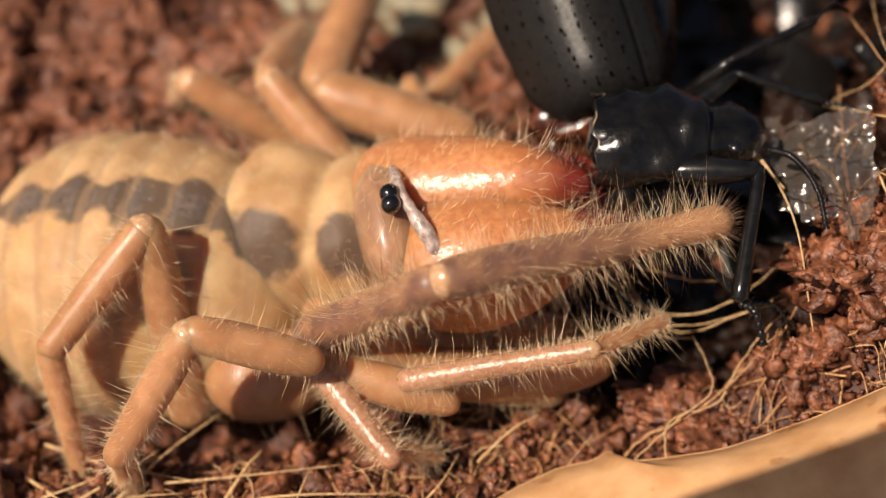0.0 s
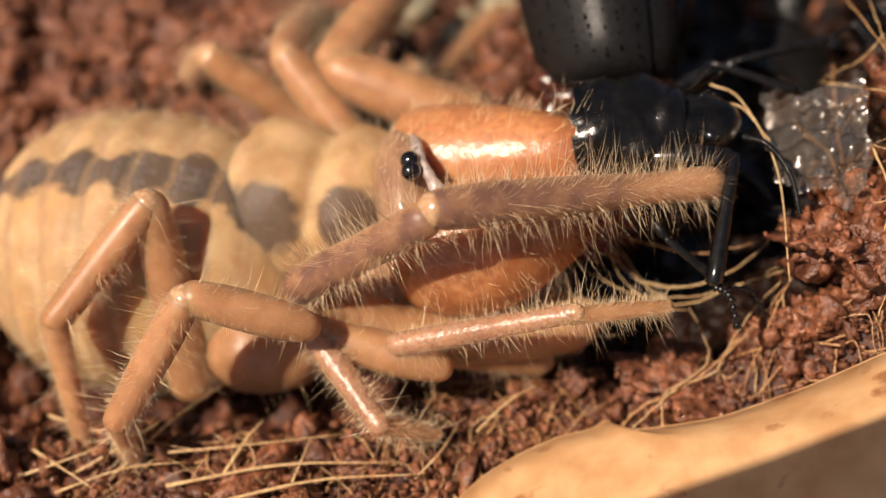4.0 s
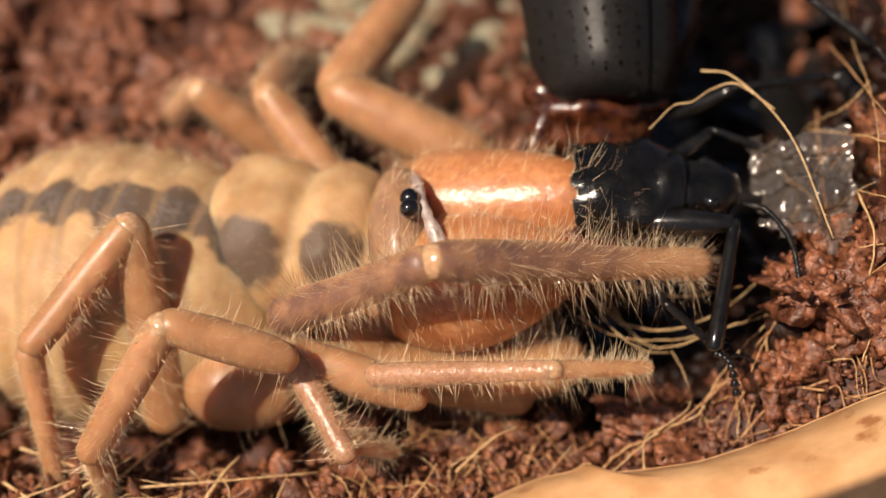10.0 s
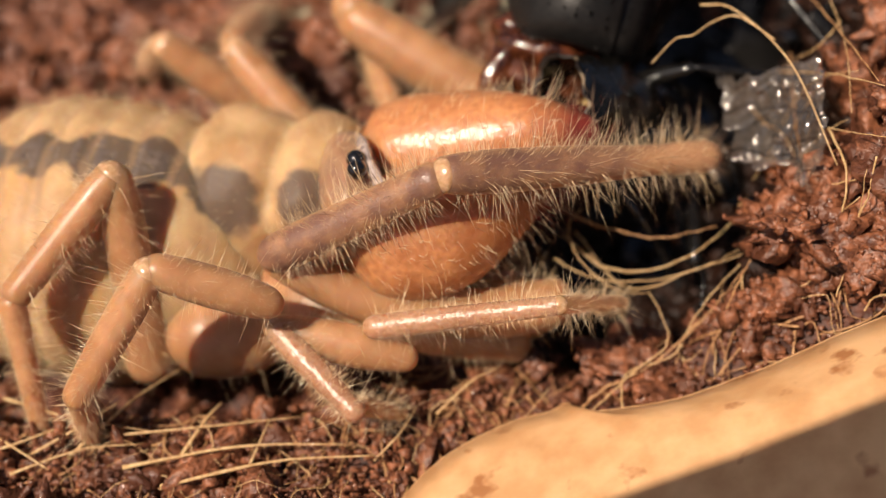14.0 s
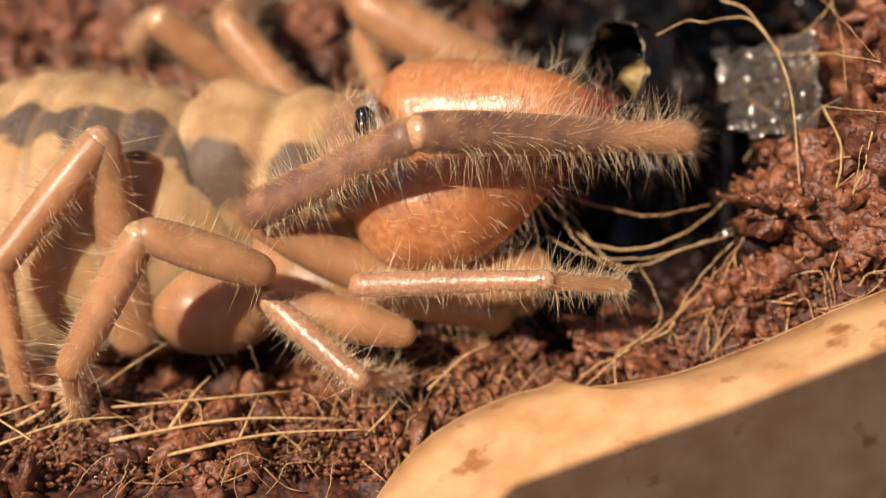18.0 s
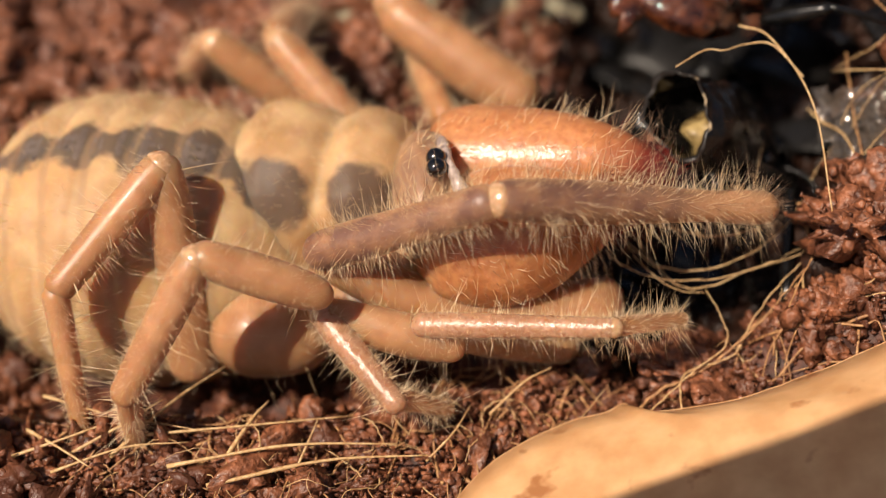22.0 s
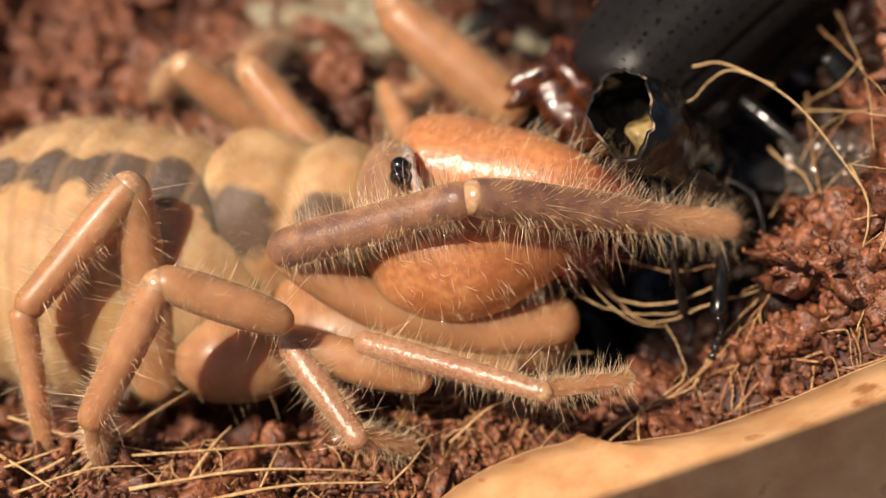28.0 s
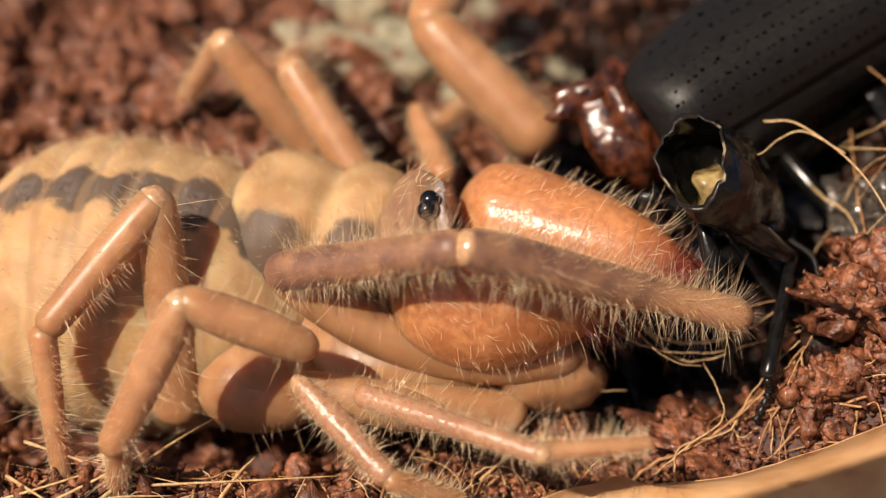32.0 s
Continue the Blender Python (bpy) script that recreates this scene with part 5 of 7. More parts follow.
for k, (pts, r, mat) in enumerate(ROOTS):
    cord("root", pts, r * 0.6, mat, "thin dry tan root over the earth", "root", "loose rootlets", jitter=0.02, seed=180 + k, steps=8, taper=0.6)


def root_tangle():
    """Fine rootlets through the earth, too many to count."""
    s = Shape()
    rr = np.random.default_rng(55)
    for k in range(210):
        if k % 3 == 0:
            x, y = rr.uniform(-20, 2), rr.uniform(-12, -7)
        elif k % 3 == 1:
            x, y = rr.uniform(6, 24), rr.uniform(-7, 6)
        else:
            x, y = rr.uniform(-4, 22), rr.uniform(-10, -2)
        a = rr.uniform(0, 6.283)
        pts = []
        for i in range(5):
            pts.append((x, y, gz(x, y) + 0.3 + 0.8 * rr.random()))
            a += rr.normal(0, 0.5)
            x += math.cos(a) * rr.uniform(0.6, 1.6)
            y += math.sin(a) * rr.uniform(0.6, 1.6)
        p = smooth_path(pts, 4)
        tube(p, np.linspace(rr.uniform(0.04, 0.1), 0.025, len(p)), 5, s)
    return tagged(part("rootlets", s, ROOTLET), "tangle of fine tan rootlets in the earth", "roots", kind="stuff")


root_tangle()


def wiry_rootlets():
    """Thin bright rootlets that stand off the earth."""
    rr = np.random.default_rng(57)
    for k in range(96):
        if k < 52:
            x, y = rr.uniform(10, 27), rr.uniform(-7.5, 9)
        else:
            x, y = rr.uniform(-18, 6), rr.uniform(-12, -8.5)
        a, pts = rr.uniform(0, 6.283), []
        lift = rr.uniform(0.4, 1.2)
        for i in range(5):
            pts.append((x, y, gz(x, y) + 0.3 + lift * math.sin(math.pi * i / 4) + 0.3 * rr.random()))
            a += rr.normal(0, 0.45)
            x, y = x + math.cos(a) * rr.uniform(0.5, 1.5), y + math.sin(a) * rr.uniform(0.5, 1.5)
        cord("rootlet", pts, rr.uniform(0.022, 0.05), STRAW, "thin bright wiry rootlet on the earth", "root", "wiry rootlets", jitter=0.02, seed=700 + k)


wiry_rootlets()
STONES = [(3.6, 23.4, 1.8), (5.2, 26.6, 1.3), (-1.8, 24.5, 2.2), (-5.5, 30.0, 3.2), (1.7, 18.6, 1.2), (-4.4, 17.0, 1.1), (0.5, 21.0, 0.9), (4.4, 20.6, 0.8), (-3.0, 20.4, 1.0),
          (6.4, 22.8, 1.0), (2.2, 28.5, 1.6), (-7.6, 21.5, 0.9), (5.8, 17.6, 0.7), (-0.6, 15.6, 0.8), (3.4, 15.0, 0.6), (7.4, 19.0, 0.6)]
STONES += [(-5.1, 23.4, 2.0), (-8.4, 25.7, 2.2), (-3.3, 26.0, 2.6), (-7.0, 28.4, 2.8), (7.2, 23.7, 1.4), (5.6, 22.3, 1.2), (4.5, 21.8, 1.1), (-2.2, 22.4, 1.5), (-0.6, 27.5, 1.8)]
for k in range(24):
    STONES.append((RNG.uniform(1.0, 8.0), RNG.uniform(14, 28), RNG.uniform(0.35, 0.9)))
for k, (x, y, r) in enumerate(STONES):
    V, F = clod_shape(np.random.default_rng(90 + k), r, 0.3, 3)
    ob = part("pebble", Shape().add(V * np.array([1, 1, 0.6]), F), LICHEN)
    ob.location = (x * MM, y * MM, (gz(x, y) + r * 0.35) * MM)
    tagged(ob, "pale greenish-cream lichen-covered pebble half sunk in earth", "pebble", "pebbles behind the animal")

# ---- the filming phone, out of view, placed to shade the leaf; its stand is made up ----
phone = thing("phone_shade_caster", -46, -74, -2.2, "dark phone, out of view, that shades the leaf, on a made-up stand", "phone stand")
# outline drawn to suit the edge of the shade on the leaf
edge = [(-35.4, -49.6, 67.7), (-17.0, -46.8, 74.8), (-8.1, -45.4, 78.2), (-8.1, -78.0, 78.2), (-49.7, -78.0, 62.2), (-49.7, -74.7, 62.2)]
n = len(edge)
low = [(x + 46, y + 74, z + 2.2) for x, y, z in edge]
high = [(x - 2.5, y - 2.0, z + 7.0) for x, y, z in low]
case = Shape().add(low + high, [tuple(range(n)), tuple(range(2 * n - 1, n - 1, -1))] + [(k, n + k, n + (k + 1) % n, (k + 1) % n) for k in range(n)])
part("phone_body", case, SHELL, phone, smooth=False)
# upright and foot are invented, only to hold the shade caster up
part("added_pole", tube([(0, 0, 0.5), (0, 0, 30), (0, 0, 66)], 2.0, 16), SHELLGLOSS, phone)
c, r = [], []
for i, (h, w) in enumerate(((-0.6, 9), (0.2, 10), (1.2, 10), (1.8, 8))):
    c.append((h, 0, 0)), r.append((w, w))
base = rings(c, r, 32)
base.v = [(y, z, x) for x, y, z in base.v]
part("added_base_plate", base, SHELLGLOSS, phone, smooth=False)


# ---- what moves ----
def motions():
    # the unseen phone slides to keep the leaf's shade edge in place
    walk(phone, [(t, pose(-0.046, (dy - 74.0) * MM, -0.0022)) for t, dy in ((0, 0.6), (3, -0.5), (7, -1.4), (14, -2.0), (17, -1.2), (20, -0.8), (24.5, -0.6), (28, 0.3), (31, 1.0), (32, 1.0))])
    walk(PART["wing"], [(t, pose((22 + x) * MM, (14 + y) * MM, (1.2 + z) * MM)) for t, x, y, z in ((0, 0, 0, 0), (11, 0, 0, 0), (14, 0, 0.4, 0), (17, 0.2, 1.8, -0.6), (20, 1.6, 2.4, -1.4), (23, 2.6, 1.4, -2.2), (32, 2.8, 1.2, -2.4))])
    walk(PART['palp_femur'], [
        (0, seg((-6.82, -4.06, 4.71), (4.96, -3.62, 2.32))),
        (1, seg((-6.71, -4.42, 4.35), (5.00, -3.80, 2.14))),
        (2, seg((-7.59, -3.91, 4.89), (4.58, -3.56, 2.41))),
        (3, seg((-7.53, -3.57, 5.23), (4.60, -3.40, 2.56))),
        (6, seg((-7.44, -3.37, 5.42), (4.65, -3.28, 2.66))),
        (7, seg((-7.81, -2.70, 6.12), (4.46, -2.98, 3.00))),
        (8, seg((-7.40, -2.93, 5.89), (4.67, -3.08, 2.89))),
        (9, seg((-7.33, -3.51, 5.28), (4.69, -3.37, 2.59))),
        (10, seg((-7.21, -3.33, 5.48), (4.74, -3.27, 2.69))),
        (11, seg((-7.70, -2.88, 5.94), (4.52, -3.06, 2.91))),
        (12, seg((-7.27, -1.75, 7.10), (4.72, -2.51, 3.48))),
        (13, seg((-7.49, -3.00, 5.82), (4.63, -3.12, 2.85))),
        (14, seg((-6.71, -3.08, 5.72), (5.00, -3.16, 2.80))),
        (17, seg((-7.24, -2.69, 6.13), (4.73, -2.97, 3.01))),
        (18, seg((-7.24, -2.60, 6.23), (4.73, -2.93, 3.05))),
        (19, seg((-6.94, -2.89, 5.93), (4.90, -3.06, 2.91))),
        (20, seg((-6.89, -3.05, 5.75), (4.92, -3.15, 2.81))),
        (21, seg((-6.42, -3.26, 5.56), (5.14, -3.24, 2.73))),
        (22, seg((-6.97, -3.19, 5.62), (4.88, -3.21, 2.75))),
        (23, seg((-6.09, -3.87, 4.92), (5.29, -3.54, 2.43))),
        (24, seg((-5.89, -2.97, 5.85), (5.39, -3.10, 2.87))),
        (25, seg((-6.56, -2.89, 5.92), (5.06, -3.07, 2.91))),
        (28, seg((-7.08, -2.14, 6.70), (4.83, -2.70, 3.27))),
        (29, seg((-6.97, -2.52, 6.31), (4.88, -2.89, 3.09))),
        (30, seg((-7.45, -1.96, 6.89), (4.65, -2.62, 3.36))),
        (31, seg((-7.90, -1.87, 6.98), (4.42, -2.57, 3.42))),
        (32, seg((-8.66, -2.03, 6.80), (4.06, -2.65, 3.33)))])
    walk(PART['palp_tibia'], [
        (0, seg((-6.71, -4.93, 5.63), (0.07, -7.92, 12.97))),
        (1, seg((-6.60, -5.28, 5.28), (0.70, -6.69, 12.59))),
        (2, seg((-7.47, -4.78, 5.81), (-0.50, -5.59, 13.51))),
        (3, seg((-7.41, -4.44, 6.14), (-0.62, -6.33, 13.81))),
        (6, seg((-7.32, -4.25, 6.33), (0.16, -6.32, 13.31))),
        (7, seg((-7.69, -3.59, 7.02), (-0.60, -5.49, 14.44))),
        (8, seg((-7.28, -3.81, 6.79), (-0.41, -6.30, 14.21))),
        (9, seg((-7.22, -4.39, 6.19), (0.01, -7.23, 13.15))),
        (10, seg((-7.10, -4.21, 6.38), (0.32, -7.01, 13.15))),
        (11, seg((-7.58, -3.76, 6.84), (-0.90, -6.84, 14.22))),
        (12, seg((-7.16, -2.66, 7.99), (0.14, -5.22, 14.96))),
        (13, seg((-7.37, -3.89, 6.72), (-0.04, -5.42, 13.98))),
        (14, seg((-6.60, -3.97, 6.63), (1.94, -4.63, 12.56))),
        (17, seg((-7.13, -3.58, 7.03), (1.16, -4.44, 13.30))),
        (18, seg((-7.13, -3.49, 7.12), (0.75, -5.19, 13.73))),
        (19, seg((-6.83, -3.77, 6.83), (1.48, -4.81, 13.05))),
        (20, seg((-6.78, -3.94, 6.66), (1.01, -7.07, 12.84))),
        (21, seg((-6.32, -4.14, 6.47), (1.70, -7.35, 12.29))),
        (22, seg((-6.86, -4.07, 6.53), (1.57, -6.57, 12.12))),
        (23, seg((-5.99, -4.74, 5.84), (3.03, -5.44, 10.99))),
        (24, seg((-5.80, -3.85, 6.75), (3.55, -2.59, 11.16))),
        (25, seg((-6.46, -3.77, 6.82), (2.51, -3.55, 12.11))),
        (28, seg((-6.97, -3.04, 7.59), (2.12, -4.55, 12.48))),
        (29, seg((-6.86, -3.41, 7.21), (2.09, -5.38, 12.18))),
        (30, seg((-7.33, -2.86, 7.77), (1.95, -3.88, 12.43))),
        (31, seg((-7.78, -2.77, 7.86), (0.88, -5.14, 13.17))),
        (32, seg((-8.53, -2.93, 7.69), (-0.07, -6.34, 12.77)))])
    walk(PART['palp_tarsus'], [
        (0, seg((0.07, -7.92, 12.97), (13.91, -1.38, 9.58))),
        (1, seg((0.70, -6.69, 12.59), (14.53, 0.22, 9.96))),
        (2, seg((-0.50, -5.59, 13.51), (13.56, 0.30, 9.78))),
        (3, seg((-0.62, -6.33, 13.81), (13.67, -0.91, 10.25))),
        (6, seg((0.16, -6.32, 13.31), (13.89, -0.99, 7.91))),
        (7, seg((-0.60, -5.49, 14.44), (13.04, -0.19, 8.75))),
        (8, seg((-0.41, -6.30, 14.21), (13.33, -1.05, 8.76))),
        (9, seg((0.01, -7.23, 13.15), (13.93, -2.10, 8.06))),
        (10, seg((0.32, -7.01, 13.15), (14.01, -1.68, 7.65))),
        (11, seg((-0.90, -6.84, 14.22), (12.74, -1.87, 8.27))),
        (12, seg((0.14, -5.22, 14.96), (14.75, -1.89, 10.32))),
        (13, seg((-0.04, -5.42, 13.98), (14.06, -0.72, 8.96))),
        (14, seg((1.94, -4.63, 12.56), (15.99, 1.01, 8.44))),
        (17, seg((1.16, -4.44, 13.30), (15.13, 1.06, 8.80))),
        (18, seg((0.75, -5.19, 13.73), (14.95, -0.27, 9.22))),
        (19, seg((1.48, -4.81, 13.05), (15.48, 0.32, 8.20))),
        (20, seg((1.01, -7.07, 12.84), (15.50, -2.64, 8.78))),
        (21, seg((1.70, -7.35, 12.29), (15.98, -2.78, 7.64))),
        (22, seg((1.57, -6.57, 12.12), (15.60, -1.65, 7.09))),
        (23, seg((3.03, -5.44, 10.99), (17.23, 0.84, 8.70))),
        (24, seg((3.55, -2.59, 11.16), (17.94, 2.43, 7.41))),
        (25, seg((2.51, -3.55, 12.11), (16.74, 1.40, 7.71))),
        (28, seg((2.12, -4.55, 12.48), (16.10, -0.16, 6.90))),
        (29, seg((2.09, -5.38, 12.18), (16.39, -1.20, 7.24))),
        (30, seg((1.95, -3.88, 12.43), (16.00, -0.43, 6.35))),
        (31, seg((0.88, -5.14, 13.17), (14.74, -1.73, 6.67))),
        (32, seg((-0.07, -6.34, 12.77), (14.03, -3.53, 6.53)))])
    walk(PART['feeler_femur'], [
        (0, seg((-2.01, -5.34, 2.69), (5.24, -4.24, 0.30))),
        (1, seg((-1.60, -5.82, 2.20), (5.44, -4.46, 0.07))),
        (2, seg((-2.62, -4.99, 3.05), (4.95, -4.06, 0.48))),
        (3, seg((-2.53, -5.17, 2.88), (4.99, -4.15, 0.39))),
        (6, seg((-2.66, -4.83, 3.21), (4.93, -3.98, 0.55))),
        (7, seg((-3.54, -4.35, 3.73), (4.50, -3.74, 0.80))),
        (8, seg((-3.38, -4.53, 3.52), (4.58, -3.85, 0.71))),
        (9, seg((-2.98, -5.10, 2.94), (4.77, -4.12, 0.42))),
        (10, seg((-2.62, -4.97, 3.08), (4.95, -4.04, 0.49))),
        (11, seg((-2.52, -4.28, 3.79), (5.00, -3.71, 0.84))),
        (12, seg((-2.06, -3.97, 4.11), (5.22, -3.57, 0.99))),
        (13, seg((-3.16, -5.16, 2.89), (4.69, -4.14, 0.40))),
        (14, seg((-1.71, -5.27, 2.76), (5.39, -4.20, 0.34))),
        (17, seg((-1.91, -4.91, 3.14), (5.29, -4.01, 0.52))),
        (18, seg((-2.08, -4.77, 3.28), (5.21, -3.95, 0.59))),
        (19, seg((-1.68, -4.92, 3.13), (5.40, -4.02, 0.51))),
        (20, seg((-1.75, -5.09, 2.95), (5.38, -4.12, 0.43))),
        (21, seg((-1.67, -5.36, 2.68), (5.41, -4.24, 0.29))),
        (22, seg((-2.01, -5.34, 2.70), (5.24, -4.23, 0.30))),
        (23, seg((-0.55, -6.67, 1.32), (5.96, -4.87, -0.37))),
        (24, seg((-0.77, -5.82, 2.20), (5.84, -4.46, 0.07))),
        (25, seg((-1.32, -5.41, 2.61), (5.57, -4.27, 0.26))),
        (28, seg((-2.96, -4.95, 3.10), (4.78, -4.03, 0.50))),
        (29, seg((-2.85, -5.20, 2.84), (4.84, -4.17, 0.37))),
        (30, seg((-2.83, -4.82, 3.24), (4.85, -3.97, 0.56))),
        (31, seg((-2.77, -5.94, 2.07), (4.87, -4.53, -0.01))),
        (32, seg((-4.45, -5.70, 2.31), (4.05, -4.41, 0.12)))])
    walk(PART['feeler_tibia'], [
        (0, seg((-1.94, -7.19, 4.76), (6.79, -7.66, 7.54))),
        (1, seg((-1.55, -7.65, 4.29), (7.51, -7.08, 7.37))),
        (2, seg((-2.53, -6.85, 5.11), (5.80, -7.66, 8.58))),
        (3, seg((-2.44, -7.02, 4.95), (6.01, -7.81, 8.20))),
        (6, seg((-2.57, -6.70, 5.27), (5.49, -8.73, 8.68))),
        (7, seg((-3.42, -6.23, 5.77), (4.42, -8.72, 9.22))),
        (8, seg((-3.27, -6.41, 5.57), (4.62, -8.82, 9.02))),
        (9, seg((-2.88, -6.96, 5.00), (5.15, -9.39, 8.18))),
        (10, seg((-2.53, -6.83, 5.14), (5.55, -9.17, 8.28))),
        (11, seg((-2.43, -6.16, 5.83), (4.65, -9.16, 10.10))),
        (12, seg((-1.99, -5.86, 6.14), (6.42, -7.12, 9.36))),
        (13, seg((-3.05, -7.01, 4.96), (5.42, -9.03, 7.49))),
        (14, seg((-1.65, -7.12, 4.83), (7.43, -7.90, 7.10))),
        (17, seg((-1.85, -6.77, 5.20), (6.89, -7.93, 7.79))),
        (18, seg((-2.01, -6.64, 5.33), (6.57, -8.66, 7.68))),
        (19, seg((-1.62, -6.78, 5.19), (7.13, -8.35, 7.51))),
        (20, seg((-1.69, -6.95, 5.01), (7.06, -8.81, 7.12))),
        (21, seg((-1.61, -7.21, 4.75), (5.90, -10.91, 7.77))),
        (22, seg((-1.94, -7.19, 4.77), (6.87, -9.18, 6.57))),
        (23, seg((-0.53, -8.47, 3.44), (5.76, -11.56, 8.64))),
        (24, seg((-0.74, -7.65, 4.29), (8.02, -9.11, 6.69))),
        (25, seg((-1.28, -7.26, 4.69), (7.27, -9.33, 7.14))),
        (28, seg((-2.86, -6.81, 5.16), (5.30, -10.69, 6.08))),
        (29, seg((-2.75, -7.05, 4.91), (5.51, -10.51, 6.38))),
        (30, seg((-2.73, -6.69, 5.29), (5.83, -9.65, 6.57))),
        (31, seg((-2.68, -7.77, 4.16), (5.74, -11.05, 5.52))),
        (32, seg((-4.30, -7.54, 4.40), (3.42, -11.93, 5.86)))])
    walk(PART['feeler_tarsus'], [
        (0, seg((6.79, -7.66, 7.54), (10.49, -4.92, 6.16))),
        (1, seg((7.51, -7.08, 7.37), (10.64, -3.30, 4.87))),
        (2, seg((5.80, -7.66, 8.58), (10.18, -5.97, 7.23))),
        (3, seg((6.01, -7.81, 8.20), (10.66, -6.43, 7.25))),
        (6, seg((5.49, -8.73, 8.68), (10.00, -7.51, 7.20))),
        (7, seg((4.42, -8.72, 9.22), (9.13, -7.88, 7.94))),
        (8, seg((4.62, -8.82, 9.02), (9.45, -8.08, 8.05))),
        (9, seg((5.15, -9.39, 8.18), (9.84, -8.24, 7.15))),
        (10, seg((5.55, -9.17, 8.28), (10.35, -8.21, 7.38))),
        (11, seg((4.65, -9.16, 10.10), (9.28, -8.37, 8.56))),
        (12, seg((6.42, -7.12, 9.36), (10.17, -5.73, 6.73))),
        (13, seg((5.42, -9.03, 7.49), (9.75, -7.32, 6.03))),
        (14, seg((7.43, -7.90, 7.10), (10.77, -5.34, 4.46))),
        (17, seg((6.89, -7.93, 7.79), (10.98, -6.34, 5.80))),
        (18, seg((6.57, -8.66, 7.68), (10.74, -7.14, 5.77))),
        (19, seg((7.13, -8.35, 7.51), (11.08, -6.46, 5.57))),
        (20, seg((7.06, -8.81, 7.12), (10.68, -6.53, 5.07))),
        (21, seg((5.90, -10.91, 7.77), (9.52, -8.92, 5.43))),
        (22, seg((6.87, -9.18, 6.57), (10.44, -6.77, 4.60))),
        (23, seg((5.76, -11.56, 8.64), (10.21, -9.39, 9.03))),
        (24, seg((8.02, -9.11, 6.69), (12.29, -6.99, 5.80))),
        (25, seg((7.27, -9.33, 7.14), (11.59, -7.39, 6.07))),
        (28, seg((5.30, -10.69, 6.08), (9.73, -8.91, 5.02))),
        (29, seg((5.51, -10.51, 6.38), (9.82, -8.85, 4.91))),
        (30, seg((5.83, -9.65, 6.57), (10.00, -7.92, 4.85))),
        (31, seg((5.74, -11.05, 5.52), (9.43, -8.15, 4.59))),
        (32, seg((3.42, -11.93, 5.86), (8.51, -11.53, 6.24)))])
    walk(PART['second_femur'], [
        (0, seg((-6.21, -6.15, 4.76), (-0.37, -7.26, 3.37))),
        (1, seg((-6.24, -6.69, 4.21), (-0.38, -7.51, 3.10))),
        (2, seg((-6.69, -6.09, 4.83), (-0.60, -7.21, 3.39))),
        (3, seg((-6.51, -6.15, 4.76), (-0.51, -7.26, 3.37))),
        (6, seg((-6.79, -5.59, 5.33), (-0.65, -6.98, 3.64))),
        (7, seg((-6.85, -5.87, 5.05), (-0.68, -7.12, 3.50))),
        (8, seg((-6.85, -5.72, 5.20), (-0.68, -7.04, 3.58))),
        (9, seg((-6.90, -5.63, 5.30), (-0.71, -7.00, 3.63))),
        (10, seg((-6.68, -5.46, 5.47), (-0.60, -6.92, 3.70))),
        (11, seg((-6.72, -5.30, 5.64), (-0.62, -6.84, 3.78))),
        (12, seg((-6.71, -5.36, 5.58), (-0.61, -6.87, 3.75))),
        (13, seg((-6.68, -6.29, 4.61), (-0.60, -7.33, 3.30))),
        (14, seg((-6.39, -6.58, 4.32), (-0.46, -7.46, 3.15))),
        (17, seg((-6.03, -6.82, 4.07), (-0.28, -7.58, 3.03))),
        (18, seg((-6.15, -6.70, 4.19), (-0.34, -7.52, 3.09))),
        (19, seg((-6.25, -6.52, 4.37), (-0.39, -7.44, 3.18))),
        (20, seg((-6.38, -6.50, 4.40), (-0.46, -7.43, 3.19))),
        (21, seg((-6.58, -6.59, 4.31), (-0.55, -7.46, 3.15))),
        (22, seg((-6.69, -6.19, 4.71), (-0.60, -7.28, 3.35))),
        (23, seg((-6.53, -6.31, 4.59), (-0.52, -7.34, 3.29))),
        (24, seg((-6.61, -6.09, 4.83), (-0.56, -7.21, 3.39))),
        (25, seg((-6.44, -6.09, 4.82), (-0.48, -7.22, 3.39))),
        (28, seg((-6.45, -6.33, 4.57), (-0.48, -7.35, 3.28))),
        (29, seg((-6.47, -6.40, 4.49), (-0.49, -7.38, 3.24))),
        (30, seg((-6.71, -6.44, 4.45), (-0.61, -7.40, 3.22))),
        (31, seg((-6.99, -6.98, 3.90), (-0.75, -7.66, 2.94))),
        (32, seg((-7.15, -6.75, 4.14), (-0.82, -7.54, 3.06)))])
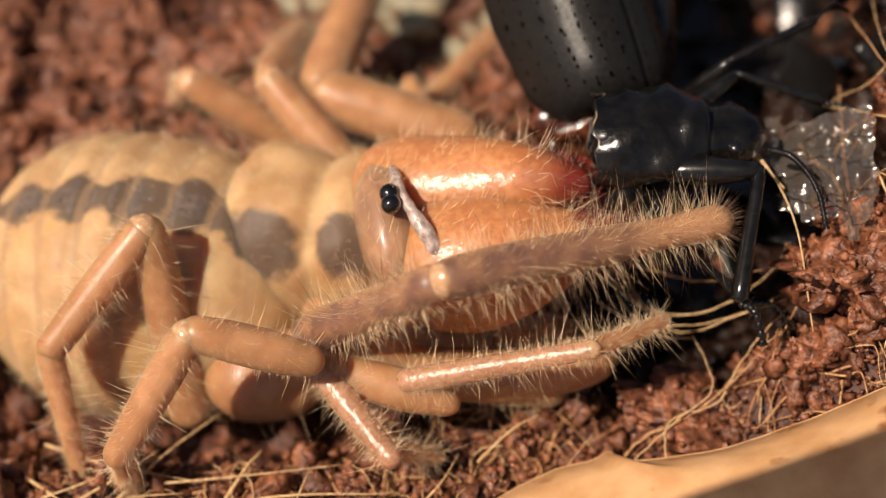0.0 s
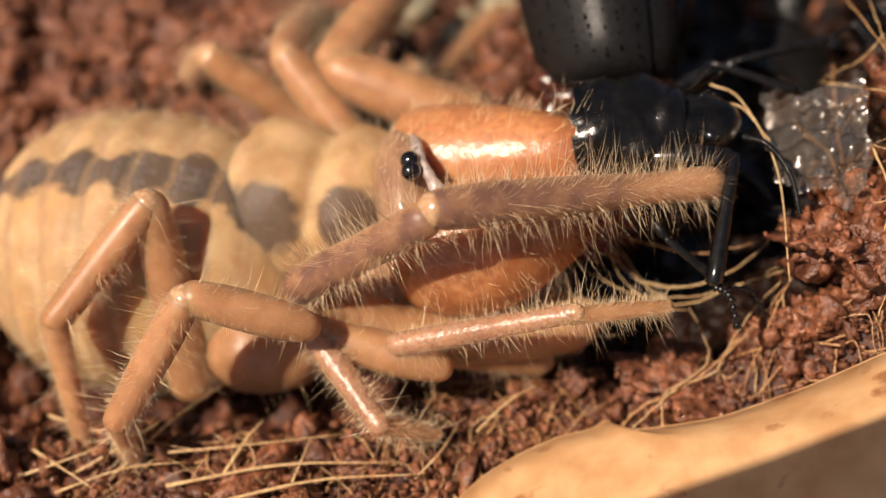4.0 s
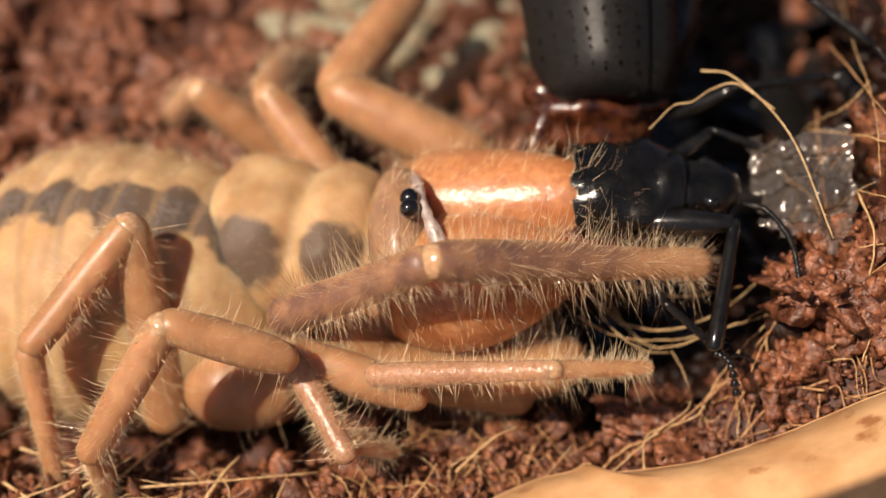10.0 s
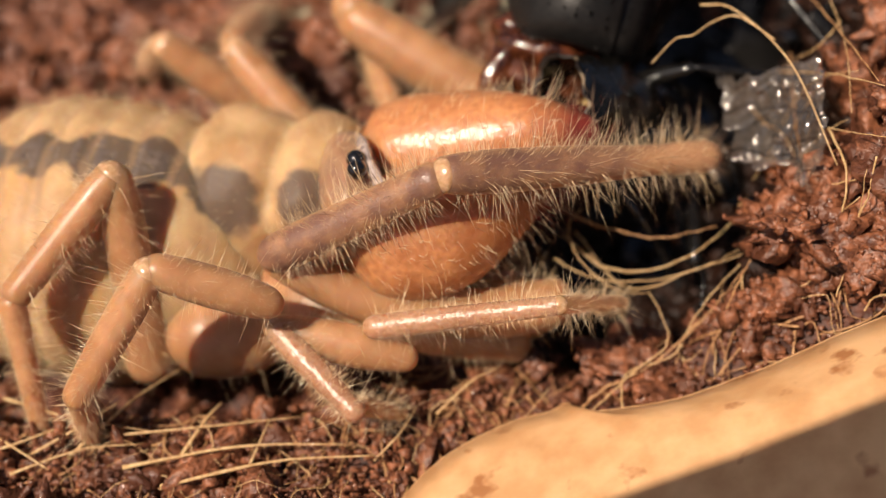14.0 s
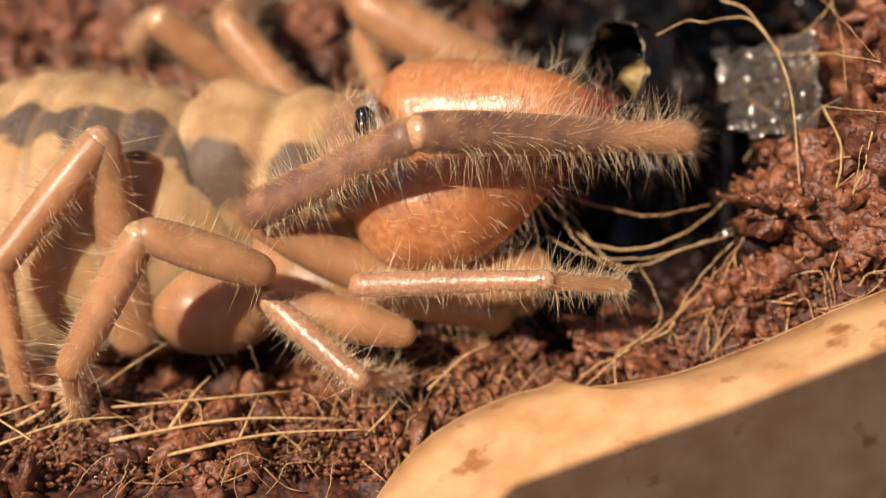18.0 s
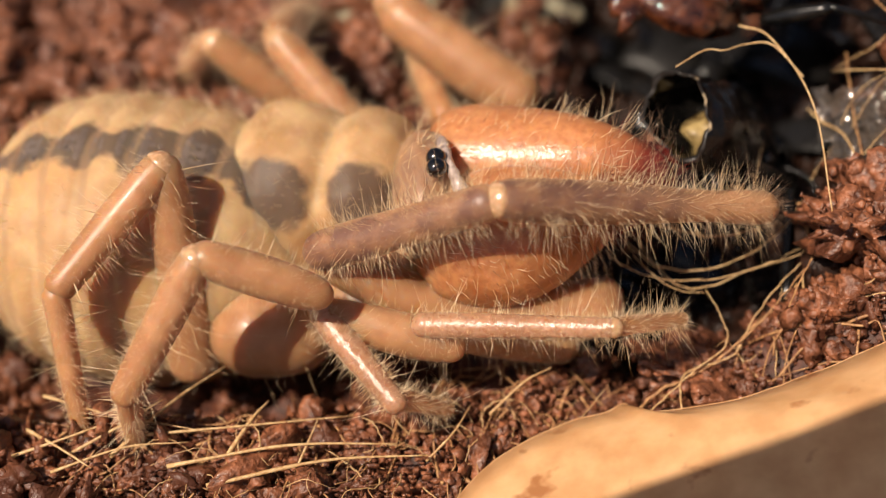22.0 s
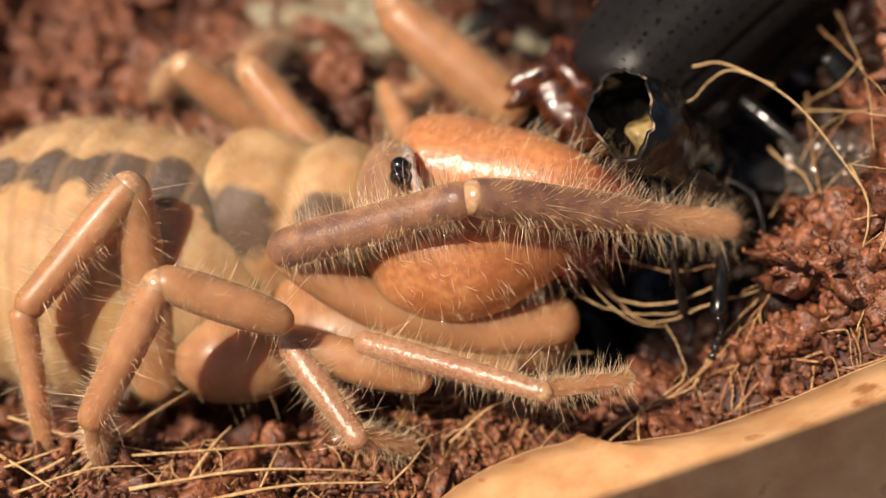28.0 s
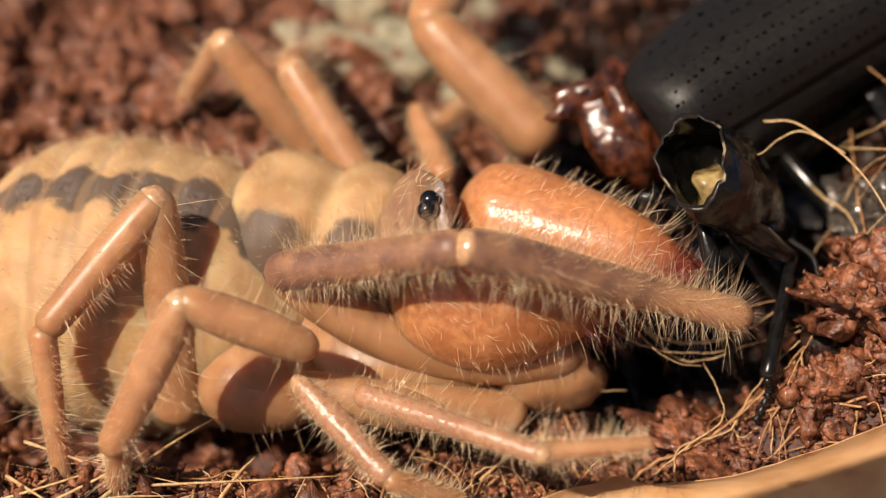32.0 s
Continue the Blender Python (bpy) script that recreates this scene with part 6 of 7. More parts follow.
    walk(PART['second_tibia'], [
        (0, seg((-6.20, -6.27, 4.89), (-2.94, -10.08, 3.28))),
        (1, seg((-6.23, -6.80, 4.35), (-2.85, -10.32, 2.80))),
        (2, seg((-6.67, -6.21, 4.96), (-2.72, -9.76, 3.64))),
        (3, seg((-6.49, -6.27, 4.89), (-3.05, -10.46, 3.02))),
        (6, seg((-6.78, -5.72, 5.47), (-3.65, -9.80, 3.54))),
        (7, seg((-6.84, -5.99, 5.18), (-3.81, -8.99, 3.27))),
        (8, seg((-6.84, -5.83, 5.34), (-3.91, -9.53, 3.43))),
        (9, seg((-6.89, -5.74, 5.44), (-4.31, -9.68, 3.39))),
        (10, seg((-6.66, -5.59, 5.59), (-4.12, -9.57, 3.54))),
        (11, seg((-6.70, -5.43, 5.77), (-4.13, -9.00, 3.66))),
        (12, seg((-6.69, -5.49, 5.71), (-3.98, -9.37, 3.71))),
        (13, seg((-6.66, -6.42, 4.73), (-3.45, -10.18, 3.00))),
        (14, seg((-6.37, -6.69, 4.46), (-2.78, -10.30, 2.90))),
        (17, seg((-6.02, -6.94, 4.20), (-2.13, -10.13, 2.88))),
        (18, seg((-6.14, -6.82, 4.33), (-2.27, -10.12, 3.00))),
        (19, seg((-6.24, -6.63, 4.51), (-2.33, -10.02, 3.20))),
        (20, seg((-6.36, -6.61, 4.54), (-2.92, -10.26, 2.91))),
        (21, seg((-6.56, -6.70, 4.45), (-3.23, -10.05, 2.73))),
        (22, seg((-6.67, -6.31, 4.84), (-3.26, -10.18, 3.03))),
        (23, seg((-6.51, -6.44, 4.71), (-2.81, -10.31, 3.00))),
        (24, seg((-6.59, -6.21, 4.96), (-3.14, -10.43, 2.89))),
        (25, seg((-6.42, -6.21, 4.95), (-3.26, -10.14, 3.00))),
        (28, seg((-6.43, -6.46, 4.69), (-3.16, -10.52, 2.71))),
        (29, seg((-6.45, -6.53, 4.63), (-3.04, -10.57, 2.69))),
        (30, seg((-6.69, -6.57, 4.59), (-3.23, -10.53, 2.78))),
        (31, seg((-6.98, -7.10, 4.03), (-3.18, -10.89, 2.44))),
        (32, seg((-7.14, -6.87, 4.27), (-2.90, -11.02, 2.60)))])
    walk(PART['second_tarsus'], [
        (0, seg((-2.94, -10.08, 3.28), (0.65, -8.12, -0.57))),
        (1, seg((-2.85, -10.32, 2.80), (0.74, -8.34, -1.08))),
        (2, seg((-2.72, -9.76, 3.64), (0.90, -7.87, -0.04))),
        (3, seg((-3.05, -10.46, 3.02), (0.59, -8.95, -0.17))),
        (6, seg((-3.65, -9.80, 3.54), (-0.02, -7.97, 0.03))),
        (7, seg((-3.81, -8.99, 3.27), (-0.20, -6.88, -0.52))),
        (8, seg((-3.91, -9.53, 3.43), (-0.30, -7.42, -0.36))),
        (9, seg((-4.31, -9.68, 3.39), (-0.70, -7.57, -0.38))),
        (10, seg((-4.12, -9.57, 3.54), (-0.52, -7.53, -0.21))),
        (11, seg((-4.13, -9.00, 3.66), (-0.53, -6.89, -0.12))),
        (12, seg((-3.98, -9.37, 3.71), (-0.38, -7.26, -0.07))),
        (13, seg((-3.45, -10.18, 3.00), (0.18, -8.12, -0.76))),
        (14, seg((-2.78, -10.30, 2.90), (0.83, -8.24, -0.84))),
        (17, seg((-2.13, -10.13, 2.88), (1.56, -7.96, -0.85))),
        (18, seg((-2.27, -10.12, 3.00), (1.44, -7.94, -0.74))),
        (19, seg((-2.33, -10.02, 3.20), (1.38, -7.91, -0.50))),
        (20, seg((-2.92, -10.26, 2.91), (0.76, -8.14, -0.81))),
        (21, seg((-3.23, -10.05, 2.73), (0.45, -7.89, -1.01))),
        (22, seg((-3.26, -10.18, 3.03), (0.45, -8.27, -0.42))),
        (23, seg((-2.81, -10.31, 3.00), (0.89, -8.56, -0.29))),
        (24, seg((-3.14, -10.43, 2.89), (0.56, -9.03, 0.02))),
        (25, seg((-3.26, -10.14, 3.00), (0.42, -8.19, -0.49))),
        (28, seg((-3.16, -10.52, 2.71), (0.53, -8.78, -0.56))),
        (29, seg((-3.04, -10.57, 2.69), (0.66, -8.89, -0.51))),
        (30, seg((-3.23, -10.53, 2.78), (0.49, -8.73, -0.57))),
        (31, seg((-3.18, -10.89, 2.44), (0.54, -9.09, -0.92))),
        (32, seg((-2.90, -11.02, 2.60), (0.83, -10.21, 0.39)))])
    walk(PART['third_femur'], [
        (0, seg((-11.59, -7.71, 9.46), (-6.04, -7.67, 7.01))),
        (1, seg((-11.56, -7.75, 9.42), (-6.03, -7.69, 6.98))),
        (2, seg((-11.79, -7.64, 9.54), (-6.15, -7.64, 7.04))),
        (3, seg((-11.81, -7.59, 9.59), (-6.15, -7.61, 7.07))),
        (6, seg((-11.99, -7.71, 9.47), (-6.23, -7.67, 7.01))),
        (7, seg((-11.93, -7.55, 9.63), (-6.20, -7.60, 7.07))),
        (8, seg((-11.93, -7.50, 9.68), (-6.20, -7.57, 7.10))),
        (9, seg((-11.99, -7.59, 9.60), (-6.23, -7.61, 7.07))),
        (10, seg((-11.97, -7.58, 9.61), (-6.22, -7.61, 7.07))),
        (11, seg((-11.94, -7.36, 9.83), (-6.21, -7.50, 7.17))),
        (12, seg((-11.97, -7.40, 9.78), (-6.22, -7.52, 7.15))),
        (13, seg((-11.87, -7.46, 9.72), (-6.18, -7.55, 7.12))),
        (14, seg((-11.66, -7.57, 9.62), (-6.08, -7.60, 7.07))),
        (17, seg((-11.78, -7.51, 9.67), (-6.14, -7.58, 7.09))),
        (18, seg((-11.76, -7.50, 9.68), (-6.13, -7.57, 7.10))),
        (19, seg((-11.72, -7.57, 9.62), (-6.11, -7.60, 7.07))),
        (20, seg((-11.71, -7.54, 9.64), (-6.11, -7.59, 7.08))),
        (21, seg((-11.72, -7.52, 9.65), (-6.11, -7.58, 7.09))),
        (22, seg((-11.86, -7.51, 9.66), (-6.18, -7.58, 7.09))),
        (23, seg((-11.62, -7.71, 9.46), (-6.06, -7.67, 7.01))),
        (24, seg((-11.81, -7.57, 9.61), (-6.15, -7.60, 7.07))),
        (25, seg((-11.76, -7.53, 9.64), (-6.13, -7.59, 7.08))),
        (28, seg((-12.02, -7.48, 9.70), (-6.24, -7.56, 7.11))),
        (29, seg((-11.95, -7.42, 9.76), (-6.21, -7.53, 7.14))),
        (30, seg((-12.20, -7.29, 9.89), (-6.33, -7.48, 7.21))),
        (31, seg((-12.37, -7.33, 9.86), (-6.42, -7.49, 7.19))),
        (32, seg((-12.33, -7.34, 9.84), (-6.40, -7.49, 7.18)))])
    walk(PART['third_tibia'], [
        (0, seg((-11.59, -7.71, 9.46), (-15.53, -10.35, 3.66))),
        (1, seg((-11.56, -7.75, 9.42), (-15.49, -10.43, 3.58))),
        (2, seg((-11.79, -7.64, 9.54), (-15.59, -10.33, 3.68))),
        (3, seg((-11.81, -7.59, 9.59), (-15.70, -10.36, 3.64))),
        (6, seg((-11.99, -7.71, 9.47), (-15.75, -10.24, 3.77))),
        (7, seg((-11.93, -7.55, 9.63), (-15.67, -10.14, 3.87))),
        (8, seg((-11.93, -7.50, 9.68), (-15.66, -10.10, 3.91))),
        (9, seg((-11.99, -7.59, 9.60), (-15.74, -10.18, 3.84))),
        (10, seg((-11.97, -7.58, 9.61), (-15.71, -10.22, 3.79))),
        (11, seg((-11.94, -7.36, 9.83), (-15.67, -10.02, 4.00))),
        (12, seg((-11.97, -7.40, 9.78), (-15.70, -10.07, 3.94))),
        (13, seg((-11.87, -7.46, 9.72), (-15.70, -10.18, 3.83))),
        (14, seg((-11.66, -7.57, 9.62), (-15.60, -10.25, 3.76))),
        (17, seg((-11.78, -7.51, 9.67), (-15.43, -10.32, 3.69))),
        (18, seg((-11.76, -7.50, 9.68), (-15.35, -10.30, 3.71))),
        (19, seg((-11.72, -7.57, 9.62), (-15.37, -10.36, 3.65))),
        (20, seg((-11.71, -7.54, 9.64), (-15.33, -10.34, 3.67))),
        (21, seg((-11.72, -7.52, 9.65), (-15.34, -10.31, 3.70))),
        (22, seg((-11.86, -7.51, 9.66), (-15.45, -10.28, 3.73))),
        (23, seg((-11.62, -7.71, 9.46), (-15.27, -10.41, 3.59))),
        (24, seg((-11.81, -7.57, 9.61), (-15.32, -10.31, 3.70))),
        (25, seg((-11.76, -7.53, 9.64), (-15.30, -10.31, 3.70))),
        (28, seg((-12.02, -7.48, 9.70), (-15.28, -10.29, 3.72))),
        (29, seg((-11.95, -7.42, 9.76), (-15.19, -10.25, 3.77))),
        (30, seg((-12.20, -7.29, 9.89), (-15.31, -10.16, 3.86))),
        (31, seg((-12.37, -7.33, 9.86), (-15.36, -10.20, 3.81))),
        (32, seg((-12.33, -7.34, 9.84), (-15.25, -10.13, 3.88)))])
    walk(PART['third_tarsus'], [
        (0, seg((-15.53, -10.35, 3.66), (-15.80, -9.14, -1.80))),
        (1, seg((-15.49, -10.43, 3.58), (-15.80, -9.14, -1.80))),
        (2, seg((-15.59, -10.33, 3.68), (-15.80, -9.14, -1.80))),
        (3, seg((-15.70, -10.36, 3.64), (-15.80, -9.14, -1.80))),
        (6, seg((-15.75, -10.24, 3.77), (-15.80, -9.14, -1.80))),
        (7, seg((-15.67, -10.14, 3.87), (-15.80, -9.14, -1.80))),
        (8, seg((-15.66, -10.10, 3.91), (-15.80, -9.14, -1.80))),
        (9, seg((-15.74, -10.18, 3.84), (-15.80, -9.14, -1.80))),
        (10, seg((-15.71, -10.22, 3.79), (-15.80, -9.14, -1.80))),
        (11, seg((-15.67, -10.02, 4.00), (-15.80, -9.14, -1.80))),
        (12, seg((-15.70, -10.07, 3.94), (-15.80, -9.14, -1.80))),
        (13, seg((-15.70, -10.18, 3.83), (-15.80, -9.14, -1.80))),
        (14, seg((-15.60, -10.25, 3.76), (-15.80, -9.14, -1.80))),
        (17, seg((-15.43, -10.32, 3.69), (-15.80, -9.14, -1.80))),
        (18, seg((-15.35, -10.30, 3.71), (-15.80, -9.14, -1.80))),
        (19, seg((-15.37, -10.36, 3.65), (-15.80, -9.14, -1.80))),
        (20, seg((-15.33, -10.34, 3.67), (-15.80, -9.14, -1.80))),
        (21, seg((-15.34, -10.31, 3.70), (-15.80, -9.14, -1.80))),
        (22, seg((-15.45, -10.28, 3.73), (-15.80, -9.14, -1.80))),
        (23, seg((-15.27, -10.41, 3.59), (-15.80, -9.14, -1.80))),
        (24, seg((-15.32, -10.31, 3.70), (-15.80, -9.14, -1.80))),
        (25, seg((-15.30, -10.31, 3.70), (-15.80, -9.14, -1.80))),
        (28, seg((-15.28, -10.29, 3.72), (-15.80, -9.14, -1.80))),
        (29, seg((-15.19, -10.25, 3.77), (-15.80, -9.14, -1.80))),
        (30, seg((-15.31, -10.16, 3.86), (-15.80, -9.14, -1.80))),
        (31, seg((-15.36, -10.20, 3.81), (-15.80, -9.14, -1.80))),
        (32, seg((-15.25, -10.13, 3.88), (-15.80, -9.14, -1.80)))])
    walk(PART['hind_tibia'], [
        (0, seg((-14.38, -1.19, 9.65), (-19.39, -5.39, 5.25))),
        (1, seg((-14.48, -1.32, 9.52), (-19.42, -5.43, 5.21))),
        (2, seg((-14.37, -1.36, 9.47), (-19.39, -5.44, 5.20))),
        (3, seg((-14.36, -1.33, 9.52), (-19.39, -5.43, 5.21))),
        (6, seg((-14.52, -1.30, 9.55), (-19.43, -5.42, 5.22))),
        (7, seg((-14.34, -1.07, 9.77), (-19.38, -5.36, 5.29))),
        (8, seg((-14.38, -1.02, 9.83), (-19.39, -5.34, 5.31))),
        (9, seg((-14.58, -1.12, 9.73), (-19.44, -5.37, 5.28))),
        (10, seg((-14.38, -1.12, 9.73), (-19.39, -5.37, 5.28))),
        (11, seg((-14.30, -1.00, 9.86), (-19.37, -5.33, 5.31))),
        (12, seg((-14.33, -0.85, 10.00), (-19.38, -5.28, 5.36))),
        (13, seg((-14.16, -0.95, 9.90), (-19.32, -5.31, 5.33))),
        (14, seg((-14.17, -1.10, 9.75), (-19.32, -5.36, 5.29))),
        (17, seg((-14.32, -1.00, 9.84), (-19.37, -5.34, 5.31))),
        (18, seg((-14.33, -0.99, 9.86), (-19.38, -5.33, 5.32))),
        (19, seg((-14.61, -1.17, 9.66), (-19.45, -5.38, 5.25))),
        (20, seg((-14.04, -1.20, 9.63), (-19.29, -5.39, 5.24))),
        (21, seg((-14.10, -1.11, 9.74), (-19.30, -5.37, 5.28))),
        (22, seg((-14.12, -1.12, 9.73), (-19.31, -5.37, 5.28))),
        (23, seg((-14.08, -1.33, 9.52), (-19.29, -5.43, 5.21))),
        (24, seg((-14.02, -1.19, 9.65), (-19.28, -5.39, 5.25))),
        (25, seg((-14.00, -1.11, 9.74), (-19.27, -5.37, 5.28))),
        (28, seg((-14.14, -0.92, 9.94), (-19.31, -5.30, 5.34))),
        (29, seg((-14.14, -0.88, 9.97), (-19.31, -5.29, 5.35))),
        (30, seg((-14.28, -0.71, 10.14), (-19.36, -5.25, 5.40))),
        (31, seg((-14.33, -0.76, 10.11), (-19.38, -5.26, 5.39))),
        (32, seg((-14.30, -0.74, 10.13), (-19.37, -5.25, 5.39)))])
    walk(PART['hind_femur'], [
        (0, seg((-14.38, -1.19, 9.65), (-13.30, -4.61, -2.37))),
        (1, seg((-14.48, -1.32, 9.52), (-13.30, -4.61, -2.37))),
        (2, seg((-14.37, -1.36, 9.47), (-13.30, -4.61, -2.37))),
        (3, seg((-14.36, -1.33, 9.52), (-13.30, -4.61, -2.37))),
        (6, seg((-14.52, -1.30, 9.55), (-13.30, -4.61, -2.37))),
        (7, seg((-14.34, -1.07, 9.77), (-13.30, -4.61, -2.37))),
        (8, seg((-14.38, -1.02, 9.83), (-13.30, -4.61, -2.37))),
        (9, seg((-14.58, -1.12, 9.73), (-13.30, -4.61, -2.37))),
        (10, seg((-14.38, -1.12, 9.73), (-13.30, -4.61, -2.37))),
        (11, seg((-14.30, -1.00, 9.86), (-13.30, -4.61, -2.37))),
        (12, seg((-14.33, -0.85, 10.00), (-13.30, -4.61, -2.37))),
        (13, seg((-14.16, -0.95, 9.90), (-13.30, -4.61, -2.37))),
        (14, seg((-14.17, -1.10, 9.75), (-13.30, -4.61, -2.37))),
        (17, seg((-14.32, -1.00, 9.84), (-13.30, -4.61, -2.37))),
        (18, seg((-14.33, -0.99, 9.86), (-13.30, -4.61, -2.37))),
        (19, seg((-14.61, -1.17, 9.66), (-13.30, -4.61, -2.37))),
        (20, seg((-14.04, -1.20, 9.63), (-13.30, -4.61, -2.37))),
        (21, seg((-14.10, -1.11, 9.74), (-13.30, -4.61, -2.37))),
        (22, seg((-14.12, -1.12, 9.73), (-13.30, -4.61, -2.37))),
        (23, seg((-14.08, -1.33, 9.52), (-13.30, -4.61, -2.37))),
        (24, seg((-14.02, -1.19, 9.65), (-13.30, -4.61, -2.37))),
        (25, seg((-14.00, -1.11, 9.74), (-13.30, -4.61, -2.37))),
        (28, seg((-14.14, -0.92, 9.94), (-13.30, -4.61, -2.37))),
        (29, seg((-14.14, -0.88, 9.97), (-13.30, -4.61, -2.37))),
        (30, seg((-14.28, -0.71, 10.14), (-13.30, -4.61, -2.37))),
        (31, seg((-14.33, -0.76, 10.11), (-13.30, -4.61, -2.37))),
        (32, seg((-14.30, -0.74, 10.13), (-13.30, -4.61, -2.37)))])
    walk(PART['hind_tarsus'], [
        (0, seg((-19.39, -5.39, 5.25), (-18.40, -9.00, -1.80))),
        (1, seg((-19.42, -5.43, 5.21), (-18.40, -9.00, -1.80))),
        (2, seg((-19.39, -5.44, 5.20), (-18.40, -9.00, -1.80))),
        (3, seg((-19.39, -5.43, 5.21), (-18.40, -9.00, -1.80))),
        (6, seg((-19.43, -5.42, 5.22), (-18.40, -9.00, -1.80))),
        (7, seg((-19.38, -5.36, 5.29), (-18.40, -9.00, -1.80))),
        (8, seg((-19.39, -5.34, 5.31), (-18.40, -9.00, -1.80))),
        (9, seg((-19.44, -5.37, 5.28), (-18.40, -9.00, -1.80))),
        (10, seg((-19.39, -5.37, 5.28), (-18.40, -9.00, -1.80))),
        (11, seg((-19.37, -5.33, 5.31), (-18.40, -9.00, -1.80))),
        (12, seg((-19.38, -5.28, 5.36), (-18.40, -9.00, -1.80))),
        (13, seg((-19.32, -5.31, 5.33), (-18.40, -9.00, -1.80))),
        (14, seg((-19.32, -5.36, 5.29), (-18.40, -9.00, -1.80))),
        (17, seg((-19.37, -5.34, 5.31), (-18.40, -9.00, -1.80))),
        (18, seg((-19.38, -5.33, 5.32), (-18.40, -9.00, -1.80))),
        (19, seg((-19.45, -5.38, 5.25), (-18.40, -9.00, -1.80))),
        (20, seg((-19.29, -5.39, 5.24), (-18.40, -9.00, -1.80))),
        (21, seg((-19.30, -5.37, 5.28), (-18.40, -9.00, -1.80))),
        (22, seg((-19.31, -5.37, 5.28), (-18.40, -9.00, -1.80))),
        (23, seg((-19.29, -5.43, 5.21), (-18.40, -9.00, -1.80))),
        (24, seg((-19.28, -5.39, 5.25), (-18.40, -9.00, -1.80))),
        (25, seg((-19.27, -5.37, 5.28), (-18.40, -9.00, -1.80))),
        (28, seg((-19.31, -5.30, 5.34), (-18.40, -9.00, -1.80))),
        (29, seg((-19.31, -5.29, 5.35), (-18.40, -9.00, -1.80))),
        (30, seg((-19.36, -5.25, 5.40), (-18.40, -9.00, -1.80))),
        (31, seg((-19.38, -5.26, 5.39), (-18.40, -9.00, -1.80))),
        (32, seg((-19.37, -5.25, 5.39), (-18.40, -9.00, -1.80)))])
    walk(PART['far_hind_femur'], [
        (0, seg((-14.17, 11.83, 7.40), (-7.54, 11.23, 1.97))),
        (1, seg((-14.03, 11.79, 7.35), (-7.51, 11.22, 1.96))),
        (2, seg((-13.74, 11.74, 7.30), (-7.42, 11.20, 1.94))),
        (3, seg((-13.48, 11.96, 7.53), (-7.34, 11.26, 2.01))),
        (6, seg((-12.74, 11.96, 7.53), (-7.13, 11.26, 2.00))),
        (7, seg((-13.05, 11.81, 7.36), (-7.22, 11.22, 1.96))),
        (8, seg((-13.03, 11.80, 7.36), (-7.21, 11.22, 1.96))),
        (9, seg((-13.20, 11.73, 7.29), (-7.27, 11.20, 1.94))),
        (10, seg((-12.83, 11.99, 7.56), (-7.15, 11.27, 2.03))),
        (11, seg((-13.03, 11.88, 7.45), (-7.21, 11.24, 1.98))),
        (12, seg((-13.12, 11.99, 7.56), (-7.23, 11.27, 2.03))),
        (13, seg((-13.06, 12.11, 7.68), (-7.22, 11.30, 2.06))),
        (14, seg((-13.54, 11.94, 7.50), (-7.36, 11.26, 2.00))),
        (17, seg((-13.29, 12.05, 7.62), (-7.29, 11.29, 2.04))),
        (18, seg((-13.14, 11.97, 7.55), (-7.24, 11.27, 2.01))),
        (19, seg((-13.00, 12.03, 7.60), (-7.20, 11.28, 2.04))),
        (20, seg((-13.06, 11.97, 7.54), (-7.22, 11.26, 2.01))),
        (21, seg((-13.14, 11.95, 7.51), (-7.24, 11.26, 2.00))),
        (22, seg((-13.18, 11.88, 7.45), (-7.25, 11.24, 1.98))),
        (23, seg((-13.40, 12.11, 7.69), (-7.32, 11.32, 2.06))),
        (24, seg((-13.19, 11.97, 7.54), (-7.25, 11.27, 2.01))),
        (25, seg((-13.26, 11.95, 7.51), (-7.28, 11.26, 2.00))),
        (28, seg((-13.33, 12.09, 7.65), (-7.30, 11.30, 2.05))),
        (29, seg((-13.17, 12.11, 7.68), (-7.25, 11.30, 2.06))),
        (30, seg((-13.09, 12.35, 7.93), (-7.22, 11.38, 2.13))),
        (31, seg((-12.99, 12.51, 8.10), (-7.20, 11.43, 2.19))),
        (32, seg((-12.74, 13.66, 9.29), (-7.13, 11.78, 2.54)))])
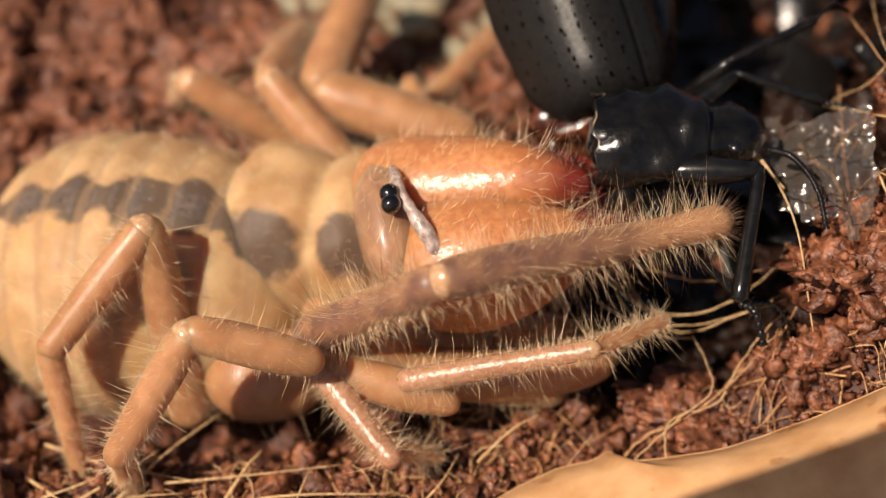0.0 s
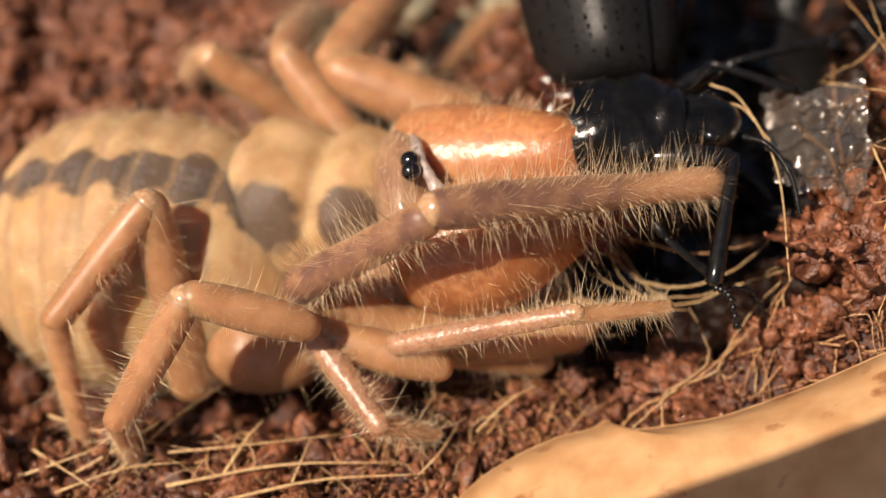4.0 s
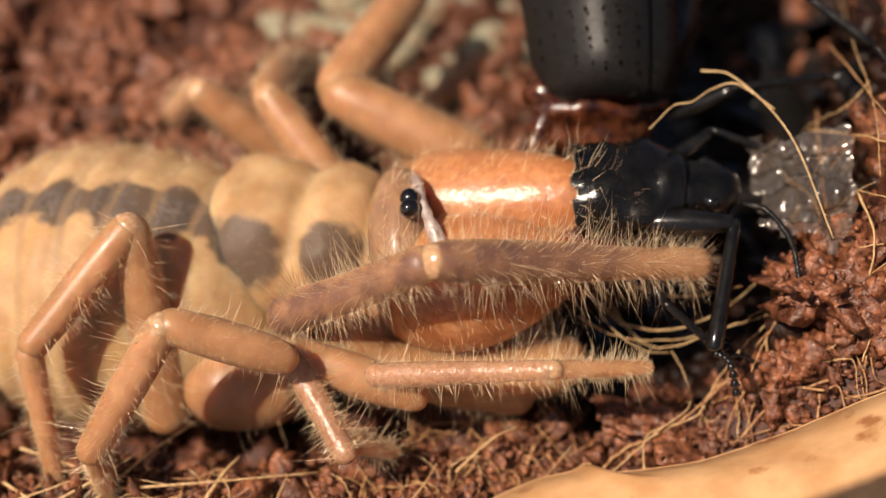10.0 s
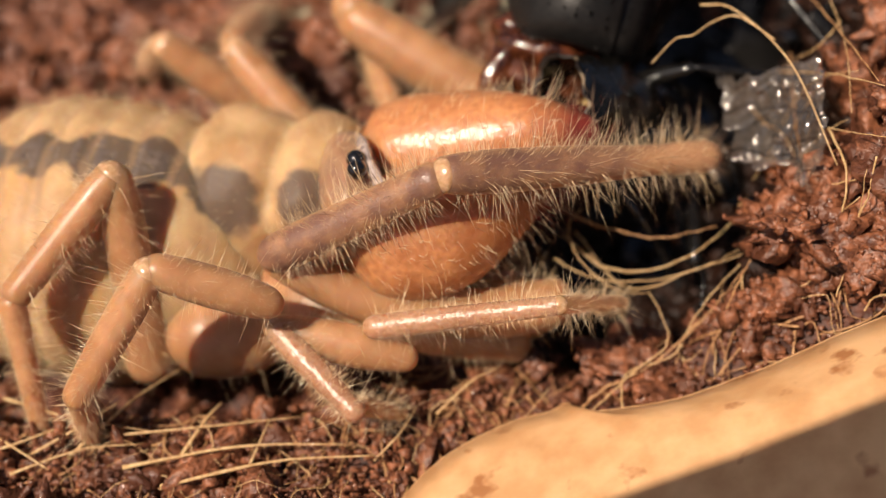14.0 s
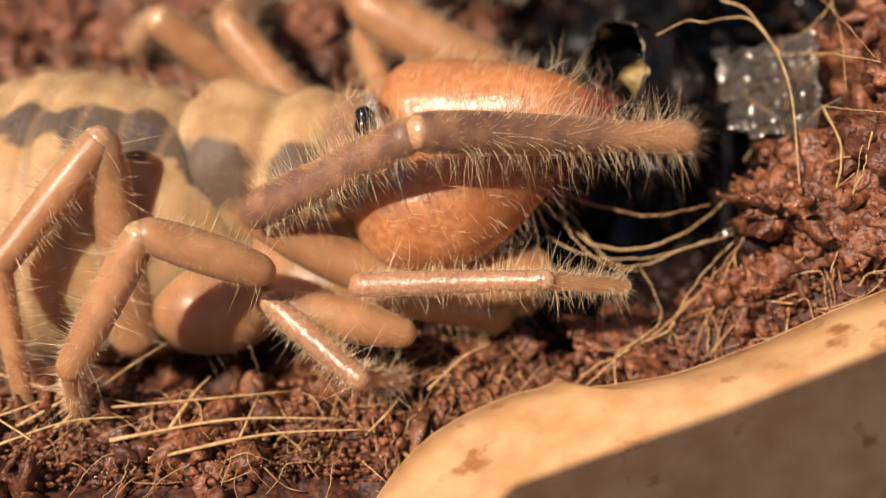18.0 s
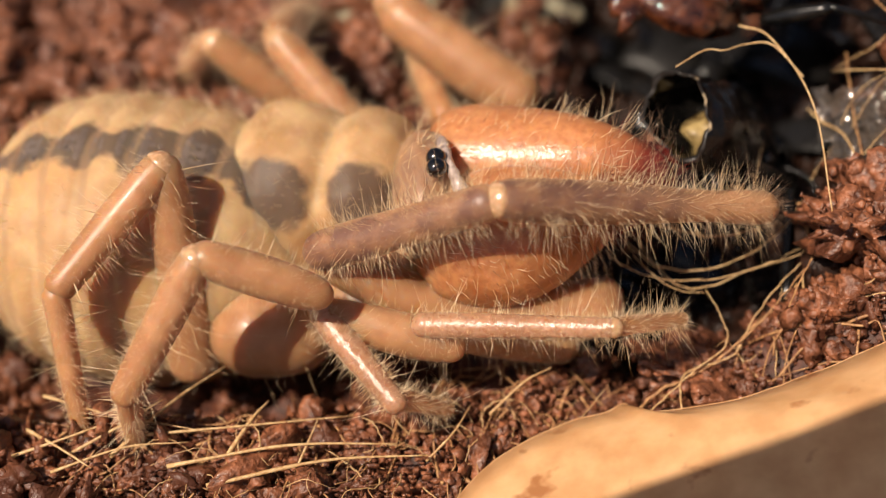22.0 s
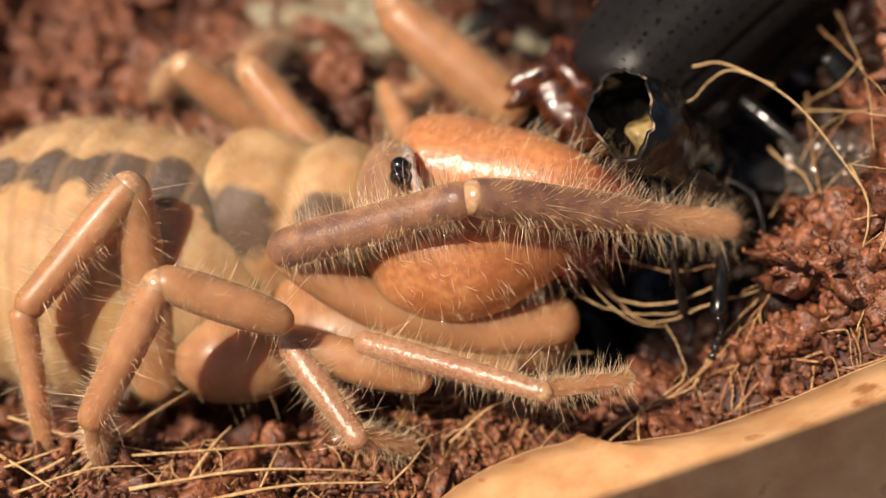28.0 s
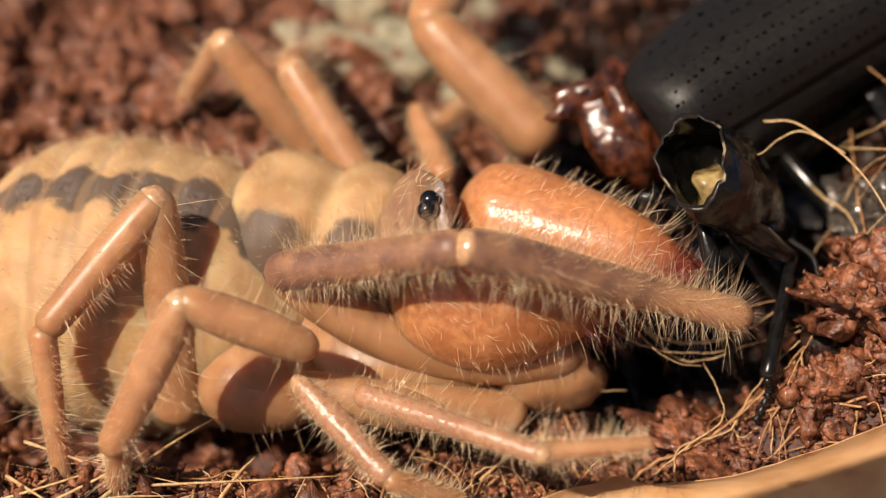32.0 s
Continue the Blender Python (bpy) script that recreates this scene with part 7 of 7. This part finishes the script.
    walk(PART['far_hind_tibia'], [
        (0, seg((-14.17, 11.83, 7.40), (-17.18, 19.49, -2.34))),
        (1, seg((-14.03, 11.79, 7.35), (-17.18, 19.49, -2.34))),
        (2, seg((-13.74, 11.74, 7.30), (-17.18, 19.49, -2.34))),
        (3, seg((-13.48, 11.96, 7.53), (-17.18, 19.49, -2.34))),
        (6, seg((-12.74, 11.96, 7.53), (-17.18, 19.49, -2.34))),
        (7, seg((-13.05, 11.81, 7.36), (-17.18, 19.49, -2.34))),
        (8, seg((-13.03, 11.80, 7.36), (-17.18, 19.49, -2.34))),
        (9, seg((-13.20, 11.73, 7.29), (-17.18, 19.49, -2.34))),
        (10, seg((-12.83, 11.99, 7.56), (-17.18, 19.49, -2.34))),
        (11, seg((-13.03, 11.88, 7.45), (-17.18, 19.49, -2.34))),
        (12, seg((-13.12, 11.99, 7.56), (-17.18, 19.49, -2.34))),
        (13, seg((-13.06, 12.11, 7.68), (-17.18, 19.49, -2.34))),
        (14, seg((-13.54, 11.94, 7.50), (-17.18, 19.49, -2.34))),
        (17, seg((-13.29, 12.05, 7.62), (-17.18, 19.49, -2.34))),
        (18, seg((-13.14, 11.97, 7.55), (-17.18, 19.49, -2.34))),
        (19, seg((-13.00, 12.03, 7.60), (-17.18, 19.49, -2.34))),
        (20, seg((-13.06, 11.97, 7.54), (-17.18, 19.49, -2.34))),
        (21, seg((-13.14, 11.95, 7.51), (-17.18, 19.49, -2.34))),
        (22, seg((-13.18, 11.88, 7.45), (-17.18, 19.49, -2.34))),
        (23, seg((-13.40, 12.11, 7.69), (-17.18, 19.49, -2.34))),
        (24, seg((-13.19, 11.97, 7.54), (-17.18, 19.49, -2.34))),
        (25, seg((-13.26, 11.95, 7.51), (-17.18, 19.49, -2.34))),
        (28, seg((-13.33, 12.09, 7.65), (-17.18, 19.49, -2.34))),
        (29, seg((-13.17, 12.11, 7.68), (-17.18, 19.49, -2.34))),
        (30, seg((-13.09, 12.35, 7.93), (-17.18, 19.49, -2.34))),
        (31, seg((-12.99, 12.51, 8.10), (-17.18, 19.49, -2.34))),
        (32, seg((-12.74, 13.66, 9.29), (-17.18, 19.49, -2.34)))])
    walk(PART['far_third_femur'], [
        (0, seg((-9.43, 10.32, 8.76), (-4.02, 5.64, 4.20))),
        (1, seg((-9.45, 10.30, 8.72), (-4.02, 5.63, 4.19))),
        (2, seg((-9.10, 10.27, 8.70), (-3.92, 5.63, 4.19))),
        (3, seg((-8.65, 10.46, 8.89), (-3.79, 5.69, 4.24))),
        (6, seg((-8.78, 10.05, 8.48), (-3.82, 5.57, 4.11))),
        (7, seg((-8.98, 10.00, 8.41), (-3.88, 5.55, 4.10))),
        (8, seg((-8.96, 9.96, 8.37), (-3.87, 5.54, 4.08))),
        (9, seg((-9.08, 9.94, 8.36), (-3.92, 5.53, 4.08))),
        (10, seg((-8.76, 10.22, 8.66), (-3.82, 5.61, 4.17))),
        (11, seg((-8.90, 10.13, 8.55), (-3.86, 5.59, 4.14))),
        (12, seg((-8.93, 10.15, 8.57), (-3.87, 5.59, 4.14))),
        (13, seg((-8.83, 10.19, 8.63), (-3.84, 5.60, 4.15))),
        (14, seg((-9.26, 10.14, 8.57), (-3.97, 5.59, 4.14))),
        (17, seg((-9.00, 10.15, 8.57), (-3.89, 5.59, 4.14))),
        (18, seg((-9.01, 10.13, 8.55), (-3.89, 5.58, 4.13))),
        (19, seg((-8.97, 10.23, 8.67), (-3.88, 5.62, 4.18))),
        (20, seg((-9.01, 10.31, 8.75), (-3.89, 5.64, 4.20))),
        (21, seg((-9.24, 10.40, 8.83), (-3.97, 5.67, 4.22))),
        (22, seg((-9.37, 10.28, 8.71), (-4.00, 5.63, 4.19))),
        (23, seg((-9.32, 10.27, 8.70), (-3.99, 5.62, 4.18))),
        (24, seg((-9.24, 10.23, 8.66), (-3.97, 5.62, 4.18))),
        (25, seg((-9.33, 10.22, 8.65), (-3.99, 5.61, 4.17))),
        (28, seg((-9.34, 10.27, 8.70), (-3.99, 5.63, 4.19))),
        (29, seg((-9.22, 10.28, 8.70), (-3.96, 5.63, 4.19))),
        (30, seg((-9.24, 10.46, 8.89), (-3.96, 5.69, 4.24))),
        (31, seg((-9.17, 10.46, 8.89), (-3.94, 5.69, 4.24))),
        (32, seg((-8.77, 11.04, 9.50), (-3.82, 5.86, 4.42)))])
    walk(PART['far_third_tibia'], [
        (0, seg((-9.43, 10.32, 8.76), (-8.46, 28.55, -1.27))),
        (1, seg((-9.45, 10.30, 8.72), (-8.46, 28.55, -1.27))),
        (2, seg((-9.10, 10.27, 8.70), (-8.46, 28.55, -1.27))),
        (3, seg((-8.65, 10.46, 8.89), (-8.46, 28.55, -1.27))),
        (6, seg((-8.78, 10.05, 8.48), (-8.46, 28.55, -1.27))),
        (7, seg((-8.98, 10.00, 8.41), (-8.46, 28.55, -1.27))),
        (8, seg((-8.96, 9.96, 8.37), (-8.46, 28.55, -1.27))),
        (9, seg((-9.08, 9.94, 8.36), (-8.46, 28.55, -1.27))),
        (10, seg((-8.76, 10.22, 8.66), (-8.46, 28.55, -1.27))),
        (11, seg((-8.90, 10.13, 8.55), (-8.46, 28.55, -1.27))),
        (12, seg((-8.93, 10.15, 8.57), (-8.46, 28.55, -1.27))),
        (13, seg((-8.83, 10.19, 8.63), (-8.46, 28.55, -1.27))),
        (14, seg((-9.26, 10.14, 8.57), (-8.46, 28.55, -1.27))),
        (17, seg((-9.00, 10.15, 8.57), (-8.46, 28.55, -1.27))),
        (18, seg((-9.01, 10.13, 8.55), (-8.46, 28.55, -1.27))),
        (19, seg((-8.97, 10.23, 8.67), (-8.46, 28.55, -1.27))),
        (20, seg((-9.01, 10.31, 8.75), (-8.46, 28.55, -1.27))),
        (21, seg((-9.24, 10.40, 8.83), (-8.46, 28.55, -1.27))),
        (22, seg((-9.37, 10.28, 8.71), (-8.46, 28.55, -1.27))),
        (23, seg((-9.32, 10.27, 8.70), (-8.46, 28.55, -1.27))),
        (24, seg((-9.24, 10.23, 8.66), (-8.46, 28.55, -1.27))),
        (25, seg((-9.33, 10.22, 8.65), (-8.46, 28.55, -1.27))),
        (28, seg((-9.34, 10.27, 8.70), (-8.46, 28.55, -1.27))),
        (29, seg((-9.22, 10.28, 8.70), (-8.46, 28.55, -1.27))),
        (30, seg((-9.24, 10.46, 8.89), (-8.46, 28.55, -1.27))),
        (31, seg((-9.17, 10.46, 8.89), (-8.46, 28.55, -1.27))),
        (32, seg((-8.77, 11.04, 9.50), (-8.46, 28.55, -1.27)))])
    walk(PART['far_palp_tibia'], [
        (0, seg((-6.82, 10.81, 7.34), (0.36, 8.90, 5.35))),
        (1, seg((-6.60, 10.51, 7.62), (0.37, 8.57, 5.62))),
        (2, seg((-6.39, 10.21, 7.91), (0.37, 8.25, 5.88))),
        (3, seg((-6.17, 9.91, 8.19), (0.38, 7.92, 6.15))),
        (6, seg((-5.97, 10.46, 7.15), (0.67, 8.96, 5.55))),
        (7, seg((-5.91, 10.65, 6.81), (0.77, 9.30, 5.35))),
        (8, seg((-5.64, 10.74, 7.31), (0.91, 9.11, 5.58))),
        (9, seg((-5.37, 10.83, 7.80), (1.04, 8.91, 5.81))),
        (10, seg((-5.09, 10.92, 8.30), (1.18, 8.71, 6.05))),
        (11, seg((-4.82, 11.01, 8.80), (1.32, 8.52, 6.28))),
        (12, seg((-3.79, 11.35, 9.83), (1.93, 8.33, 6.81))),
        (13, seg((-4.04, 11.67, 10.06), (2.55, 7.81, 6.27))),
        (14, seg((-2.91, 12.86, 8.45), (4.26, 9.60, 5.34))),
        (17, seg((-2.28, 12.32, 7.89), (4.97, 9.96, 5.70))),
        (18, seg((-1.88, 12.59, 8.16), (4.69, 9.84, 5.58))),
        (19, seg((-1.71, 12.54, 8.12), (4.80, 9.75, 5.48))),
        (20, seg((-2.19, 12.06, 7.61), (4.63, 9.48, 5.20))),
        (21, seg((-2.55, 12.47, 8.05), (4.32, 9.48, 5.20))),
        (22, seg((-3.19, 12.95, 8.55), (4.48, 9.04, 4.74))),
        (23, seg((-0.92, 13.52, 9.13), (4.95, 10.09, 5.83))),
        (24, seg((-0.82, 12.99, 8.58), (5.68, 9.36, 5.07))),
        (25, seg((-1.03, 13.13, 8.73), (5.45, 9.32, 5.04))),
        (28, seg((-1.53, 14.14, 9.78), (5.75, 9.92, 5.66))),
        (29, seg((-1.49, 14.20, 9.84), (6.12, 9.79, 5.53))),
        (30, seg((-1.58, 14.82, 10.48), (6.48, 9.80, 5.54))),
        (31, seg((-1.83, 14.18, 9.82), (6.35, 9.27, 4.99))),
        (32, seg((-1.60, 14.59, 10.24), (6.18, 9.35, 5.06)))])
    walk(PART['far_palp_tarsus'], [
        (0, seg((-6.82, 10.81, 7.34), (-4.53, 20.14, 7.57))),
        (1, seg((-6.60, 10.51, 7.62), (-3.97, 19.39, 7.44))),
        (2, seg((-6.39, 10.21, 7.91), (-3.41, 18.65, 7.32))),
        (3, seg((-6.17, 9.91, 8.19), (-2.85, 17.90, 7.19))),
        (6, seg((-5.97, 10.46, 7.15), (-2.10, 19.43, 7.49))),
        (7, seg((-5.91, 10.65, 6.81), (-1.85, 19.94, 7.59))),
        (8, seg((-5.64, 10.74, 7.31), (-1.41, 19.99, 8.09))),
        (9, seg((-5.37, 10.83, 7.80), (-0.98, 20.03, 8.60))),
        (10, seg((-5.09, 10.92, 8.30), (-0.54, 20.07, 9.11))),
        (11, seg((-4.82, 11.01, 8.80), (-0.10, 20.12, 9.61))),
        (12, seg((-3.79, 11.35, 9.83), (1.13, 20.00, 10.16))),
        (13, seg((-4.04, 11.67, 10.06), (0.58, 19.95, 9.86))),
        (14, seg((-2.91, 12.86, 8.45), (-0.74, 21.35, 9.79))),
        (17, seg((-2.28, 12.32, 7.89), (-0.02, 20.41, 9.73))),
        (18, seg((-1.88, 12.59, 8.16), (0.40, 21.33, 9.60))),
        (19, seg((-1.71, 12.54, 8.12), (0.64, 21.47, 9.26))),
        (20, seg((-2.19, 12.06, 7.61), (0.16, 20.83, 8.83))),
        (21, seg((-2.55, 12.47, 8.05), (-0.25, 21.08, 9.51))),
        (22, seg((-3.19, 12.95, 8.55), (-0.94, 22.75, 9.26))),
        (23, seg((-0.92, 13.52, 9.13), (1.47, 22.53, 10.35))),
        (24, seg((-0.82, 12.99, 8.58), (1.55, 22.06, 9.83))),
        (25, seg((-1.03, 13.13, 8.73), (1.29, 22.60, 9.68))),
        (28, seg((-1.53, 14.14, 9.78), (0.69, 22.65, 11.56))),
        (29, seg((-1.49, 14.20, 9.84), (0.70, 22.73, 11.67))),
        (30, seg((-1.58, 14.82, 10.48), (0.58, 23.06, 12.52))),
        (31, seg((-1.83, 14.18, 9.82), (0.39, 24.04, 10.81))),
        (32, seg((-1.60, 14.59, 10.24), (0.64, 24.91, 10.94)))])
    walk(PART['head_shield'], [
        (0, swing((-2.43, -0.69, 10.57), 11.2)),
        (1, swing((-1.58, -1.15, 10.09), 12.6)),
        (2, swing((-2.34, -1.22, 10.02), 9.1)),
        (3, swing((-2.00, -0.55, 10.70), 7.7)),
        (6, swing((-0.87, -0.64, 10.62), 2.8)),
        (7, swing((-1.43, -0.75, 10.51), -2.1)),
        (8, swing((-1.81, -0.67, 10.59), -0.7)),
        (9, swing((-1.47, -0.80, 10.45), 0)),
        (10, swing((-0.78, -0.65, 10.61), 1.4)),
        (11, swing((-1.72, -0.54, 10.72), 1.4)),
        (12, swing((-1.63, -0.02, 11.26), -4.9)),
        (13, swing((-1.36, -0.32, 10.95), -3.5)),
        (14, swing((-2.21, -1.20, 10.04), 6.3)),
        (17, swing((-0.41, -0.29, 10.98), -2.8)),
        (18, swing((-1.60, -0.70, 10.56), 0.7)),
        (19, swing((-1.66, -0.83, 10.42), 2.1)),
        (20, swing((-1.40, -1.20, 10.04), 3.5)),
        (21, swing((-1.52, -1.40, 9.83), 1.4)),
        (22, swing((-1.04, -1.43, 9.80), 1.4)),
        (23, swing((-2.67, -0.86, 10.39), 4.2)),
        (24, swing((-1.52, -0.99, 10.26), 1.4)),
        (25, swing((-1.67, -1.12, 10.12), 2.1)),
        (28, swing((-1.14, -0.67, 10.59), -1.4)),
        (29, swing((-1.24, -0.45, 10.82), -4.2)),
        (30, swing((-1.08, -0.63, 10.63), -7.7)),
        (31, swing((-1.26, -0.75, 10.50), -15.4)),
        (32, swing((-1.55, -0.87, 10.38), -11.9))])
    walk(PART['near_jaw'], [
        (0, swing((2.54, -1.42, 6.76), 0)),
        (1, swing((2.14, -1.78, 6.39), 3)),
        (2, swing((1.80, -1.57, 6.62), 4)),
        (3, swing((2.51, -1.70, 6.48), 4)),
        (6, swing((2.61, -1.85, 6.33), 0)),
        (7, swing((2.11, -1.35, 6.85), 0)),
        (8, swing((2.15, -1.66, 6.53), 0)),
        (9, swing((2.98, -1.99, 6.18), 0)),
        (10, swing((2.81, -1.77, 6.40), 0)),
        (11, swing((2.30, -1.35, 6.85), 0)),
        (12, swing((2.53, -0.94, 7.27), 8)),
        (13, swing((3.19, -1.96, 6.22), 12)),
        (14, swing((2.28, -1.69, 6.50), 12)),
        (17, swing((3.33, -1.50, 6.69), 10)),
        (18, swing((3.09, -1.68, 6.51), 10)),
        (19, swing((3.41, -1.67, 6.52), 10)),
        (20, swing((3.21, -2.03, 6.13), 8)),
        (21, swing((3.27, -2.18, 5.99), 5)),
        (22, swing((3.11, -2.22, 5.95), 5)),
        (23, swing((2.43, -1.85, 6.34), 8)),
        (24, swing((2.85, -2.07, 6.10), 8)),
        (25, swing((2.69, -1.89, 6.29), 6)),
        (28, swing((2.70, -1.82, 6.36), -3)),
        (29, swing((3.50, -2.06, 6.10), -5)),
        (30, swing((2.95, -1.86, 6.32), -8)),
        (31, swing((2.02, -1.93, 6.25), -8)),
        (32, swing((2.20, -2.39, 5.76), -10))])
    walk(PART['far_jaw'], [
        (0, swing((0.64, 3.27, 7.37), 6)),
        (1, swing((2.29, 3.26, 7.36), 6)),
        (2, swing((2.52, 3.29, 7.38), 8)),
        (3, swing((2.09, 3.53, 7.64), 2)),
        (6, swing((3.19, 3.15, 7.24), 8)),
        (7, swing((3.21, 3.12, 7.22), 6)),
        (8, swing((3.27, 3.14, 7.23), 1)),
        (9, swing((2.96, 2.93, 7.01), 0)),
        (10, swing((3.79, 3.20, 7.30), 4)),
        (11, swing((3.24, 3.47, 7.56), 4)),
        (12, swing((2.64, 3.33, 7.43), 4)),
        (13, swing((3.22, 3.11, 7.19), 1)),
        (14, swing((3.15, 3.34, 7.44), 8)),
        (17, swing((4.76, 3.42, 7.52), 4)),
        (18, swing((4.35, 3.56, 7.67), 1)),
        (19, swing((3.39, 3.28, 7.38), 1)),
        (20, swing((3.21, 2.89, 6.97), -3)),
        (21, swing((4.11, 2.77, 6.84), 6)),
        (22, swing((3.66, 2.55, 6.61), -1)),
        (23, swing((2.95, 3.64, 7.75), 2)),
        (24, swing((3.66, 3.17, 7.26), -4)),
        (25, swing((3.61, 3.14, 7.23), 1)),
        (28, swing((3.74, 3.18, 7.27), -8)),
        (29, swing((4.10, 3.28, 7.38), -9)),
        (30, swing((4.86, 2.80, 6.88), -6)),
        (31, swing((5.43, 2.74, 6.82), -3)),
        (32, swing((5.31, 2.25, 6.31), -14))])
    walk(hindbody, [
        (0, swung((4.07, 4.40, 10.63), 16)),
        (1, swung((5.43, 4.22, 10.45), 15)),
        (2, swung((4.39, 4.57, 10.81), 8)),
        (3, swung((4.70, 4.93, 11.18), 5)),
        (6, swung((3.24, 5.62, 11.89), 2)),
        (7, swung((3.70, 6.32, 12.61), 0)),
        (8, swung((3.76, 6.56, 12.86), 0)),
        (9, swung((4.30, 6.21, 12.50), -3)),
        (10, swung((4.85, 6.25, 12.55), 0)),
        (11, swung((4.91, 6.24, 12.53), 0)),
        (12, swung((5.58, 7.19, 13.52), -8)),
        (13, swung((4.34, 7.15, 13.48), -12)),
        (14, swung((4.61, 6.91, 13.23), -15)),
        (17, swung((8.41, 10.03, 16.50), -15)),
        (18, swung((8.10, 10.11, 16.57), -15)),
        (19, swung((7.93, 9.64, 16.08), -15)),
        (20, swung((8.64, 9.36, 15.81), -15)),
        (21, swung((9.49, 8.78, 15.19), -10)),
        (22, swung((8.98, 9.51, 15.96), -20)),
        (23, swung((8.88, 8.14, 14.53), -30)),
        (24, swung((8.44, 9.95, 16.40), -35)),
        (25, swung((8.24, 8.71, 15.10), -40)),
        (28, swung((7.01, 7.59, 13.94), -48)),
        (29, swung((7.43, 8.40, 14.79), -50)),
        (30, swung((6.95, 8.52, 14.90), -50)),
        (31, swung((6.44, 8.58, 14.97), -52)),
        (32, swung((7.77, 7.91, 14.27), -57))])
    walk(forebody, [
        (0, swung((10.33, 3.07, 11.09), 0, 0)),
        (1, swung((10.26, 2.31, 10.28), 0, 0)),
        (2, swung((9.66, 2.44, 10.42), 0, 0)),
        (3, swung((9.62, 2.78, 10.79), 0, 0)),
        (6, swung((8.65, 2.04, 10.00), 0, 0)),
        (7, swung((8.96, 2.15, 10.13), 0, 0)),
        (8, swung((8.77, 1.86, 9.82), 0, 0)),
        (9, swung((9.08, 1.70, 9.65), 0, 0)),
        (10, swung((10.05, 1.77, 9.72), 0, 0)),
        (11, swung((9.55, 1.79, 9.33), -1.7, 8)),
        (12, swung((10.16, 4.35, 8.43), -3.4, 20)),
        (13, swung((10.31, 4.27, 8.35), -5.1, 30)),
        (14, swung((10.28, 4.80, 8.90), -6.9, 38)),
        (17, swung((12.59, 5.10, 9.20), -12, 45)),
        (18, swung((13.11, 5.10, 9.21), -12.2, 45)),
        (19, swung((14.65, 4.08, 8.15), -12.5, 45)),
        (20, swung((14.18, 2.78, 6.81), -12.8, 45)),
        (21, swung((13.02, 1.99, 5.99), -13, 45)),
        (22, swung((12.95, 3.82, 7.89), -13.2, 45)),
        (23, swung((12.36, 3.60, 7.66), -13.5, 45)),
        (24, swung((10.29, 2.91, 12.20), -13.8, 45)),
        (25, swung((11.44, 2.89, 12.17), -14, 45)),
        (28, swung((11.49, 2.15, 11.42), -17.4, 45)),
        (29, swung((11.82, 2.63, 11.90), -18.6, 45)),
        (30, swung((11.26, 2.32, 11.58), -19.7, 45)),
        (31, swung((12.04, 2.78, 12.07), -20.9, 45)),
        (32, swung((12.66, 1.62, 10.86), -22, 45))])
    walk(arch, [
        (0, swung((13.98, 4.16, 10.00), -4.2)),
        (1, swung((12.26, 5.27, 11.15), 3)),
        (2, swung((12.65, 5.41, 11.30), -4.4)),
        (3, swung((14.33, 4.57, 10.42), -8.1)),
        (6, swung((11.91, 6.42, 12.35), -6.6)),
        (7, swung((12.21, 6.57, 12.50), -8.3)),
        (8, swung((12.47, 6.62, 12.54), -4.1)),
        (9, swung((13.39, 6.57, 12.50), -0)),
        (10, swung((13.92, 6.97, 12.91), 8.6)),
        (11, swung((14.63, 6.98, 12.92), 7.3)),
        (12, swung((13.43, 6.88, 12.82), 4.5)),
        (13, swung((13.18, 7.18, 13.13), 5.7)),
        (14, swung((15.34, 7.26, 13.21), 9.3)),
        (17, swung((16.32, 6.38, 12.30), -12.2)),
        (18, swung((16.67, 6.69, 12.62), -8.8)),
        (19, swung((15.59, 6.53, 12.46), -3.8)),
        (20, swung((14.49, 5.57, 11.46), 0.3)),
        (21, swung((15.53, 4.44, 10.29), -12)),
        (22, swung((14.29, 6.35, 12.27), -5.4)),
        (23, swung((15.15, 6.87, 12.81), -5.2)),
        (24, swung((13.81, 6.49, 12.41), 4.9)),
        (25, swung((13.26, 6.75, 12.69), 8.7)),
        (28, swung((13.80, 6.29, 12.20), 23.8)),
        (29, swung((13.99, 6.55, 12.47), 16)),
        (30, swung((14.07, 6.28, 12.19), 13.1)),
        (31, swung((14.00, 6.48, 12.40), 10)),
        (32, swung((15.19, 5.58, 11.47), 15.5))])


motions()
